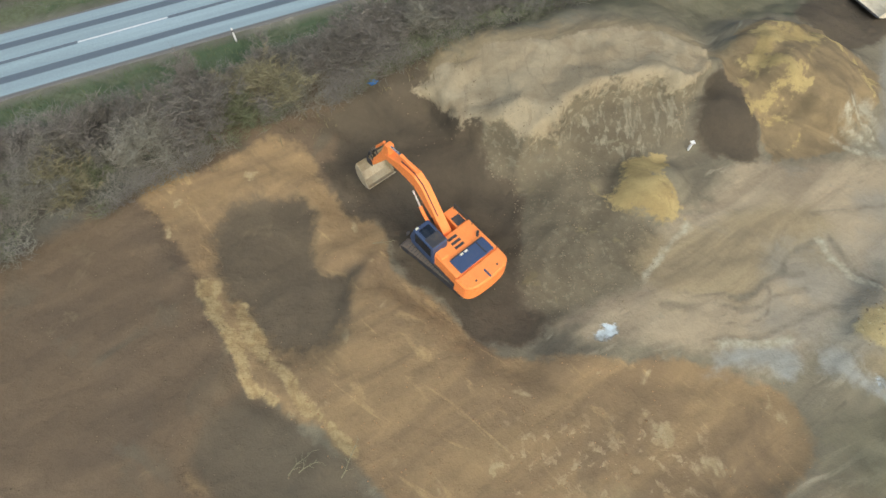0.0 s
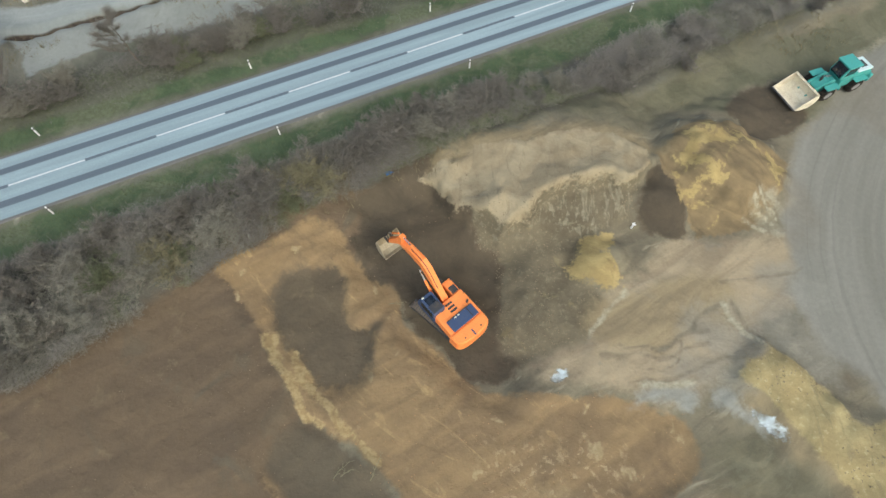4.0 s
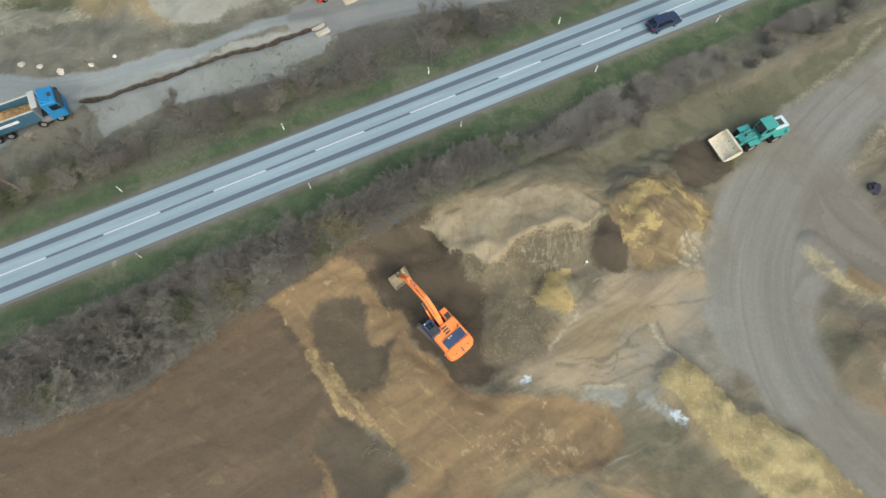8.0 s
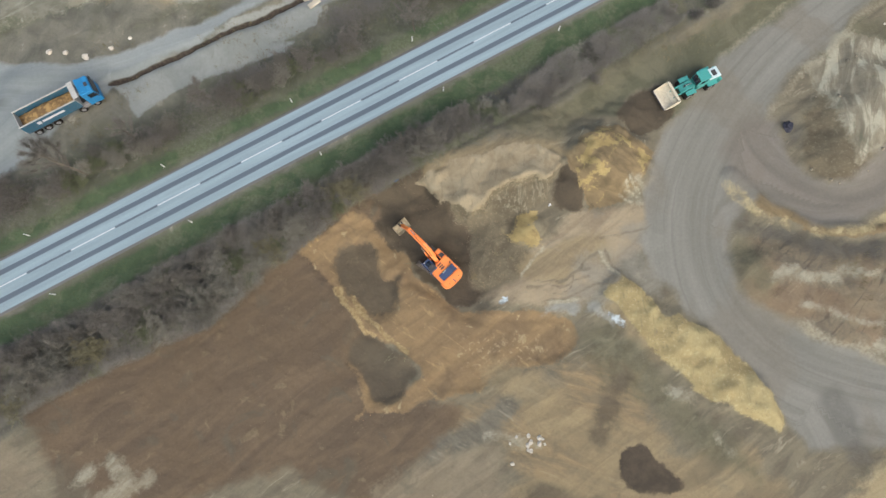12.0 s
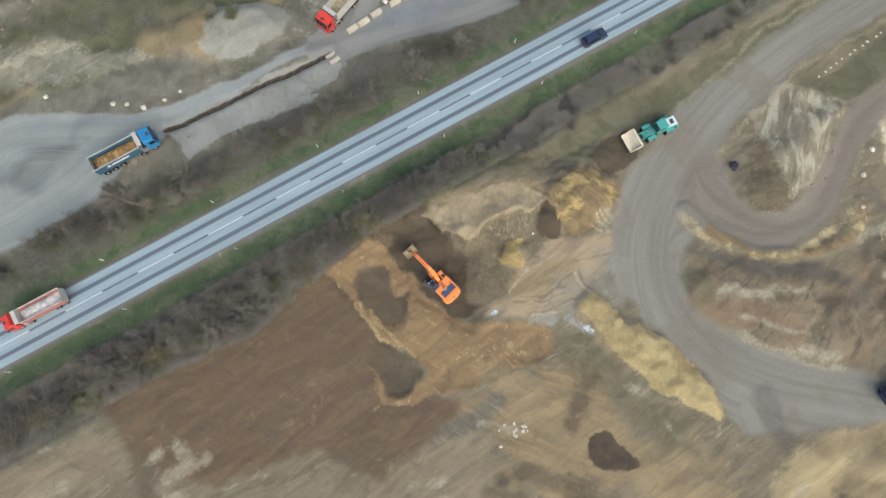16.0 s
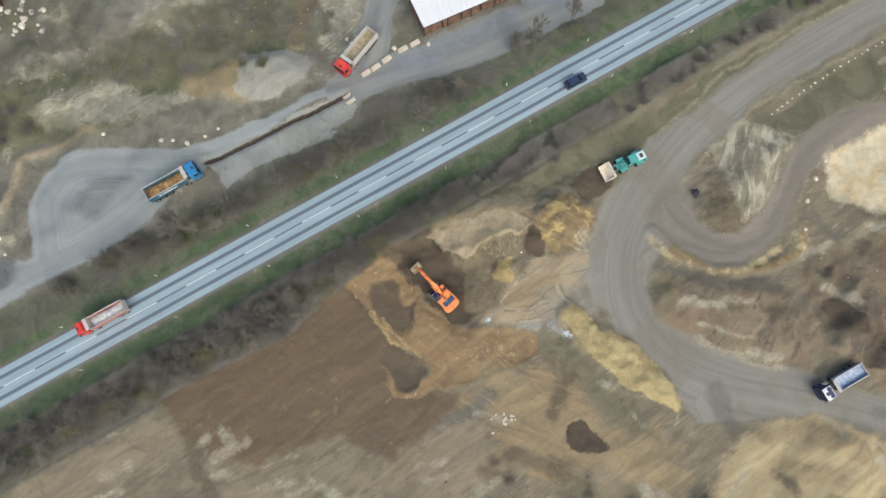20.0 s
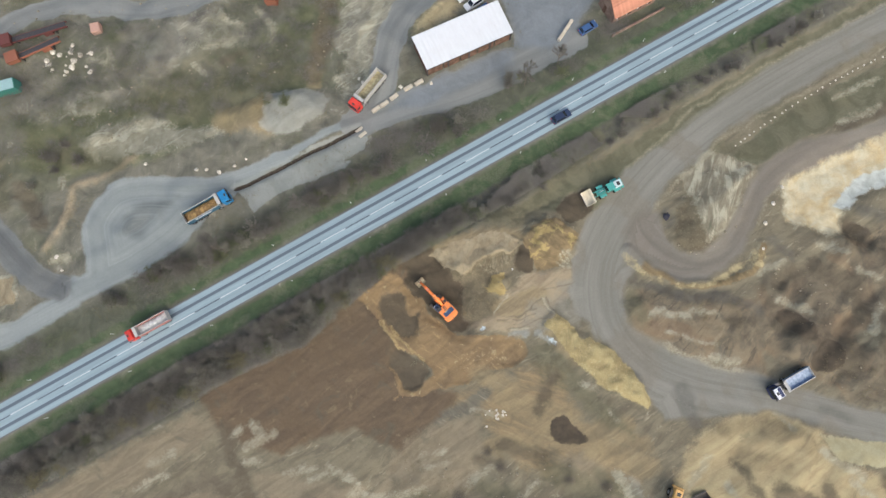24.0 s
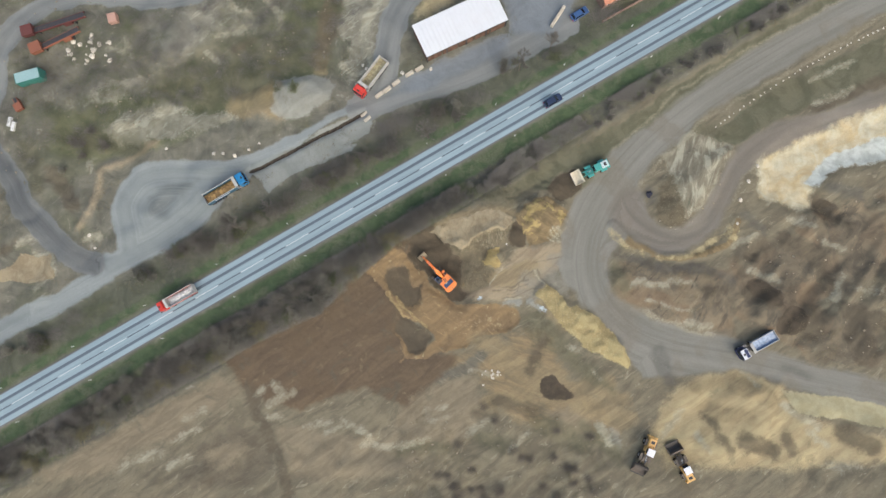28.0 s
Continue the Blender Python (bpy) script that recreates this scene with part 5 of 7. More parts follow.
for a in np.arange(-96, 118, 1.35):
    deep = hedge_south(a)
    count = 2 if a < 26 else 1 if a < 44 or rng.random() < 0.55 else 0
    for k in range(count):
        u = (k + rng.uniform(0.1, 0.9)) / count
        d = -8.2 + (deep + 9.4) * u if a < 26 else rng.uniform(deep, -9.0)
        at = in_road(a + rng.uniform(-.6, .6), d)
        low = u > 0.55 and a < 10
        which = rng.choice([2, 3, 6, 2, 4, 5] if low else [0, 1, 5, 0, 1, 6])
        plant(which, at.x, at.y, rng.uniform(0.75, 1.15) * (1.0 if a < 26 else 0.75), "thicket between road and earthworks")

for cx, cy, count, wide in NORTH_THICKETS:
    for k in range(count):
        x, y = cx + rng.gauss(0, wide), cy + rng.gauss(0, wide * 0.45)
        if road_frame(x, y)[1] < 6.8 or inside(YARD, np.array(x), np.array(y)) > -1.5 or inside(PADC, np.array(x), np.array(y)) > -1.2:
            continue
        plant(rng.choice([0, 4, 6, 5]), x, y, rng.uniform(0.7, 1.1), "thicket north of the road")

tree = build_tree(random.Random(3), 8.0)
tree_two = build_tree(random.Random(5), 6.5)
for k, (x, y, s, first) in enumerate(TREES):
    m = Matrix.LocRotScale((x, y, ground_at(x, y)), Euler((0, 0, k * 1.7)), Vector((s, s, s)))
    src = tree if first else tree_two
    ob = src if k < 2 else copy_thing(src, m)
    ob.matrix_basis = m
    tagged(ob, group="leafless roadside trees")


def scatter_blades(name, count, place, size, material, label, seed):
    """Tufts of blades on the ground, as one object."""
    r = np.random.RandomState(seed)
    x, y = place(r, count)
    z = on_ground(x, y)
    turn, lean = r.uniform(0, 6.283, count), r.uniform(0.2, 1.0, count)
    h = size * r.uniform(0.5, 1.3, count)
    side = np.stack([-np.sin(turn), np.cos(turn), 0 * turn], 1) * (0.05 * size + 0.012)
    base = np.stack([x, y, z - 0.02], 1)
    tip = base + np.stack([np.cos(turn) * lean * h, np.sin(turn) * lean * h, h], 1)
    v = np.stack([base - side, base + side, tip], 1).reshape(-1, 3)
    me = bpy.data.meshes.new(name)
    n = count
    me.vertices.add(3 * n), me.loops.add(3 * n), me.polygons.add(n)
    me.vertices.foreach_set("co", v.ravel())
    me.loops.foreach_set("vertex_index", np.arange(3 * n))
    me.polygons.foreach_set("loop_start", np.arange(n) * 3)
    me.update(calc_edges=True)
    me.materials.append(material)
    return tagged(new(name, me), label, "grass", kind="stuff")


def verge(r, n):
    a = r.uniform(-110, 120, n)
    d = np.where(r.rand(n) < 0.6, r.uniform(-9.0, -4.0, n), r.uniform(4.2, 9.5, n))
    c, s = math.cos(ROAD_TURN), math.sin(ROAD_TURN)
    return -18 + a * c - d * s, 29.3 + a * s + d * c


def banks(r, n):
    x, y = r.uniform(-100, 115, n), r.uniform(-45, 100, n)
    keep = (fbm(x, y, 9, 71, 3) > 0.15) & (np.abs(road_frame(x, y)[1]) > 8)
    keep &= (along(HEDGE, x, y)[2] > -5) | (inside(SCRUB_S, x, y) > 0) | (inside(SCRUB_E, x, y) > 0) | (inside(ISLE_S, x, y) > 0)
    keep &= (inside(YARD, x, y) < 0) & (inside(HAULPAD, x, y) < 0) & (inside(LOOPPAD, x, y) < 0) & (np.minimum.reduce([along(l, x, y)[0] - w for l, w in HAULS + LANES]) > 0)
    k = np.flatnonzero(keep)
    k = k[r.randint(0, len(k), n)]
    return x[k] + r.uniform(-.4, .4, n), y[k] + r.uniform(-.4, .4, n)


scatter_blades("verge_grass", 45000, verge, 0.22, bark("verge_green", (88, 97, 68), 0.3), "short green grass on the road verges", 4)
scatter_blades("dry_weeds", 34000, banks, 0.35, bark("dry_weed", (124, 116, 90), 0.3), "dry straw-coloured weeds on rough ground", 5)


def scatter_twigs(name, count, place, height, material, label, seed):
    """Undergrowth: thin twigs in every direction over the ground, as one object."""
    r = np.random.RandomState(seed)
    x, y = place(r, count)
    z = on_ground(x, y)
    turn = r.uniform(0, 6.283, count)
    up = r.uniform(0.0, 1.0, count) ** 0.8 * height * (0.75 + 0.5 * fbm(x, y, 2.5, seed, 2))
    long = r.uniform(0.25, 0.7, count)
    rise = r.uniform(-0.1, 0.8, count)
    side = np.stack([-np.sin(turn), np.cos(turn), 0.6 * r.uniform(-1, 1, count)], 1) * r.uniform(0.008, 0.02, count)[:, None]
    base = np.stack([x, y, z + np.maximum(up, 0.0)], 1)
    tip = base + np.stack([np.cos(turn) * long, np.sin(turn) * long, rise * long], 1)
    v = np.stack([base - side, base + side, tip], 1).reshape(-1, 3)
    me = bpy.data.meshes.new(name)
    me.vertices.add(3 * count), me.loops.add(3 * count), me.polygons.add(count)
    me.vertices.foreach_set("co", v.ravel())
    me.loops.foreach_set("vertex_index", np.arange(3 * count))
    me.polygons.foreach_set("loop_start", np.arange(count) * 3)
    me.update(calc_edges=True)
    me.materials.append(material)
    return tagged(new(name, me), label, "undergrowth", kind="stuff")


def band(seed, share):
    """Places in the thicket south of the road where a noise is high."""
    def place(r, n):
        a, u = r.uniform(-112, 112, 3 * n), r.rand(3 * n)
        deep = np.interp(a, THICKET_A, THICKET_D)
        d = -7.6 + (deep + 7.6) * u
        c, s = math.cos(ROAD_TURN), math.sin(ROAD_TURN)
        x, y = -18 + a * c - d * s, 29.3 + a * s + d * c
        k = np.flatnonzero((fbm(x, y, 4.5, seed, 3) > share) & ((a < 22) | (fbm(x, y, 7, 9, 2) > -0.3)))
        k = k[r.randint(0, len(k), n)]
        return x[k] + r.uniform(-.15, .15, n), y[k] + r.uniform(-.15, .15, n)
    return place


def off_tracks(x, y):
    """Where nothing is driven or paved."""
    ok = np.minimum.reduce([along(l, x, y)[0] - w for l, w in LANES]) > 0.3
    return ok & (np.maximum.reduce([inside(p, x, y) for p in (YARD, PADC, YARD_N, HAULPAD, LOOPPAD)]) < -0.3)


def clumps(outlines, count, wide, seed):
    """Places in small clumps within some outlines."""
    def place(r, n):
        lo = np.min([np.min(p, 0) for p in outlines], 0)
        hi = np.max([np.max(p, 0) for p in outlines], 0)
        cx, cy = r.uniform(lo[0], hi[0], count * 12), r.uniform(lo[1], hi[1], count * 12)
        ok = np.maximum.reduce([inside(p, cx, cy) for p in outlines]) > 0.5
        ok &= np.minimum.reduce([along(l, cx, cy)[0] - w for l, w in HAULS + LANES]) > 1.5
        ok &= (inside(YARD, cx, cy) < -1) & (inside(PADC, cx, cy) < -1)
        cx, cy = cx[ok][:count], cy[ok][:count]
        k = r.randint(0, len(cx), n)
        w = wide * (0.4 + lattice(cx * 3.1, cy * 2.7, seed)[k] * 1.2)
        x, y = cx[k] + r.normal(0, 1, n) * w, cy[k] + r.normal(0, 1, n) * w * 0.7
        k = np.flatnonzero(off_tracks(x, y))
        k = k[r.randint(0, len(k), n)]
        return x[k] + r.uniform(-.1, .1, n), y[k] + r.uniform(-.1, .1, n)
    return place


def tufts(r, n):
    """Places in the dark tussocks of the southern ground, some known, some strewn about."""
    more = np.stack([r.uniform(-14, 30, 26), r.uniform(-44, -29, 26)], 1)
    spots = np.concatenate([np.array(TUFTS), more[inside(SCRUB_S, more[:, 0], more[:, 1]) > 1]])
    k = r.randint(0, len(spots), n)
    w = 0.3 + 0.45 * lattice(spots[k, 0] * 3.7, spots[k, 1] * 2.9, 8)
    return spots[k, 0] + r.normal(0, 1.15, n) * w, spots[k, 1] + r.normal(0, 0.8, n) * w


scatter_twigs("thicket_undergrowth", 200000, band(5, -0.1), 1.5, BARKS["plum"], "dense plum-brown undergrowth of the roadside thicket", 31)
scatter_twigs("pale_undergrowth", 80000, band(6, 0.0), 1.3, BARKS["grey"], "grey lichened undergrowth of the roadside thicket", 32)
scatter_twigs("olive_undergrowth", 50000, band(8, 0.1), 1.0, BARKS["green"], "olive-green brambles in the roadside thicket", 33)
NORTH_ROUGH = [(-98, 50), (-78, 56), (-40, 62), (-14, 64), (-6, 76), (-22, 100), (-60, 108), (-98, 96)]
ROAD_NORTH = [tuple(in_road(a, d).xy) for a, d in ((-85, 8), (-85, 15), (-40, 12), (-25, 12), (20, 14), (70, 12), (110, 10), (110, 7), (0, 7))]
scatter_twigs("scrub", 70000, clumps([NORTH_ROUGH, DARKVEG, DARKVEG], 260, 1.0, 3), 0.9, BARKS["plum"], "patches of low brown scrub on rough ground", 34)
scatter_twigs("olive_scrub", 50000, clumps([NORTH_ROUGH, ROAD_NORTH], 200, 1.3, 5), 0.6, BARKS["green"], "patches of olive weeds and brambles", 35)
scatter_twigs("dark_tussocks", 13000, tufts, 0.4, BARKS["dark"], "dark tussocks on stripped ground", 36)
scatter_twigs("roadside_brambles", 50000, clumps([ROAD_NORTH], 60, 1.5, 9), 1.0, BARKS["plum"], "brown brambles beside the road", 37)


def scatter_clods(name, count, outlines, size, material, label, seed):
    """Loose clods or stones lying about, as one object."""
    r = np.random.RandomState(seed)
    lo, hi = np.min([np.min(p, 0) for p in outlines], 0), np.max([np.max(p, 0) for p in outlines], 0)
    x, y = r.uniform(lo[0], hi[0], count * 12), r.uniform(lo[1], hi[1], count * 12)
    ok = (np.maximum.reduce([inside(p, x, y) for p in outlines]) > -0.4) & (fbm(x, y, 5, seed, 3) > -0.1)
    if material is CLOD_CLAY:
        ok &= (inside(PITW, x, y) < -0.3) & (inside(PIT, x, y) < -0.3)
    x, y = x[ok][:count], y[ok][:count]
    n = len(x)
    z = on_ground(x, y)
    s = size * r.uniform(0.35, 1.0, n) ** 2.2
    shape = np.array([(1, 0, 0), (-1, 0, 0), (0, 1, 0), (0, -1, 0), (0, 0, 0.8), (0, 0, -0.6)])
    v = shape[None] * (0.7 + 0.6 * r.rand(n, 6, 1)) * s[:, None, None] + r.uniform(-.25, .25, (n, 6, 3)) * s[:, None, None]
    v = v + np.stack([x, y, z + 0.2 * s], 1)[:, None]
    tri = np.array([(0, 2, 4), (2, 1, 4), (1, 3, 4), (3, 0, 4), (2, 0, 5), (1, 2, 5), (3, 1, 5), (0, 3, 5)])
    f = (np.arange(n)[:, None, None] * 6 + tri[None]).reshape(-1)
    me = bpy.data.meshes.new(name)
    me.vertices.add(6 * n), me.loops.add(len(f)), me.polygons.add(8 * n)
    me.vertices.foreach_set("co", v.ravel())
    me.loops.foreach_set("vertex_index", f)
    me.polygons.foreach_set("loop_start", np.arange(8 * n) * 3)
    me.update(calc_edges=True)
    me.materials.append(material)
    return tagged(new(name, me), label, "clods", kind="stuff")


CLOD_GREY = bark("clod_grey", (140, 128, 106), 0.25)
CLOD_BROWN, CLOD_CLAY, CLOD_PALE = bark("clod_brown", (124, 110, 90), 0.2), bark("clod_clay", (164, 134, 100), 0.2), bark("clod_pale", (164, 154, 134), 0.3)
scatter_clods("clods", 1500, [PIT, PITW, PITS, FIELD], 0.065, CLOD_BROWN, "dark brown clods of dug topsoil", 51)
scatter_clods("clay_clods", 900, [CLAY, CLAY2], 0.055, CLOD_CLAY, "orange-brown clods of clay", 52)
scatter_clods("pebbles", 1800, [STONY, SLOPE, RIDGE], 0.07, CLOD_GREY, "pale stones strewn on bare earth", 53)
scatter_clods("rubble", 420, [NORTH_ROUGH, SCRUB_S, ISLE_N, SCRUB_E], 0.34, CLOD_PALE, "pale rubble strewn over rough ground", 54)

# ---- machine shapes ----
def profile(points, width, y=0.0, bevel=0.0):
    """A bmesh: an outline in x and z, drawn out across y."""
    bm = bmesh.new()
    vs = [bm.verts.new((x, y - width / 2, z)) for x, z in points]
    f = bm.faces.new(vs)
    new_v = [g for g in bmesh.ops.extrude_face_region(bm, geom=[f])["geom"] if isinstance(g, bmesh.types.BMVert)]
    bmesh.ops.translate(bm, vec=(0, width, 0), verts=new_v)
    bmesh.ops.recalc_face_normals(bm, faces=bm.faces)
    if bevel:
        bmesh.ops.bevel(bm, geom=bm.edges[:], offset=bevel, segments=2, affect="EDGES", profile=0.5)
    return bm


def rod(bm, a, b, r, sides=10, r1=None):
    """A round bar from a to b."""
    a, b = Vector(a), Vector(b)
    made = bmesh.ops.create_cone(bm, cap_ends=True, segments=sides, radius1=r, radius2=r if r1 is None else r1, depth=(b - a).length)["verts"]
    turn = (b - a).to_track_quat("Z", "Y").to_matrix().to_4x4()
    bmesh.ops.transform(bm, matrix=Matrix.Translation((a + b) / 2) @ turn, verts=made)
    return bm


def rods(*bars):
    bm = bmesh.new()
    for bar in bars:
        rod(bm, *bar)
    return bm


def prism(bm, outline, z0, z1, taper=1.0):
    """An upright block over an outline in x and y."""
    cx = sum(p[0] for p in outline) / len(outline)
    cy = sum(p[1] for p in outline) / len(outline)
    low = [bm.verts.new((x, y, z0)) for x, y in outline]
    high = [bm.verts.new((cx + (x - cx) * taper, cy + (y - cy) * taper, z1)) for x, y in outline]
    bm.faces.new(low[::-1]), bm.faces.new(high)
    for k in range(len(outline)):
        j = (k + 1) % len(outline)
        bm.faces.new((low[k], low[j], high[j], high[k]))
    bmesh.ops.recalc_face_normals(bm, faces=bm.faces)
    return bm


def glass_material():
    n = Nodes("tinted_glass")
    return n.finish(n.mix(n.ramp(n.noise(2.5, 3), 0.4, 0.7, 0, 0.3), tone(24, 32, 42), tone(70, 76, 80)), 0.12, gloss=0.6)


GLASS = glass_material()
ORANGE = paint("machine_orange", (255, 150, 80), 0.45, dirt=0.22, dirt_rgb=(170, 110, 66))
STEEL_DARK = paint("dark_steel", (58, 60, 64), 0.6, dirt=0.4)
NAVY = paint("navy_panel", (60, 78, 110), 0.45, dirt=0.2, dirt_rgb=(100, 104, 108))
TRACK = paint("muddy_track_steel", (112, 104, 94), 0.75, dirt=0.6, dirt_rgb=(110, 92, 72), grain=5)
CHROME = paint("polished_rod", (205, 208, 210), 0.2, 0.9, 0.1)
BUCKET = paint("scoured_bucket_steel", (176, 166, 142), 0.5, 0.2, 0.5, (150, 132, 102), 2.5)
RUBBER = paint("tyre_rubber", (38, 37, 36), 0.9, dirt=0.5, dirt_rgb=(110, 98, 82), grain=5, gloss=0.1)
RIM = paint("rim_grey", (150, 150, 150), 0.5, 0.3, 0.4)
WHITE = paint("white_panel", (226, 228, 230), 0.4, dirt=0.15)
LABEL = paint("pale_label", (226, 224, 200), 0.5, dirt=0.1)


def build_excavator():
    """A tracked excavator; x is the way its upper part faces."""
    root = new("excavator")
    tagged(root, "orange crawler excavator digging in the dark pit", "excavator")
    under = Matrix.Rotation(radians(TRACK_YAW - HOUSE_YAW), 4, "Z")
    for y in (-1.3, 1.3):
        belt = bmesh.new()
        outline = [(2.0 + 0.42 * math.sin(a), 0.44 + 0.42 * math.cos(a)) for a in np.linspace(0, math.pi, 8)]
        outline += [(-2.0 - 0.42 * math.sin(a), 0.44 - 0.42 * math.cos(a)) for a in np.linspace(0, math.pi, 8)]
        tr = part("track", profile(outline, 0.5, 0), STEEL_DARK, root, "muddy steel crawler track", at=under @ Matrix.Translation((0, y, 0)))
        belt.free()
        pads = bmesh.new()
        ring = []
        for p, q in zip(outline, outline[1:] + outline[:1]):
            far = math.hypot(q[0] - p[0], q[1] - p[1])
            for k in range(max(1, round(far / 0.21))):
                t = (k + 0.5) / max(1, round(far / 0.21))
                ring.append((p[0] + (q[0] - p[0]) * t, p[1] + (q[1] - p[1]) * t, math.atan2(q[1] - p[1], q[0] - p[0])))
        for x, z, turn in ring:
            box(pads, (0.17, 0.62, 0.07), (x, 0, z), Matrix.Rotation(-turn, 4, "Y"))
        part("track_pads", pads, TRACK, tr)
        for x in (-2.0, 2.0):
            part("sprocket", rods(((x, -0.28, 0.44), (x, 0.28, 0.44), 0.3, 14)), STEEL_DARK, tr)
    part("undercarriage", built(((2.4, 1.7, 0.5), (0, 0, 0.75), None, 0.08), ((0.7, 2.6, 0.35), (0.9, 0, 0.62), None, 0.05), ((0.7, 2.6, 0.35), (-0.9, 0, 0.62), None, 0.05)), STEEL_DARK, root, at=under)
    part("slew_ring", rods(((0, 0, 0.95), (0, 0, 1.2), 0.75, 24)), STEEL_DARK, root)
    part("deck", built(((4.3, 3.0, 0.22), (-0.75, 0, 1.3), None, 0.05)), STEEL_DARK, root)
    arc = [(-2.5 - 0.8 * math.cos(a) ** 0.6, 1.56 * math.copysign(abs(math.sin(a)) ** 0.7, a)) for a in np.linspace(-1.5, 1.5, 15)]
    cw = prism(bmesh.new(), [(-2.1, -1.58)] + [(x, y) for x, y in arc] + [(-2.1, 1.58)], 1.25, 2.45, 0.97)
    bmesh.ops.bevel(cw, geom=[e for e in cw.edges if abs(e.verts[0].co.z - e.verts[1].co.z) < 0.01 and e.verts[0].co.z > 2], offset=0.12, segments=3, affect="EDGES")
    weight = part("counterweight", cw, ORANGE, root, "rounded orange counterweight")
    part("lifting_eye", built(((0.55, 0.1, 0.05), (-2.95, 0.0, 2.47), None, 0.015)), NAVY, weight)
    for y in (-0.75, 0.75):
        part("bolt_cap", rods(((-2.9, y, 2.43), (-2.9, y, 2.48), 0.06, 8)), STEEL_DARK, weight)
    hood = part("engine_housing", built(((2.3, 2.95, 1.0), (-0.95, -0.05, 1.9), None, 0.07)), ORANGE, root, "orange engine housing")
    part("engine_cover", built(((0.95, 2.35, 0.14), (-1.62, -0.1, 2.45), None, 0.04)), NAVY, hood, "dark blue-grey engine cover")
    part("cover_rail", built(((0.9, 0.05, 0.06), (-1.62, -0.75, 2.55)), ((0.06, 2.2, 0.05), (-1.18, -0.1, 2.54))), STEEL_DARK, hood)
    for y in (0.02, 0.32):
        part("warning_label", built(((0.18, 0.2, 0.012), (-1.24, y, 2.53))), LABEL, hood, "pale warning label")
    for x in (-0.15, -0.45, -0.75):
        part("vent_slot", built(((0.16, 0.62, 0.05), (x, 0.0, 2.405), None, 0.012)), STEEL_DARK, hood)
    part("toolbox", built(((0.95, 0.5, 0.16), (-0.35, 1.1, 2.45), None, 0.04)), ORANGE, hood)
    part("exhaust", rods(((-0.9, -1.15, 2.3), (-0.9, -1.15, 2.85), 0.08, 10)), STEEL_DARK, hood)
    part("side_box", built(((1.5, 0.75, 0.85), (0.75, -1.1, 1.78), None, 0.06)), ORANGE, root)
    part("walkway", built(((0.6, 0.55, 0.03), (0.6, -1.1, 2.23))), STEEL_DARK, root)
    part("handrail", rods(((1.3, -1.4, 2.2), (1.3, -1.4, 2.75), 0.025, 6), ((1.3, -1.4, 2.75), (-0.2, -1.4, 2.75), 0.025, 6), ((-0.2, -1.4, 2.75), (-0.2, -1.4, 2.3), 0.025, 6)), STEEL_DARK, root)
    cab = part("cab", profile([(-0.35, 1.42), (1.55, 1.42), (1.65, 2.0), (1.3, 3.05), (-0.3, 3.05)], 1.05, 1.02, 0.06), NAVY, root, "dark blue glazed cab")
    part("windscreen", profile([(1.56, 1.75), (1.67, 2.02), (1.36, 2.95), (1.33, 2.94), (1.6, 2.0), (1.5, 1.75)], 0.86, 1.02), GLASS, cab)
    part("roof_hatch", built(((0.62, 0.7, 0.05), (0.75, 1.02, 3.075), None, 0.02)), GLASS, cab)
    part("cab_roof", built(((0.7, 0.9, 0.06), (0.1, 1.02, 3.07), None, 0.03)), STEEL_DARK, cab)
    for y in (0.49, 1.55):
        part("side_window", built(((1.3, 0.03, 0.85), (0.5, y, 2.5), None, 0.01)), GLASS, cab)
    part("work_lamp", built(((0.1, 0.18, 0.12), (1.2, 1.35, 3.12), None, 0.02)), LABEL, cab)
    part("mirror", built(((0.06, 0.22, 0.34), (1.55, 1.72, 2.6), None, 0.02)), STEEL_DARK, cab)
    # boom, arm and bucket
    foot, knee, head = (0.35, 1.75), (3.3, 4.55), (6.1, 4.15)
    boom = part("boom", profile([(0.1, 1.5), (0.55, 1.45), (1.5, 2.7), (3.35, 4.02), (4.8, 4.1), (6.1, 3.95), (6.35, 4.2), (6.1, 4.42), (4.7, 4.85), (3.3, 4.95), (2.5, 4.55), (0.9, 2.75), (0.05, 1.9)], 0.56, -0.12, 0.03), ORANGE, root, "long bent orange boom")
    part("boom_plate", built(((1.2, 0.3, 0.05), (3.95, -0.12, 4.94), Matrix.Rotation(0.06, 4, "Y"), 0.02)), ORANGE, boom)
    part("hydraulic_hose", rods(((1.2, 0.0, 3.15), (2.6, 0.0, 4.7), 0.03, 6), ((2.6, 0.0, 4.7), (3.4, 0.0, 5.0), 0.03, 6), ((3.4, 0.0, 5.0), (4.7, 0.0, 4.93), 0.03, 6)), STEEL_DARK, boom)
    for y in (-0.55, 0.31):
        cyl = part("boom_cylinder", rods(((1.15, y, 1.65), (2.5, y, 3.1), 0.11, 12)), ORANGE, root)
        part("piston_rod", rods(((2.4, y, 3.0), (3.2, y, 3.95), 0.06, 10)), CHROME, cyl)
    stick_cyl = part("arm_cylinder", rods(((3.2, -0.12, 5.12), (4.9, -0.12, 5.18), 0.11, 12)), ORANGE, boom)
    part("piston_rod", rods(((4.8, -0.12, 5.18), (6.15, -0.12, 5.05), 0.06, 10)), CHROME, stick_cyl, "bright chrome piston rod")
    arm = part("arm", profile([(5.9, 5.15), (6.3, 5.1), (6.75, 4.2), (8.35, 2.0), (8.2, 1.85), (7.95, 1.95), (6.35, 3.75), (5.85, 4.15)], 0.42, -0.12, 0.03), ORANGE, root, "orange dipper arm")
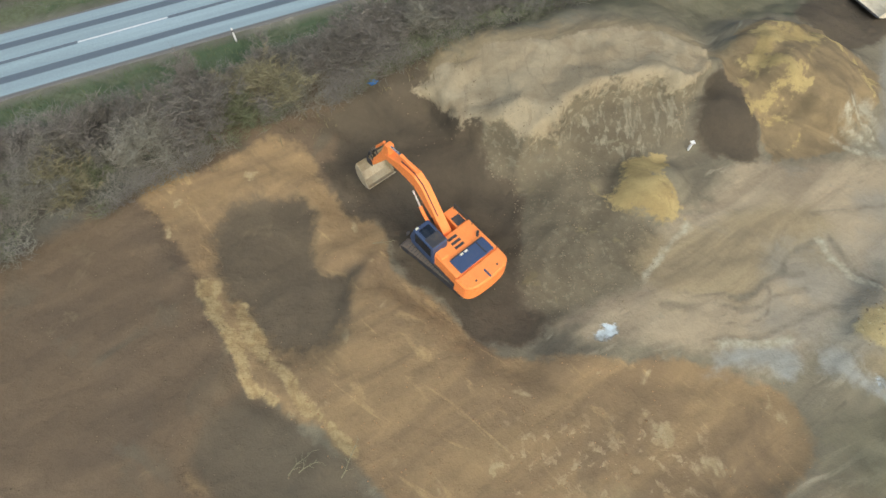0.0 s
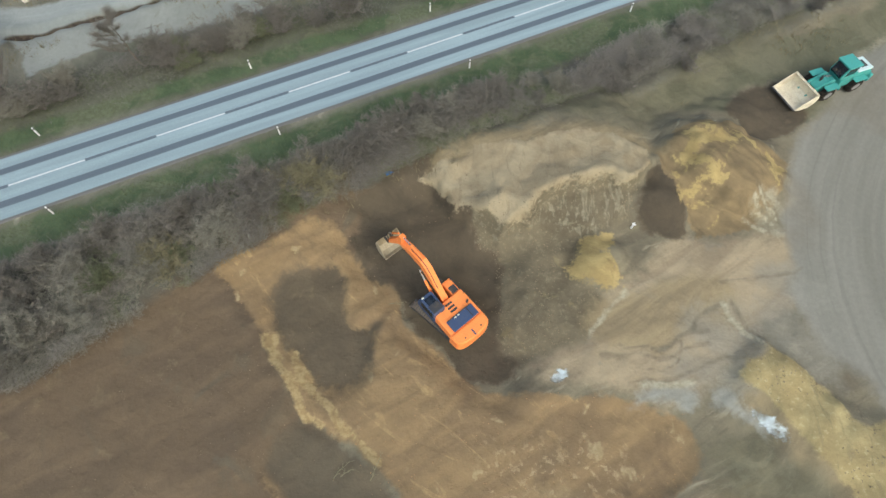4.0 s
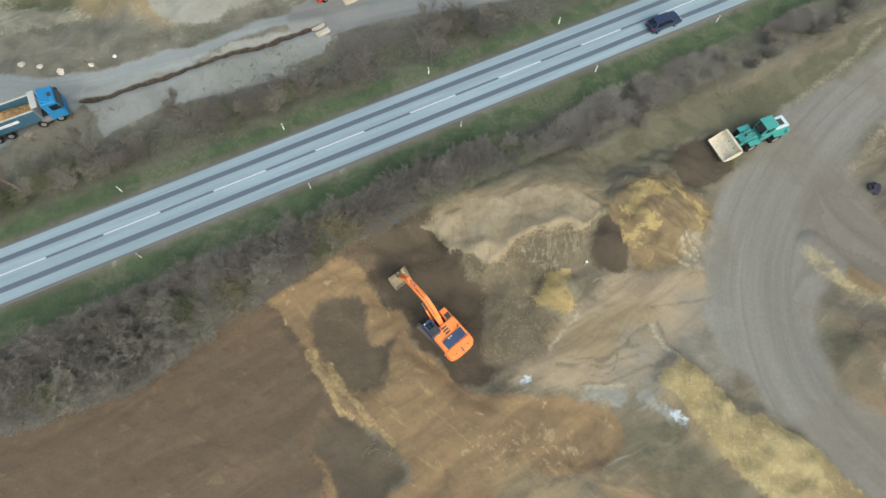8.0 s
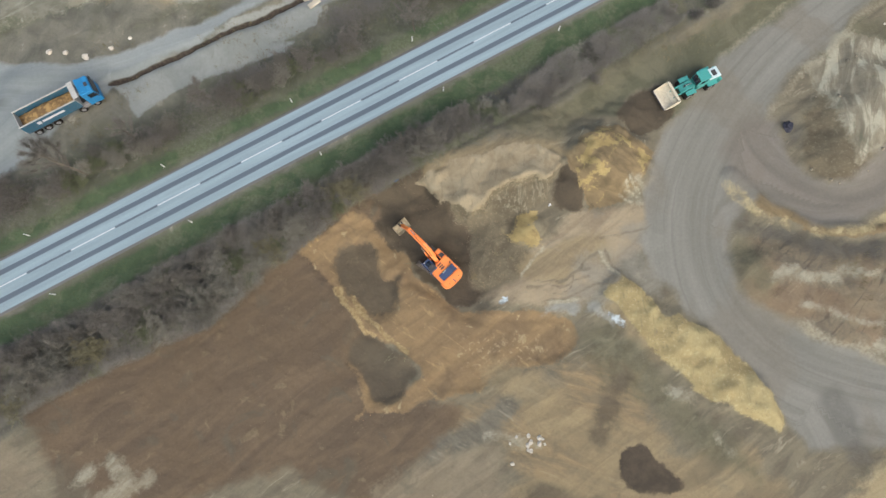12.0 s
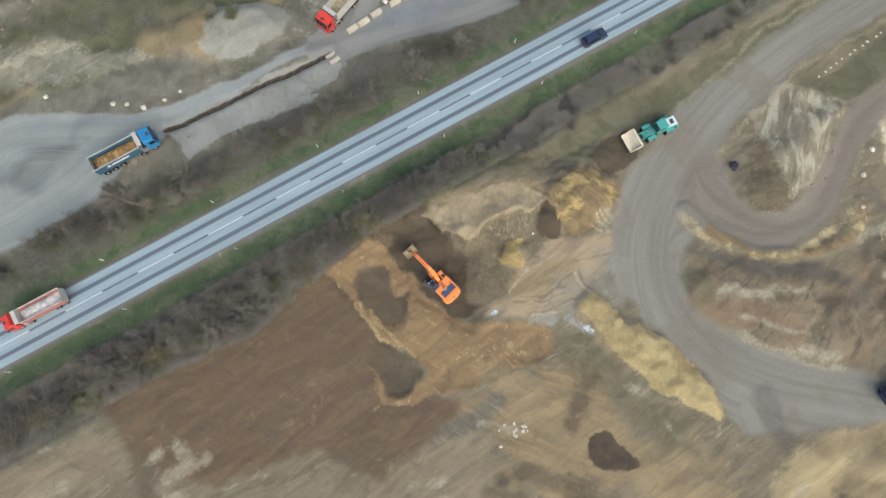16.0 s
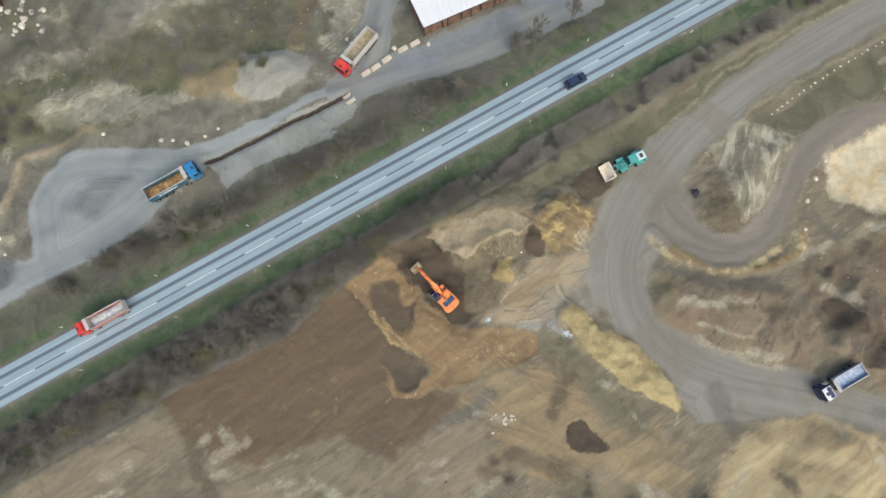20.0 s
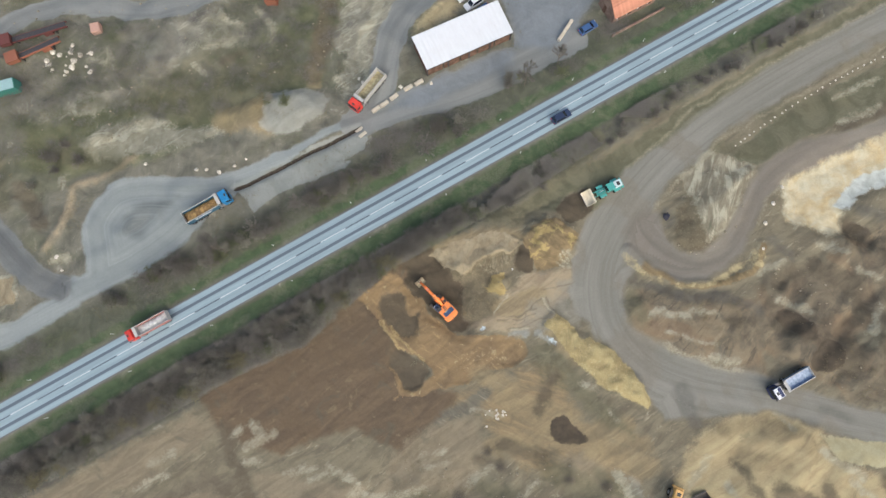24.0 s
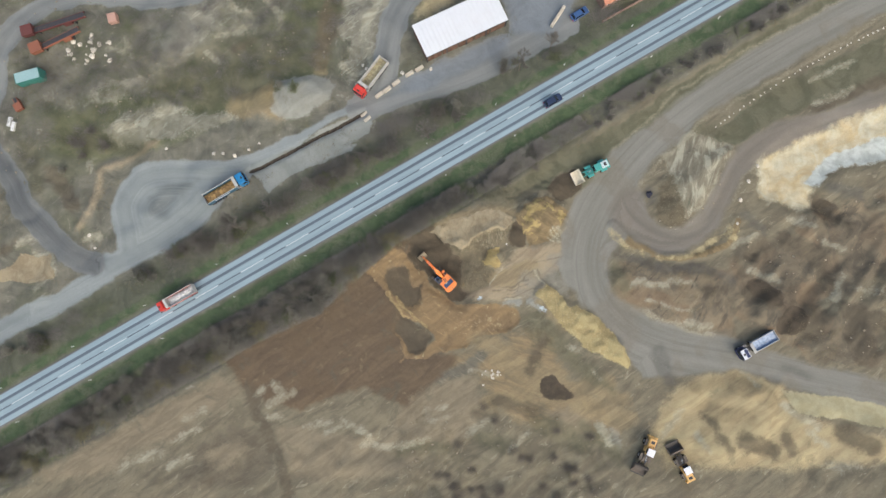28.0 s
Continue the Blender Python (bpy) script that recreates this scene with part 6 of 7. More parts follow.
    bc = part("bucket_cylinder", rods(((6.6, -0.12, 4.9), (7.6, -0.12, 3.75), 0.09, 12)), ORANGE, arm)
    part("piston_rod", rods(((7.5, -0.12, 3.85), (8.25, -0.12, 2.95), 0.05, 10)), CHROME, bc)
    part("link", rods(((8.25, -0.32, 2.95), (8.65, -0.32, 2.1), 0.05, 8), ((8.25, 0.08, 2.95), (8.65, 0.08, 2.1), 0.05, 8), ((8.25, -0.32, 2.95), (7.95, -0.32, 2.4), 0.05, 8), ((8.25, 0.08, 2.95), (7.95, 0.08, 2.4), 0.05, 8)), STEEL_DARK, arm)
    shell = bmesh.new()
    curve = [(8.75, 2.05), (8.95, 1.5), (8.85, 0.85), (8.45, 0.45), (7.9, 0.4), (7.6, 0.62)]
    inner = [(x - 0.05, z + 0.06) for x, z in curve]
    for pts, flip in ((curve, False), (inner, True)):
        rows = [[shell.verts.new((x, y, z)) for y in (-1.12, 0.88)] for x, z in pts]
        for a, b in zip(rows, rows[1:]):
            shell.faces.new((a[0], a[1], b[1], b[0]) if flip else (a[0], b[0], b[1], a[1]))
    bucket = part("bucket", shell, BUCKET, root, "wide pale scoured ditching bucket", flat=True)
    for y in (-1.12, 0.88):
        part("bucket_cheek", profile(curve + [(8.2, 1.75)], 0.05, y), BUCKET, bucket)
    part("cutting_edge", built(((0.3, 2.06, 0.05), (7.55, -0.12, 0.6), Matrix.Rotation(0.55, 4, "Y"), 0.01)), BUCKET, bucket)
    part("bucket_lug", built(((0.6, 0.06, 0.5), (8.4, -0.36, 1.95), None, 0.02), ((0.6, 0.06, 0.5), (8.4, 0.12, 1.95), None, 0.02)), STEEL_DARK, bucket)
    reach = Matrix.Translation((0.35, 0, 0)) @ Matrix.Diagonal((FRONT_REACH, 1, 1, 1)) @ Matrix.Translation((-0.35, 0, 0))
    for ob in root.children_recursive:
        top = ob if ob.parent is root else ob.parent if ob.parent.parent is root else ob.parent.parent
        if top.name.split(".")[0] in ("boom", "arm", "bucket", "boom_cylinder"):
            ob.data.transform(reach)
    root.matrix_basis = Matrix.LocRotScale((2.3, 11.0, ground_at(2.3, 11.0) - 0.02), Euler((0, 0, radians(HOUSE_YAW))), Vector((0.97, 0.97, 0.97)))
    return root


HOUSE_YAW, TRACK_YAW, FRONT_REACH = 124.0, 132.0, 0.86
build_excavator()

# ---- vehicles ----
def wheel(parent, x, y, r, wide, at=None):
    """A tyre with its rim, on an axle across y."""
    bm = rods(((x, y - wide / 2, r), (x, y + wide / 2, r), r, 18))
    bmesh.ops.bevel(bm, geom=[e for e in bm.edges if len(e.link_faces) == 2 and any(len(f.verts) > 6 for f in e.link_faces)], offset=r * 0.13, segments=2, affect="EDGES")
    tyre = part("wheel", bm, RUBBER, parent)
    out = 1 if y > 0 else -1
    part("rim", rods(((x, y + out * (wide / 2 - 0.06), r), (x, y + out * (wide / 2 + 0.015), r), r * 0.52, 14)), RIM, tyre)
    return tyre


def stand(root, x, y, yaw, z=None, size=1.0):
    root.matrix_basis = Matrix.LocRotScale((x, y, ground_at(x, y) if z is None else z), Euler((0, 0, radians(yaw))), Vector((size,) * 3))
    return root


def hull(bm, low, high):
    """Joins two four-cornered rings (each four points) as a closed block."""
    a, b = [bm.verts.new(p) for p in low], [bm.verts.new(p) for p in high]
    bm.faces.new(a[::-1]), bm.faces.new(b)
    for k in range(4):
        bm.faces.new((a[k], a[(k + 1) % 4], b[(k + 1) % 4], b[k]))
    bmesh.ops.recalc_face_normals(bm, faces=bm.faces)
    return bm


def tipper(label, cab_mat, body_mat, inner_mat, load_mat, mark=None, load=0.55, high=2.75, axles=(4.05, 2.15, -1.4, -2.75, -4.05), front=2.55, top_mat=None):
    """A tipper lorry, x ahead, 10.4 m long."""
    root = tagged(new("tipper_truck"), label, "truck")
    part("chassis", built(((9.6, 0.9, 0.3), (-0.1, 0, 0.95), None, 0.03)), STEEL_DARK, root)
    cab = part("cab", profile([(3.35, 0.6), (5.15, 0.6), (5.2, 1.6), (5.0, 3.0), (3.4, 3.05)], 2.45, 0, 0.1), cab_mat, root)
    part("windscreen", profile([(5.21, 1.75), (5.24, 1.75), (5.08, 2.75), (5.03, 2.75)], 2.2), GLASS, cab)
    for y in (-1.235, 1.235):
        part("side_window", built(((0.9, 0.02, 0.75), (4.5, y, 2.25), None, 0.005)), GLASS, cab)
        part("mirror", built(((0.12, 0.22, 0.5), (5.1, y * 1.13, 2.2), None, 0.03)), STEEL_DARK, cab)
    part("roof_fairing", profile([(3.5, 3.04), (4.5, 3.04), (3.6, 3.45)], 2.0, 0, 0.05), cab_mat, cab)
    if top_mat:
        part("cab_roof", built(((1.75, 2.3, 0.1), (4.2, 0, 3.1), None, 0.04)), top_mat, cab, "white cab roof")
    part("roof_hatch", built(((0.5, 0.6, 0.04), (4.55, 0, 3.15 if top_mat else 3.06), None, 0.015)), STEEL_DARK, cab)
    part("air_tank", rods(((2.3, 1.0, 0.9), (3.2, 1.0, 0.9), 0.28, 12)), RIM, root)
    part("fuel_tank", built(((1.1, 0.5, 0.55), (2.8, -0.95, 0.85), None, 0.08)), RIM, root)
    part("exhaust_stack", rods(((3.1, 0.9, 1.0), (3.1, 0.9, 2.9), 0.09, 10)), RIM, root)
    x0, x1, w, z0, z1, t = -4.95, front, 1.25, 1.2, high, 0.07
    bed = part("tipping_body", built(((x1 - x0, 2 * w, 0.08), ((x0 + x1) / 2, 0, z0))), body_mat, root)
    for y in (-w + t / 2, w - t / 2):
        side = part("side_wall", built(((x1 - x0, t, z1 - z0), ((x0 + x1) / 2, y, (z0 + z1) / 2), None, 0.01)), body_mat, bed)
        part("top_rail", built(((x1 - x0 + 0.06, 0.16, 0.12), ((x0 + x1) / 2, y, z1 + 0.05), None, 0.02)), inner_mat, bed)
        if mark:
            out = y + (0.05 if y > 0 else -0.05)
            part("side_lettering_bar", built(((2.9, 0.012, 0.36), (-0.9, out, 2.1)), ((0.5, 0.012, 0.5), (-2.8, out, 2.1))), mark, bed)
    part("headboard", built(((t, 2 * w, z1 - z0 + 0.35), (x1, 0, (z0 + z1) / 2 + 0.17), None, 0.01), ((0.7, 2 * w, 0.06), (x1 + 0.3, 0, z1 + 0.35), None, 0.02)), inner_mat, bed)
    part("tailgate", built(((t, 2 * w, z1 - z0), (x0, 0, (z0 + z1) / 2), Matrix.Rotation(0.08, 4, "Y"), 0.01)), inner_mat, bed)
    bm = bmesh.new()
    nx, ny = 26, 9
    rng2 = random.Random(len(label))
    grid = []
    for i in range(nx):
        row = []
        for j in range(ny):
            u, v = i / (nx - 1), j / (ny - 1)
            x, y = x0 + 0.05 + u * (x1 - x0 - 0.1), (-w + t) + v * 2 * (w - t)
            h = load * (0.35 + 0.65 * math.sin(math.pi * u) ** 0.7 * math.sin(math.pi * v) ** 0.6) * (1.25 if load > 0.3 else 1)
            row.append(bm.verts.new((x, y, z0 + 0.06 + h * 1.5 + 0.12 * load * noise.noise((x * 1.4, y * 1.4, 3.0)))))
        grid.append(row)
    for a, b in zip(grid, grid[1:]):
        for j in range(ny - 1):
            bm.faces.new((a[j], b[j], b[j + 1], a[j + 1]))
    part("load" if load > 0.1 else "bed_lining", bm, load_mat, root, flat=False)
    for x in axles:
        for y in (-1.05, 1.05):
            wheel(root, x, y, 0.52, 0.34)
    for y in (-1.05, 1.05):
        part("mudguard", built(((3.9, 0.42, 0.05), (-2.75, y, 1.12), None, 0.02)), STEEL_DARK, root)
    return root


def soil_load(name, a, b):
    n = Nodes(name)
    c = n.mix(n.ramp(n.noise(1.6, 5), 0.4, 0.62), tone(*a), tone(*b))
    return n.finish(c, 0.95, bump=n.noise(6, 5), depth=0.08, gloss=0.1)


BLUE = paint("truck_blue", (44, 132, 186), 0.4, dirt=0.15)
TEAL_BODY = paint("truck_body_blue", (52, 96, 118), 0.5, dirt=0.4)
RED = paint("truck_red", (206, 62, 52), 0.4, dirt=0.15)
BODY_GREY = paint("body_pale_grey", (186, 186, 180), 0.5, dirt=0.35)
BODY_ROSE = paint("body_rose", (168, 112, 104), 0.5, dirt=0.35)
DEEP_BLUE = paint("deep_blue", (40, 52, 92), 0.4, dirt=0.2)
SAND_LOAD, GRIT_LOAD = soil_load("load_sand", (120, 98, 70), (170, 140, 92)), soil_load("load_grit", (176, 176, 172), (206, 206, 202))
CHALK_LOAD = soil_load("load_chalk", (150, 140, 112), (182, 174, 140))
stand(tipper("blue tipper lorry with a sand-filled body", BLUE, TEAL_BODY, BODY_GREY, SAND_LOAD, WHITE, 0.75), -42.3, 39.6, 21)
stand(tipper("red tipper lorry loaded with pale grit on the road", RED, BODY_ROSE, BODY_GREY, GRIT_LOAD, None, 0.7, 2.75, (4.05, 2.15, -2.75, -4.05)), *in_road(-40.0, 1.75).xy, 199.8, ROAD_Z + 0.06, 0.86)
stand(tipper("red tipper lorry with an empty pale body", RED, BODY_GREY, BODY_GREY, CHALK_LOAD, None, 0.12), -5.6, 59.3, 223)
stand(tipper("dark blue lorry with white cab roof and empty steel body", DEEP_BLUE, paint("body_blue_grey", (128, 146, 170), 0.5, dirt=0.2), BODY_GREY, soil_load("steel_bed", (150, 166, 186), (188, 200, 214)), None, 0.09, 1.95, (4.05, 0.9, -2.75, -4.05), 1.3, WHITE), 67.6, -15.7, 198, size=0.93)


def loader(label, colour, roof_mat, hood_mat, bucket_mat, front_mat=None):
    """A wheel loader, x ahead, with its bucket low in front."""
    root = tagged(new("wheel_loader"), label, "loader")
    part("rear_frame", profile([(-4.0, 0.9), (-0.4, 0.75), (-0.4, 1.7), (-1.4, 2.35), (-3.6, 2.3), (-4.15, 1.9)], 1.75, 0, 0.08), colour, root)
    hood = part("engine_hood", built(((1.9, 1.65, 0.22), (-3.0, 0, 2.36), None, 0.07)), hood_mat, root)
    part("grille", built(((0.7, 0.9, 0.04), (-3.1, 0, 2.485), None, 0.01)), STEEL_DARK, hood)
    part("exhaust", rods(((-2.1, 0.45, 2.3), (-2.1, 0.45, 2.95), 0.08, 10)), STEEL_DARK, hood)
    part("rear_weight", built(((0.45, 2.4, 0.9), (-4.2, 0, 1.2), None, 0.12)), colour, root)
    part("front_frame", profile([(-0.3, 0.7), (1.9, 0.6), (2.1, 1.2), (1.2, 1.9), (0.1, 1.8)], 1.2, 0, 0.06), front_mat or colour, root)
    cab = part("cab", profile([(-1.7, 1.9), (-0.05, 1.9), (0.1, 2.3), (-0.15, 3.35), (-1.6, 3.35)], 1.6, 0, 0.08), colour, root)
    part("cab_roof", built(((1.75, 1.75, 0.14), (-0.85, 0, 3.42), None, 0.06)), roof_mat, cab)
    part("windscreen", profile([(0.05, 2.1), (0.15, 2.3), (-0.08, 3.25), (-0.16, 3.25)], 1.35), GLASS, cab)
    for y in (-0.81, 0.81):
        part("side_window", built(((1.2, 0.03, 0.85), (-0.85, y, 2.8), None, 0.01)), GLASS, cab)
    for y in (-1.12, 1.12):
        for x in (-2.55, 1.05):
            wheel(root, x, y, 0.82, 0.62)
            part("mudguard", built(((1.6, 0.7, 0.08), (x, y, 1.72), None, 0.03), ((0.08, 0.7, 0.4), (x - 0.8, y, 1.52), None, 0.02)), front_mat or colour, root)
        lift = part("lift_arm", profile([(0.4, 1.9), (0.7, 2.15), (2.2, 1.55), (3.2, 0.75), (3.05, 0.5), (1.9, 1.2)], 0.16, y * 0.5, 0.02), front_mat or colour, root)
        part("lift_cylinder", rods(((0.9, y * 0.45, 1.0), (2.3, y * 0.45, 1.25), 0.09, 10)), CHROME, lift)
    part("tilt_lever", profile([(1.5, 1.9), (1.8, 2.5), (2.0, 2.45), (1.75, 1.8)], 0.14), STEEL_DARK, root)
    part("tilt_cylinder", rods(((0.5, 0, 2.0), (1.75, 0, 2.4), 0.09, 10)), CHROME, root)
    curve = [(5.35, 0.55), (4.5, 0.3), (3.5, 0.3), (3.0, 0.75), (2.95, 1.4), (3.3, 2.0)]
    shell = bmesh.new()
    for off, flip in ((0.0, True), (0.06, False)):
        rows = [[shell.verts.new((x + off * (0.9 if x < 4 else 0), y, z + off)) for y in (-1.7, 1.7)] for x, z in curve]
        for a, b in zip(rows, rows[1:]):
            shell.faces.new((a[0], a[1], b[1], b[0]) if flip else (a[0], b[0], b[1], a[1]))
    bucket = part("bucket", shell, bucket_mat, root, "wide pale steel bucket")
    for y in (-1.7, 1.7):
        part("bucket_cheek", profile(curve + [(4.2, 1.5)], 0.06, y), bucket_mat, bucket)
    part("cutting_edge", built(((0.22, 3.5, 0.05), (5.4, 0, 0.58), None, 0.01)), STEEL_DARK, bucket)
    part("bucket_back", built(((0.5, 3.2, 0.08), (3.4, 0, 1.98), Matrix.Rotation(-0.4, 4, "Y"), 0.02)), bucket_mat, bucket)
    return root


PALE_STEEL = paint("dusty_bucket", (226, 218, 196), 0.6, 0.1, 0.45, (176, 158, 126), 2.0)
TEAL = paint("teal_paint", (74, 160, 152), 0.4, dirt=0.2)
MINT = paint("mint_hood", (200, 220, 220), 0.4, dirt=0.15)
YELLOW = paint("machine_yellow", (226, 182, 112), 0.45, dirt=0.3)
stand(loader("teal wheel loader with a pale dusty bucket beside the haul road", TEAL, TEAL, MINT, PALE_STEEL), 39.9, 29.0, 195, size=0.9)
stand(loader("yellow wheel loader with a white cab roof on the track", YELLOW, WHITE, YELLOW, TRACK, TRACK), 38.9, -34.3, 236, size=0.9)
stand(loader("yellow wheel loader with a white cab roof and muddy bucket", YELLOW, WHITE, YELLOW, TRACK, TRACK), 46.2, -38.0, 105, size=0.9)


def car(label, colour, tall=1.45):
    """A passenger car, x ahead, 4.5 m long."""
    root = tagged(new("car"), label, "car")
    part("body", profile([(-2.2, 0.35), (2.15, 0.35), (2.25, 0.6), (2.1, 0.8), (1.1, 0.95), (-1.6, 0.98), (-2.2, 0.9)], 1.76, 0, 0.09), colour, root)
    bm = hull(bmesh.new(), [(-2.05, -0.8, 0.93), (1.15, -0.8, 0.93), (1.15, 0.8, 0.93), (-2.05, 0.8, 0.93)], [(-1.6, -0.62, tall - 0.03), (0.35, -0.62, tall - 0.03), (0.35, 0.62, tall - 0.03), (-1.6, 0.62, tall - 0.03)])
    part("cabin", bm, colour, root)
    low, up, t0 = 0.80, 0.62, tall - 0.03
    for name, quad, out in (("windscreen", [(1.15, -low, 0.93), (1.15, low, 0.93), (0.35, up, t0), (0.35, -up, t0)], (0.02, 0, 0.02)),
                            ("rear_window", [(-2.05, low, 0.93), (-2.05, -low, 0.93), (-1.6, -up, t0), (-1.6, up, t0)], (-0.02, 0, 0.02)),
                            ("side_window", [(1.15, low, 0.93), (-2.05, low, 0.93), (-1.6, up, t0), (0.35, up, t0)], (0, 0.02, 0.02)),
                            ("side_window", [(-2.05, -low, 0.93), (1.15, -low, 0.93), (0.35, -up, t0), (-1.6, -up, t0)], (0, -0.02, 0.02))):
        mid = sum((Vector(q) for q in quad), Vector()) / 4
        inner = [mid + (Vector(q) - mid) * 0.86 - Vector(out) for q in quad]
        part(name, hull(bmesh.new(), inner, [q + 1.6 * Vector(out) for q in inner]), GLASS, root)
    part("roof", built(((1.85, 1.2, 0.06), (-0.62, 0, tall), None, 0.025)), colour, root)
    for x in (-1.35, 1.35):
        for y in (-0.78, 0.78):
            wheel(root, x, y, 0.32, 0.22)
    for y in (-0.62, 0.62):
        part("headlight", built(((0.1, 0.34, 0.14), (2.16, y, 0.68), None, 0.02)), LABEL, root)
        part("tail_light", built(((0.06, 0.3, 0.14), (-2.21, y, 0.78), None, 0.02)), RED, root)
    return root


CAR_BLUE = paint("car_blue", (62, 92, 136), 0.3, dirt=0.08)
CAR_NAVY = paint("car_navy", (44, 58, 84), 0.3, dirt=0.08)
stand(car("dark blue estate car driving on the road", CAR_NAVY), *in_road(54.8, -1.7).xy, 19.8, ROAD_Z + 0.05)
stand(car("white car parked behind the metal-roofed shed", WHITE), 19.3, 78.3, 205)
stand(car("white van-like car parked behind the shed", WHITE, 1.7), 20.6, 75.9, 205)
stand(car("blue car parked close to the shed wall", CAR_BLUE), 22.0, 73.9, 205)
stand(car("blue car parked beside the tiled house", CAR_BLUE), 44.4, 65.6, 22)
for k, (x, y) in enumerate(((64.6, 74.2), (66.9, 75.0), (69.2, 75.8))):
    tagged(stand(car("dark blue car parked in the row beside the house", CAR_NAVY if k != 1 else CAR_BLUE), x, y, 118), group="row of parked cars")

# ---- buildings ----
def corrugated(name, rgb):
    n = Nodes(name)
    c = n.mix(n.ramp(n.noise(0.5, 5), 0.42, 0.7, 0, 0.15), tone(*rgb), tone(190, 192, 190))
    c = n.mix(n.ramp(n.noise(1.0, 4, at=n.stretched((2.0, 0.15, 1))), 0.5, 0.75, 0, 0.3), c, tone(204, 206, 206))
    return n.finish(c, 0.55, 0.05, gloss=0.4)


def ribbed(length, depth, rise, ribs, z):
    """A sloping sheet with trapezoid ribs down its slope, with thickness."""
    bm = bmesh.new()
    rows = []
    for k in range(ribs * 4 + 1):
        x = -length / 2 + length * k / (ribs * 4)
        h = 0.05 if k % 4 in (1, 2) else 0.0
        rows.append([bm.verts.new((x, -depth / 2, z + h)), bm.verts.new((x, depth / 2, z + rise + h)), bm.verts.new((x, depth / 2, z + rise - 0.06)), bm.verts.new((x, -depth / 2, z - 0.06))])
    for a, b in zip(rows, rows[1:]):
        for j in range(4):
            bm.faces.new((a[j], b[j], b[(j + 1) % 4], a[(j + 1) % 4]))
    bmesh.ops.recalc_face_normals(bm, faces=bm.faces)
    return bm


def wall_material(name, a, b):
    n = Nodes(name)
    c = n.mix(n.ramp(n.noise(0.8, 6), 0.38, 0.66), tone(*a), tone(*b))
    return n.finish(c, 0.9, bump=n.noise(9, 4), depth=0.02, gloss=0.2)


BROWN_WALL, BRICK_WALL = wall_material("brown_boards", (96, 74, 62), (122, 98, 84)), wall_material("rendered_brick", (120, 100, 90), (146, 126, 112))
CONCRETE = wall_material("concrete", (186, 178, 158), (206, 200, 184))


def build_shed():
    root = tagged(new("shed"), "long open shed with a white ribbed metal roof and brown walls", "shed")
    L, W = 20.3, 7.9
    part("back_wall", built(((L - 0.4, 0.2, 3.6), (0, W / 2 - 0.4, 1.8))), BROWN_WALL, root)
    for x in (-L / 2 + 0.3, L / 2 - 0.3):
        part("end_wall", built(((0.2, W - 1.2, 3.5), (x, 0.1, 1.75))), BROWN_WALL, root)
    for k in range(5):
        part("front_panel", built(((L / 5 - 0.35, 0.12, 3.1), (-L / 2 + L / 5 * (k + 0.5), -W / 2 + 0.5, 1.55), None, 0.02)), BROWN_WALL, root)
        part("post", built(((0.22, 0.22, 3.3), (-L / 2 + 0.25 + (L - 0.5) / 4 * k, -W / 2 + 0.35, 1.65), None, 0.02)), STEEL_DARK, root)
    roof = part("roof", ribbed(L, W, 0.45, 20, 3.5), corrugated("white_sheet_roof", (216, 220, 222)), root, "white ribbed metal roof")
    part("gutter", rods(((-L / 2, -W / 2 - 0.06, 3.42), (L / 2, -W / 2 - 0.06, 3.42), 0.07, 8)), STEEL_DARK, roof)
    return root


stand(build_shed(), 16.4, 66.9, 14.8)


def tile_material():
    n = Nodes("terracotta_tiles")
    c = n.mix(n.ramp(n.noise(1.2, 5), 0.36, 0.66), tone(178, 124, 102), tone(194, 140, 116))
    info = n.add("ShaderNodeObjectInfo").outputs["Random"]
    return n.finish(n.mix(1.0, c, n.ramp(info, 0, 1, 0.85, 1.1), "MULTIPLY"), 0.85, bump=n.noise(12, 3), depth=0.02, gloss=0.2)


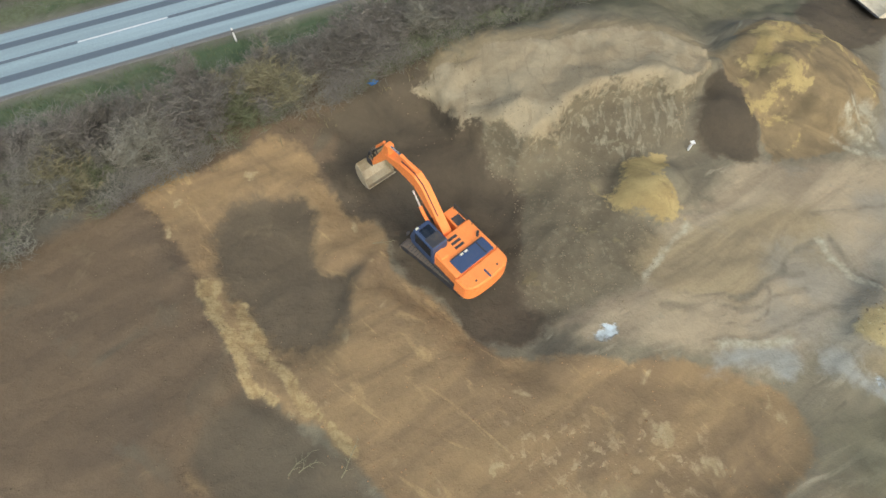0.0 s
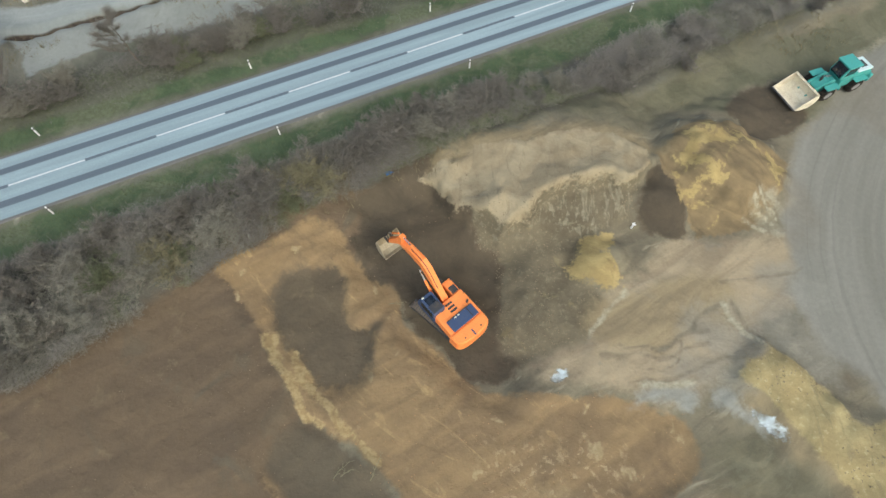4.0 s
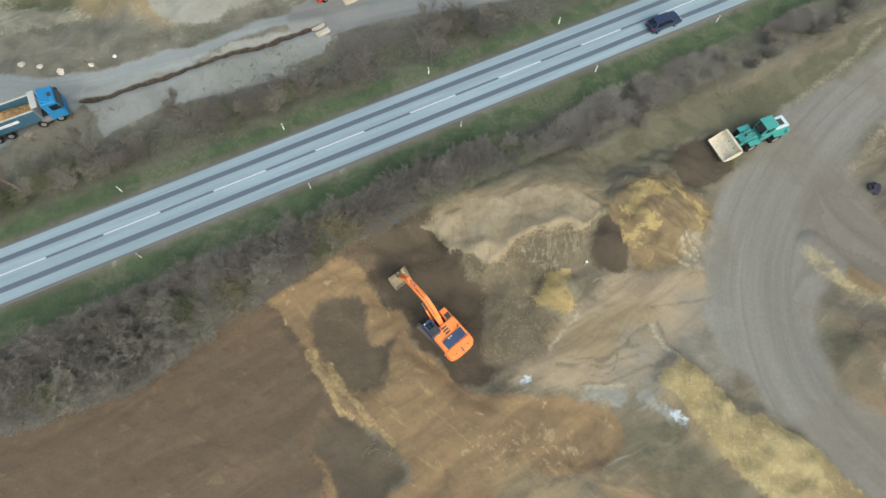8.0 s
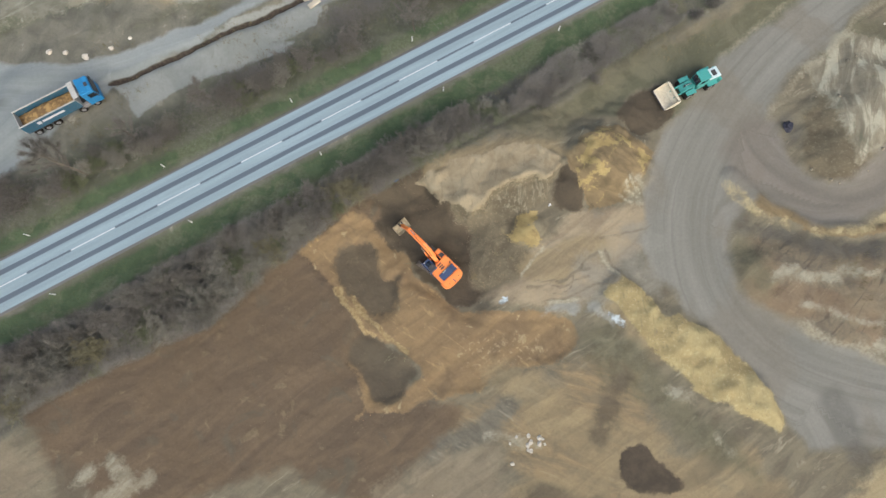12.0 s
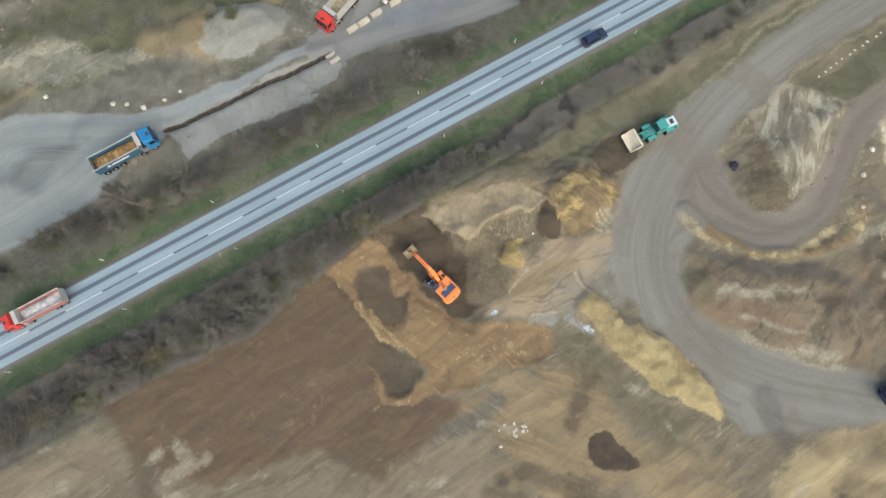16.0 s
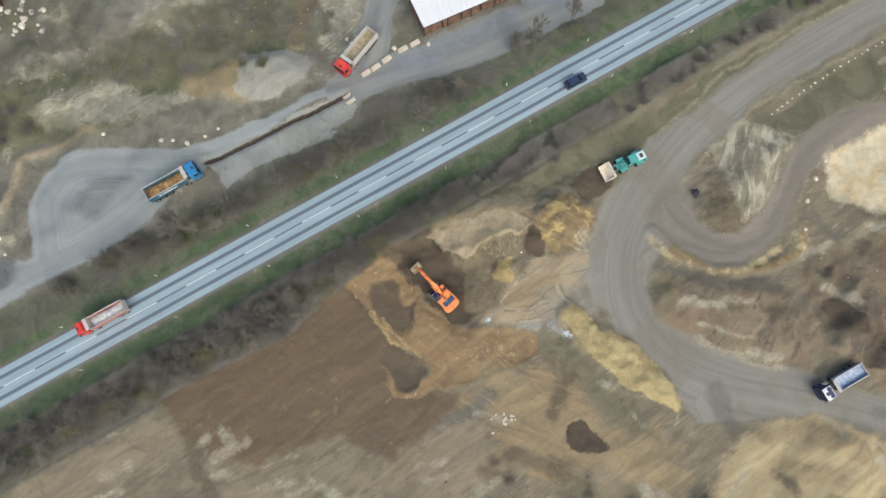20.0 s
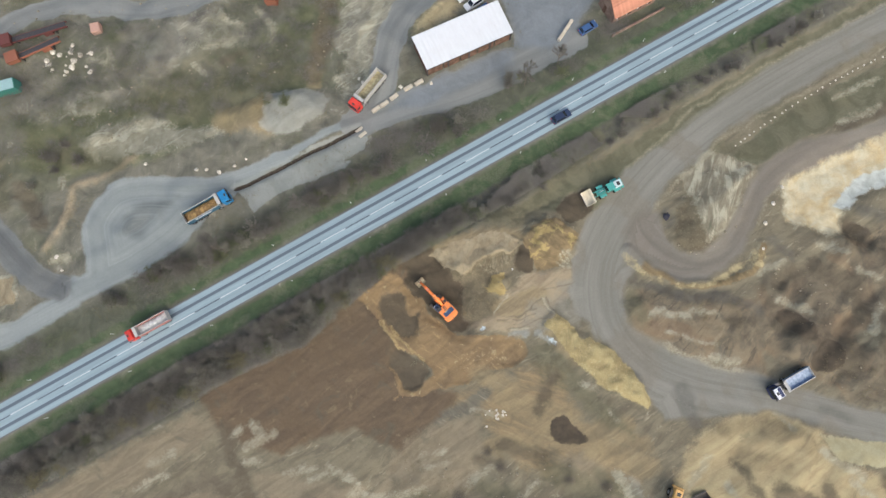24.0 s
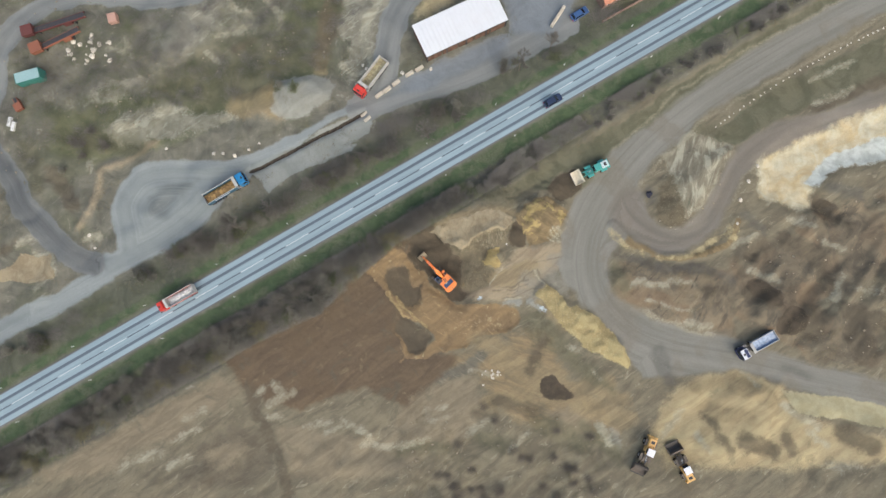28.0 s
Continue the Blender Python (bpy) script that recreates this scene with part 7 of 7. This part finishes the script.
def build_house():
    root = tagged(new("house"), "small rendered house with a terracotta tiled roof", "house")
    L, W, H, R = 11.6, 6.2, 2.9, 2.2
    wall = part("wall", profile([(-W / 2 + 0.3, 0), (W / 2 - 0.3, 0), (W / 2 - 0.3, H), (0, H + R - 0.2), (-W / 2 + 0.3, H)], L - 0.5), BRICK_WALL, root, at=pose(0, 0, 0, 0, 0, 90))
    tiles = tile_material()
    for side in (-1, 1):
        slope = math.atan2(R, W / 2)
        far = math.hypot(R, W / 2) + 0.25
        roof = part("roof", built(((L, far, 0.12), (0, 0, 0))), tiles, root, "terracotta tiled roof slope",
                    at=Matrix.Translation((0, side * (W / 4 + 0.05), H + R / 2 - 0.02)) @ Matrix.Rotation(-side * slope, 4, "X"))
        course = built(((L, 0.32, 0.05), (0, 0, 0), Matrix.Rotation(-side * 0.08, 4, "X")))
        first = part("tile_course", course, tiles, roof, at=pose(0, side * (far / 2 - 0.15), 0.085))
        for k in range(1, int(far / 0.33)):
            o = first.copy()
            scene.collection.objects.link(o)
            o.matrix_basis = pose(0, side * (far / 2 - 0.15 - 0.33 * k), 0.085 + 0.004 * (k % 2))
    part("ridge", rods(((-L / 2, 0, H + R + 0.1), (L / 2, 0, H + R + 0.1), 0.13, 8)), tiles, root)
    for x in (-4, -1.5, 1.2, 3.8):
        w = part("window", built(((1.0, 0.08, 1.1), (x, -W / 2 + 0.28, 1.6), None, 0.02)), WHITE, root)
        part("pane", built(((0.84, 0.04, 0.94), (x, -W / 2 + 0.22, 1.6), None, 0.01)), GLASS, w)
    part("door", built(((0.08, 0.95, 2.05), (-L / 2 + 0.2, 0.6, 1.03), None, 0.02)), BROWN_WALL, root)
    part("chimney", built(((0.55, 0.55, 1.3), (2.4, 0.5, H + R - 0.1), None, 0.03)), BRICK_WALL, root)
    return root


stand(build_house(), 54.2, 70.2, 18)
yard_wall = part("yard_wall", built(((5.6, 0.7, 0.9), (0, 0, 0.4), None, 0.06), ((5.6, 0.5, 0.1), (0, 0, 0.88), None, 0.03)), CONCRETE)
tagged(stand(yard_wall, 39.4, 66.0, 47), "pale concrete wall stub in the yard", "wall")
bank_wall = part("retaining_wall", built(((13.5, 0.35, 0.8), (0, 0, 0.3), None, 0.03)), BRICK_WALL)
tagged(stand(bank_wall, 55.6, 65.0, 19), "low brick retaining wall below the house", "wall")

# ---- blocks, stones, posts and clutter ----
def block_mesh():
    bm = built(((2.0, 0.75, 0.7), (0, 0, 0.33), None, 0.07))
    return part("concrete_barrier", bm, CONCRETE)


first_block = None
for x, y, yaw in ((-4.6, 55.3, 27), (-2.6, 56.2, 27), (-0.3, 57.4, 27), (3.1, 58.9, 22), (5.6, 59.7, 22)):
    m = pose(x, y, ground_at(x, y), 0, 0, yaw)
    first_block = block_mesh() if first_block is None else copy_thing(first_block, m)
    first_block.matrix_basis = m
    tagged(first_block, "pale concrete barrier block in a row on the yard", "barrier", "row of barrier blocks")
for x, y, yaw in ((-8.9, 51.7, 30), (-8.3, 50.3, 30)):
    slab = part("concrete_slab", built(((1.8, 0.7, 0.3), (0, 0, 0.13), None, 0.05)), CONCRETE)
    tagged(stand(slab, x, y, yaw), "pale concrete slab at the trench end", "slab", "slabs at the trench end")


def boulder(rng, r):
    bm = bmesh.new()
    bmesh.ops.create_icosphere(bm, subdivisions=2, radius=r)
    off = rng.uniform(0, 50)
    for v in bm.verts:
        v.co *= 0.8 + 0.5 * noise.noise(v.co / r * 1.1 + Vector((off, 0, 0)))
        v.co.z *= 0.75
    return part("boulder", bm, PALE_ROCK, flat=True)


PALE_ROCK = wall_material("pale_rock", (190, 184, 168), (222, 218, 206))
rocks = random.Random(11)
ROCKS = [(-55, 52), (-44.3, 48.7), (-42.3, 48.4), (-39.8, 47.4), (-36.4, 48.3), (-33.8, 49.4), (-75.6, 35.3), (-74.8, 32.3), (-9.4, 59.1), (-6.5, 62.3), (-7.2, 63.2), (77.5, 23.4), (74.5, 20.3), (71.7, 16.4), (69.7, 11.2), (8.2, 59.2), (1.5, 59.6)]
for x, y in ROCKS:
    b = boulder(rocks, rocks.uniform(0.38, 0.6))
    tagged(stand(b, x, y, rocks.uniform(0, 360)), "pale boulder lying at the track edge", "boulder", "boulders along the tracks")
EDGE = curved([(70, 34.5), (80, 39.2), (92, 44.0), (104, 47.8), (114, 50.5)], 8)
for x, y in EDGE[::1]:
    b = boulder(rocks, rocks.uniform(0.2, 0.3))
    tagged(stand(b, x + rocks.uniform(-.3, .3), y - 0.6, rocks.uniform(0, 360)), "small pale stone in the row edging the haul road", "stone", "stones edging the haul road")
for k in range(12):
    b = boulder(rocks, rocks.uniform(0.15, 0.4))
    tagged(stand(b, 9.4 + rocks.gauss(0, 1.3), -11.6 + rocks.gauss(0, 0.9), rocks.uniform(0, 360)), "pale broken stone in a small rubble patch", "stone", "rubble patch stones")

POST_WHITE = paint("post_white", (226, 228, 224), 0.5, dirt=0.15)
for k in range(-6, 7):
    for d in (-4.15, 4.3):
        at = in_road(6.9 + 18.2 * k, d)
        root = tagged(new("delineator_post"), "white roadside delineator post with a dark band", "post", "delineator posts along the road")
        part("post", built(((0.12, 0.12, 1.0), (0, 0, 0.5), None, 0.03)), POST_WHITE, root)
        part("reflector_band", built(((0.13, 0.13, 0.16), (0, 0, 0.82), None, 0.03)), STEEL_DARK, root)
        stand(root, at.x, at.y, 19.8)

stake = tagged(new("survey_stake"), "small white survey stake on bare ground", "stake")
part("peg", built(((0.12, 0.12, 0.7), (0, 0, 0.3), None, 0.02)), POST_WHITE, stake)
part("cap", built(((0.26, 0.26, 0.06), (0, 0, 0.68), None, 0.02)), POST_WHITE, stake)
stand(stake, 17.7, 16.1, 10)


def crumpled(name, size, material, seed):
    bm = bmesh.new()
    bmesh.ops.create_icosphere(bm, subdivisions=2, radius=0.5)
    for v in bm.verts:
        v.co *= 0.75 + 0.8 * noise.noise(v.co * 3 + Vector((seed, 0, 0)))
        v.co = Vector((v.co.x * size[0], v.co.y * size[1], (v.co.z + 0.3) * size[2]))
    return part(name, bm, material)


def dead_branch(x, y, yaw, long, seed):
    """A bare fallen branch with side twigs, lying on the ground."""
    r = random.Random(seed)
    root = tagged(new("dead_branch"), "thin dead branch lying on bare soil", "branch", "dead branches on the soil")
    main, side = Sticks(), Sticks()
    p, heading = Vector((-long / 2, 0, 0.06)), 0.0
    for k in range(5):
        heading += r.uniform(-0.35, 0.35)
        q = p + Vector((math.cos(heading), math.sin(heading), r.uniform(-0.05, 0.08))) * long / 5
        main.stick(p, q, 0.028 - 0.004 * k, 0.024 - 0.004 * k)
        for _ in range(2):
            turn = heading + r.choice((-1, 1)) * r.uniform(0.5, 1.0)
            side.stick(q, q + Vector((math.cos(turn), math.sin(turn), r.uniform(0.0, 0.4))) * r.uniform(0.15, 0.4), 0.01, 0.005)
        p = q
    for name, sticks in (("stem", main), ("twigs", side)):
        new(name, sticks.mesh(name, BARKS["straw"])).parent = root
    return stand(root, x, y, yaw)


for x, y, yaw, long in ((-5.9, 1.0, 65, 1.4), (-5.2, 0.8, 35, 1.3), (-3.4, 0.7, 58, 1.7), (-1.4, 12.2, 20, 1.2)):
    dead_branch(x, y, yaw, long, int(long * 10 + yaw))

bag = crumpled("plastic_bag", (0.8, 0.6, 0.35), paint("bag_blue", (42, 104, 170), 0.4, dirt=0.1), 4)
tagged(stand(bag, -1.2, 22.6, 0), "crumpled blue plastic bag caught in the thicket edge", "bag")

tarp = crumpled("tarpaulin", (2.0, 1.7, 1.0), paint("tarp_dark", (50, 52, 64), 0.5, dirt=0.2), 9)
tagged(stand(tarp, 51.8, 21.4, 30), "crumpled dark blue tarpaulin heap on the loop verge", "tarpaulin")

# scrap corner in the north-west
RUST_RED, RUST_ORANGE = paint("rust_red", (104, 62, 58), 0.7, dirt=0.4, dirt_rgb=(84, 56, 52)), paint("rust_orange", (142, 90, 70), 0.6, dirt=0.35)
PINK = paint("faded_box", (186, 150, 134), 0.7, dirt=0.25)
GREEN_BOX = paint("container_green", (58, 122, 112), 0.5, dirt=0.3)


def conveyor(label, length, material):
    """A long lattice conveyor lying on its undercarriage."""
    root = tagged(new("conveyor"), label, "conveyor")
    for y in (-0.6, 0.6):
        part("side_beam", built(((length, 0.16, 0.45), (0, y, 1.15), Matrix.Rotation(-0.05, 4, "Y"), 0.02)), material, root)
    part("belt", built(((length * 0.97, 1.05, 0.07), (0, 0, 1.35), Matrix.Rotation(-0.05, 4, "Y"))), STEEL_DARK, root)
    part("hopper", prism(bmesh.new(), [(-length / 2 - 0.4, -1.1), (-length / 2 + 1.9, -1.1), (-length / 2 + 1.9, 1.1), (-length / 2 - 0.4, 1.1)], 0.8, 2.0, 1.15), material, root)
    part("engine_box", built(((2.0, 1.5, 1.3), (length * 0.18, 0, 0.75), None, 0.06)), material, root)
    for x in (-length * 0.3, length * 0.3):
        part("stand_frame", built(((0.2, 1.7, 1.1), (x, 0, 0.55), None, 0.02)), STEEL_DARK, root)
    return root


stand(conveyor("dark red rusty conveyor stored on rough ground", 14.5, RUST_RED), -75.6, 85.4, 6)
stand(conveyor("orange rusty conveyor stored beside scrap", 11.5, RUST_ORANGE), -75.6, 81.4, 14)
stand(conveyor("short orange conveyor piece in the weeds", 4.2, RUST_ORANGE), -87.0, 68.3, 110, size=0.7)


def container(label, colour, top, size):
    root = tagged(new("container"), label, "container")
    body = part("body", built(((size[0], size[1], size[2]), (0, 0, size[2] / 2), None, 0.04)), colour, root)
    part("roof", built(((size[0] * 0.94, size[1] * 0.94, 0.06), (0, 0, size[2] + 0.02), None, 0.02)), top, root)
    for k in range(int(size[0] / 0.5)):
        for y in (-size[1] / 2 - 0.02, size[1] / 2 + 0.02):
            part("rib", built(((0.18, 0.05, size[2] * 0.86), (-size[0] / 2 + 0.35 + 0.5 * k, y, size[2] / 2))), colour, body)
    return root


stand(container("green container with a pale tarpaulin roof", GREEN_BOX, paint("pale_tarp", (150, 182, 182), 0.7), (5.8, 2.5, 2.4)), -83.2, 73.9, 6)
stand(container("small faded pink steel box on the ground", PINK, PINK, (2.0, 2.2, 1.3)), -62.4, 84.3, 5)
stand(container("orange steel container beside the upper track", RUST_ORANGE, RUST_ORANGE, (5.2, 2.6, 2.2)), -23.2, 86.3, 78)
for k in range(22):
    b = boulder(rocks, rocks.uniform(0.3, 0.8))
    tagged(stand(b, -70 + rocks.gauss(0, 3.2), 78.5 + rocks.gauss(0, 1.6), rocks.uniform(0, 360)), "pale broken concrete lump in the scrap corner", "rubble lump", "concrete lumps in the scrap corner")
for x, y in ((-89.6, 64.6), (-89.0, 63.4)):
    slab = part("white_block", built(((2.2, 0.7, 0.6), (0, 0, 0.28), None, 0.05)), POST_WHITE)
    tagged(stand(slab, x, y, 70), "white concrete block beside the lane", "block", "white blocks")
digger_tail = stand(loader("small yellow loader parked behind the house", paint("bright_yellow", (240, 190, 40), 0.4), paint("bright_yellow_roof", (240, 190, 40), 0.4), YELLOW, STEEL_DARK), 51.0, 75.6, 200, size=0.62)
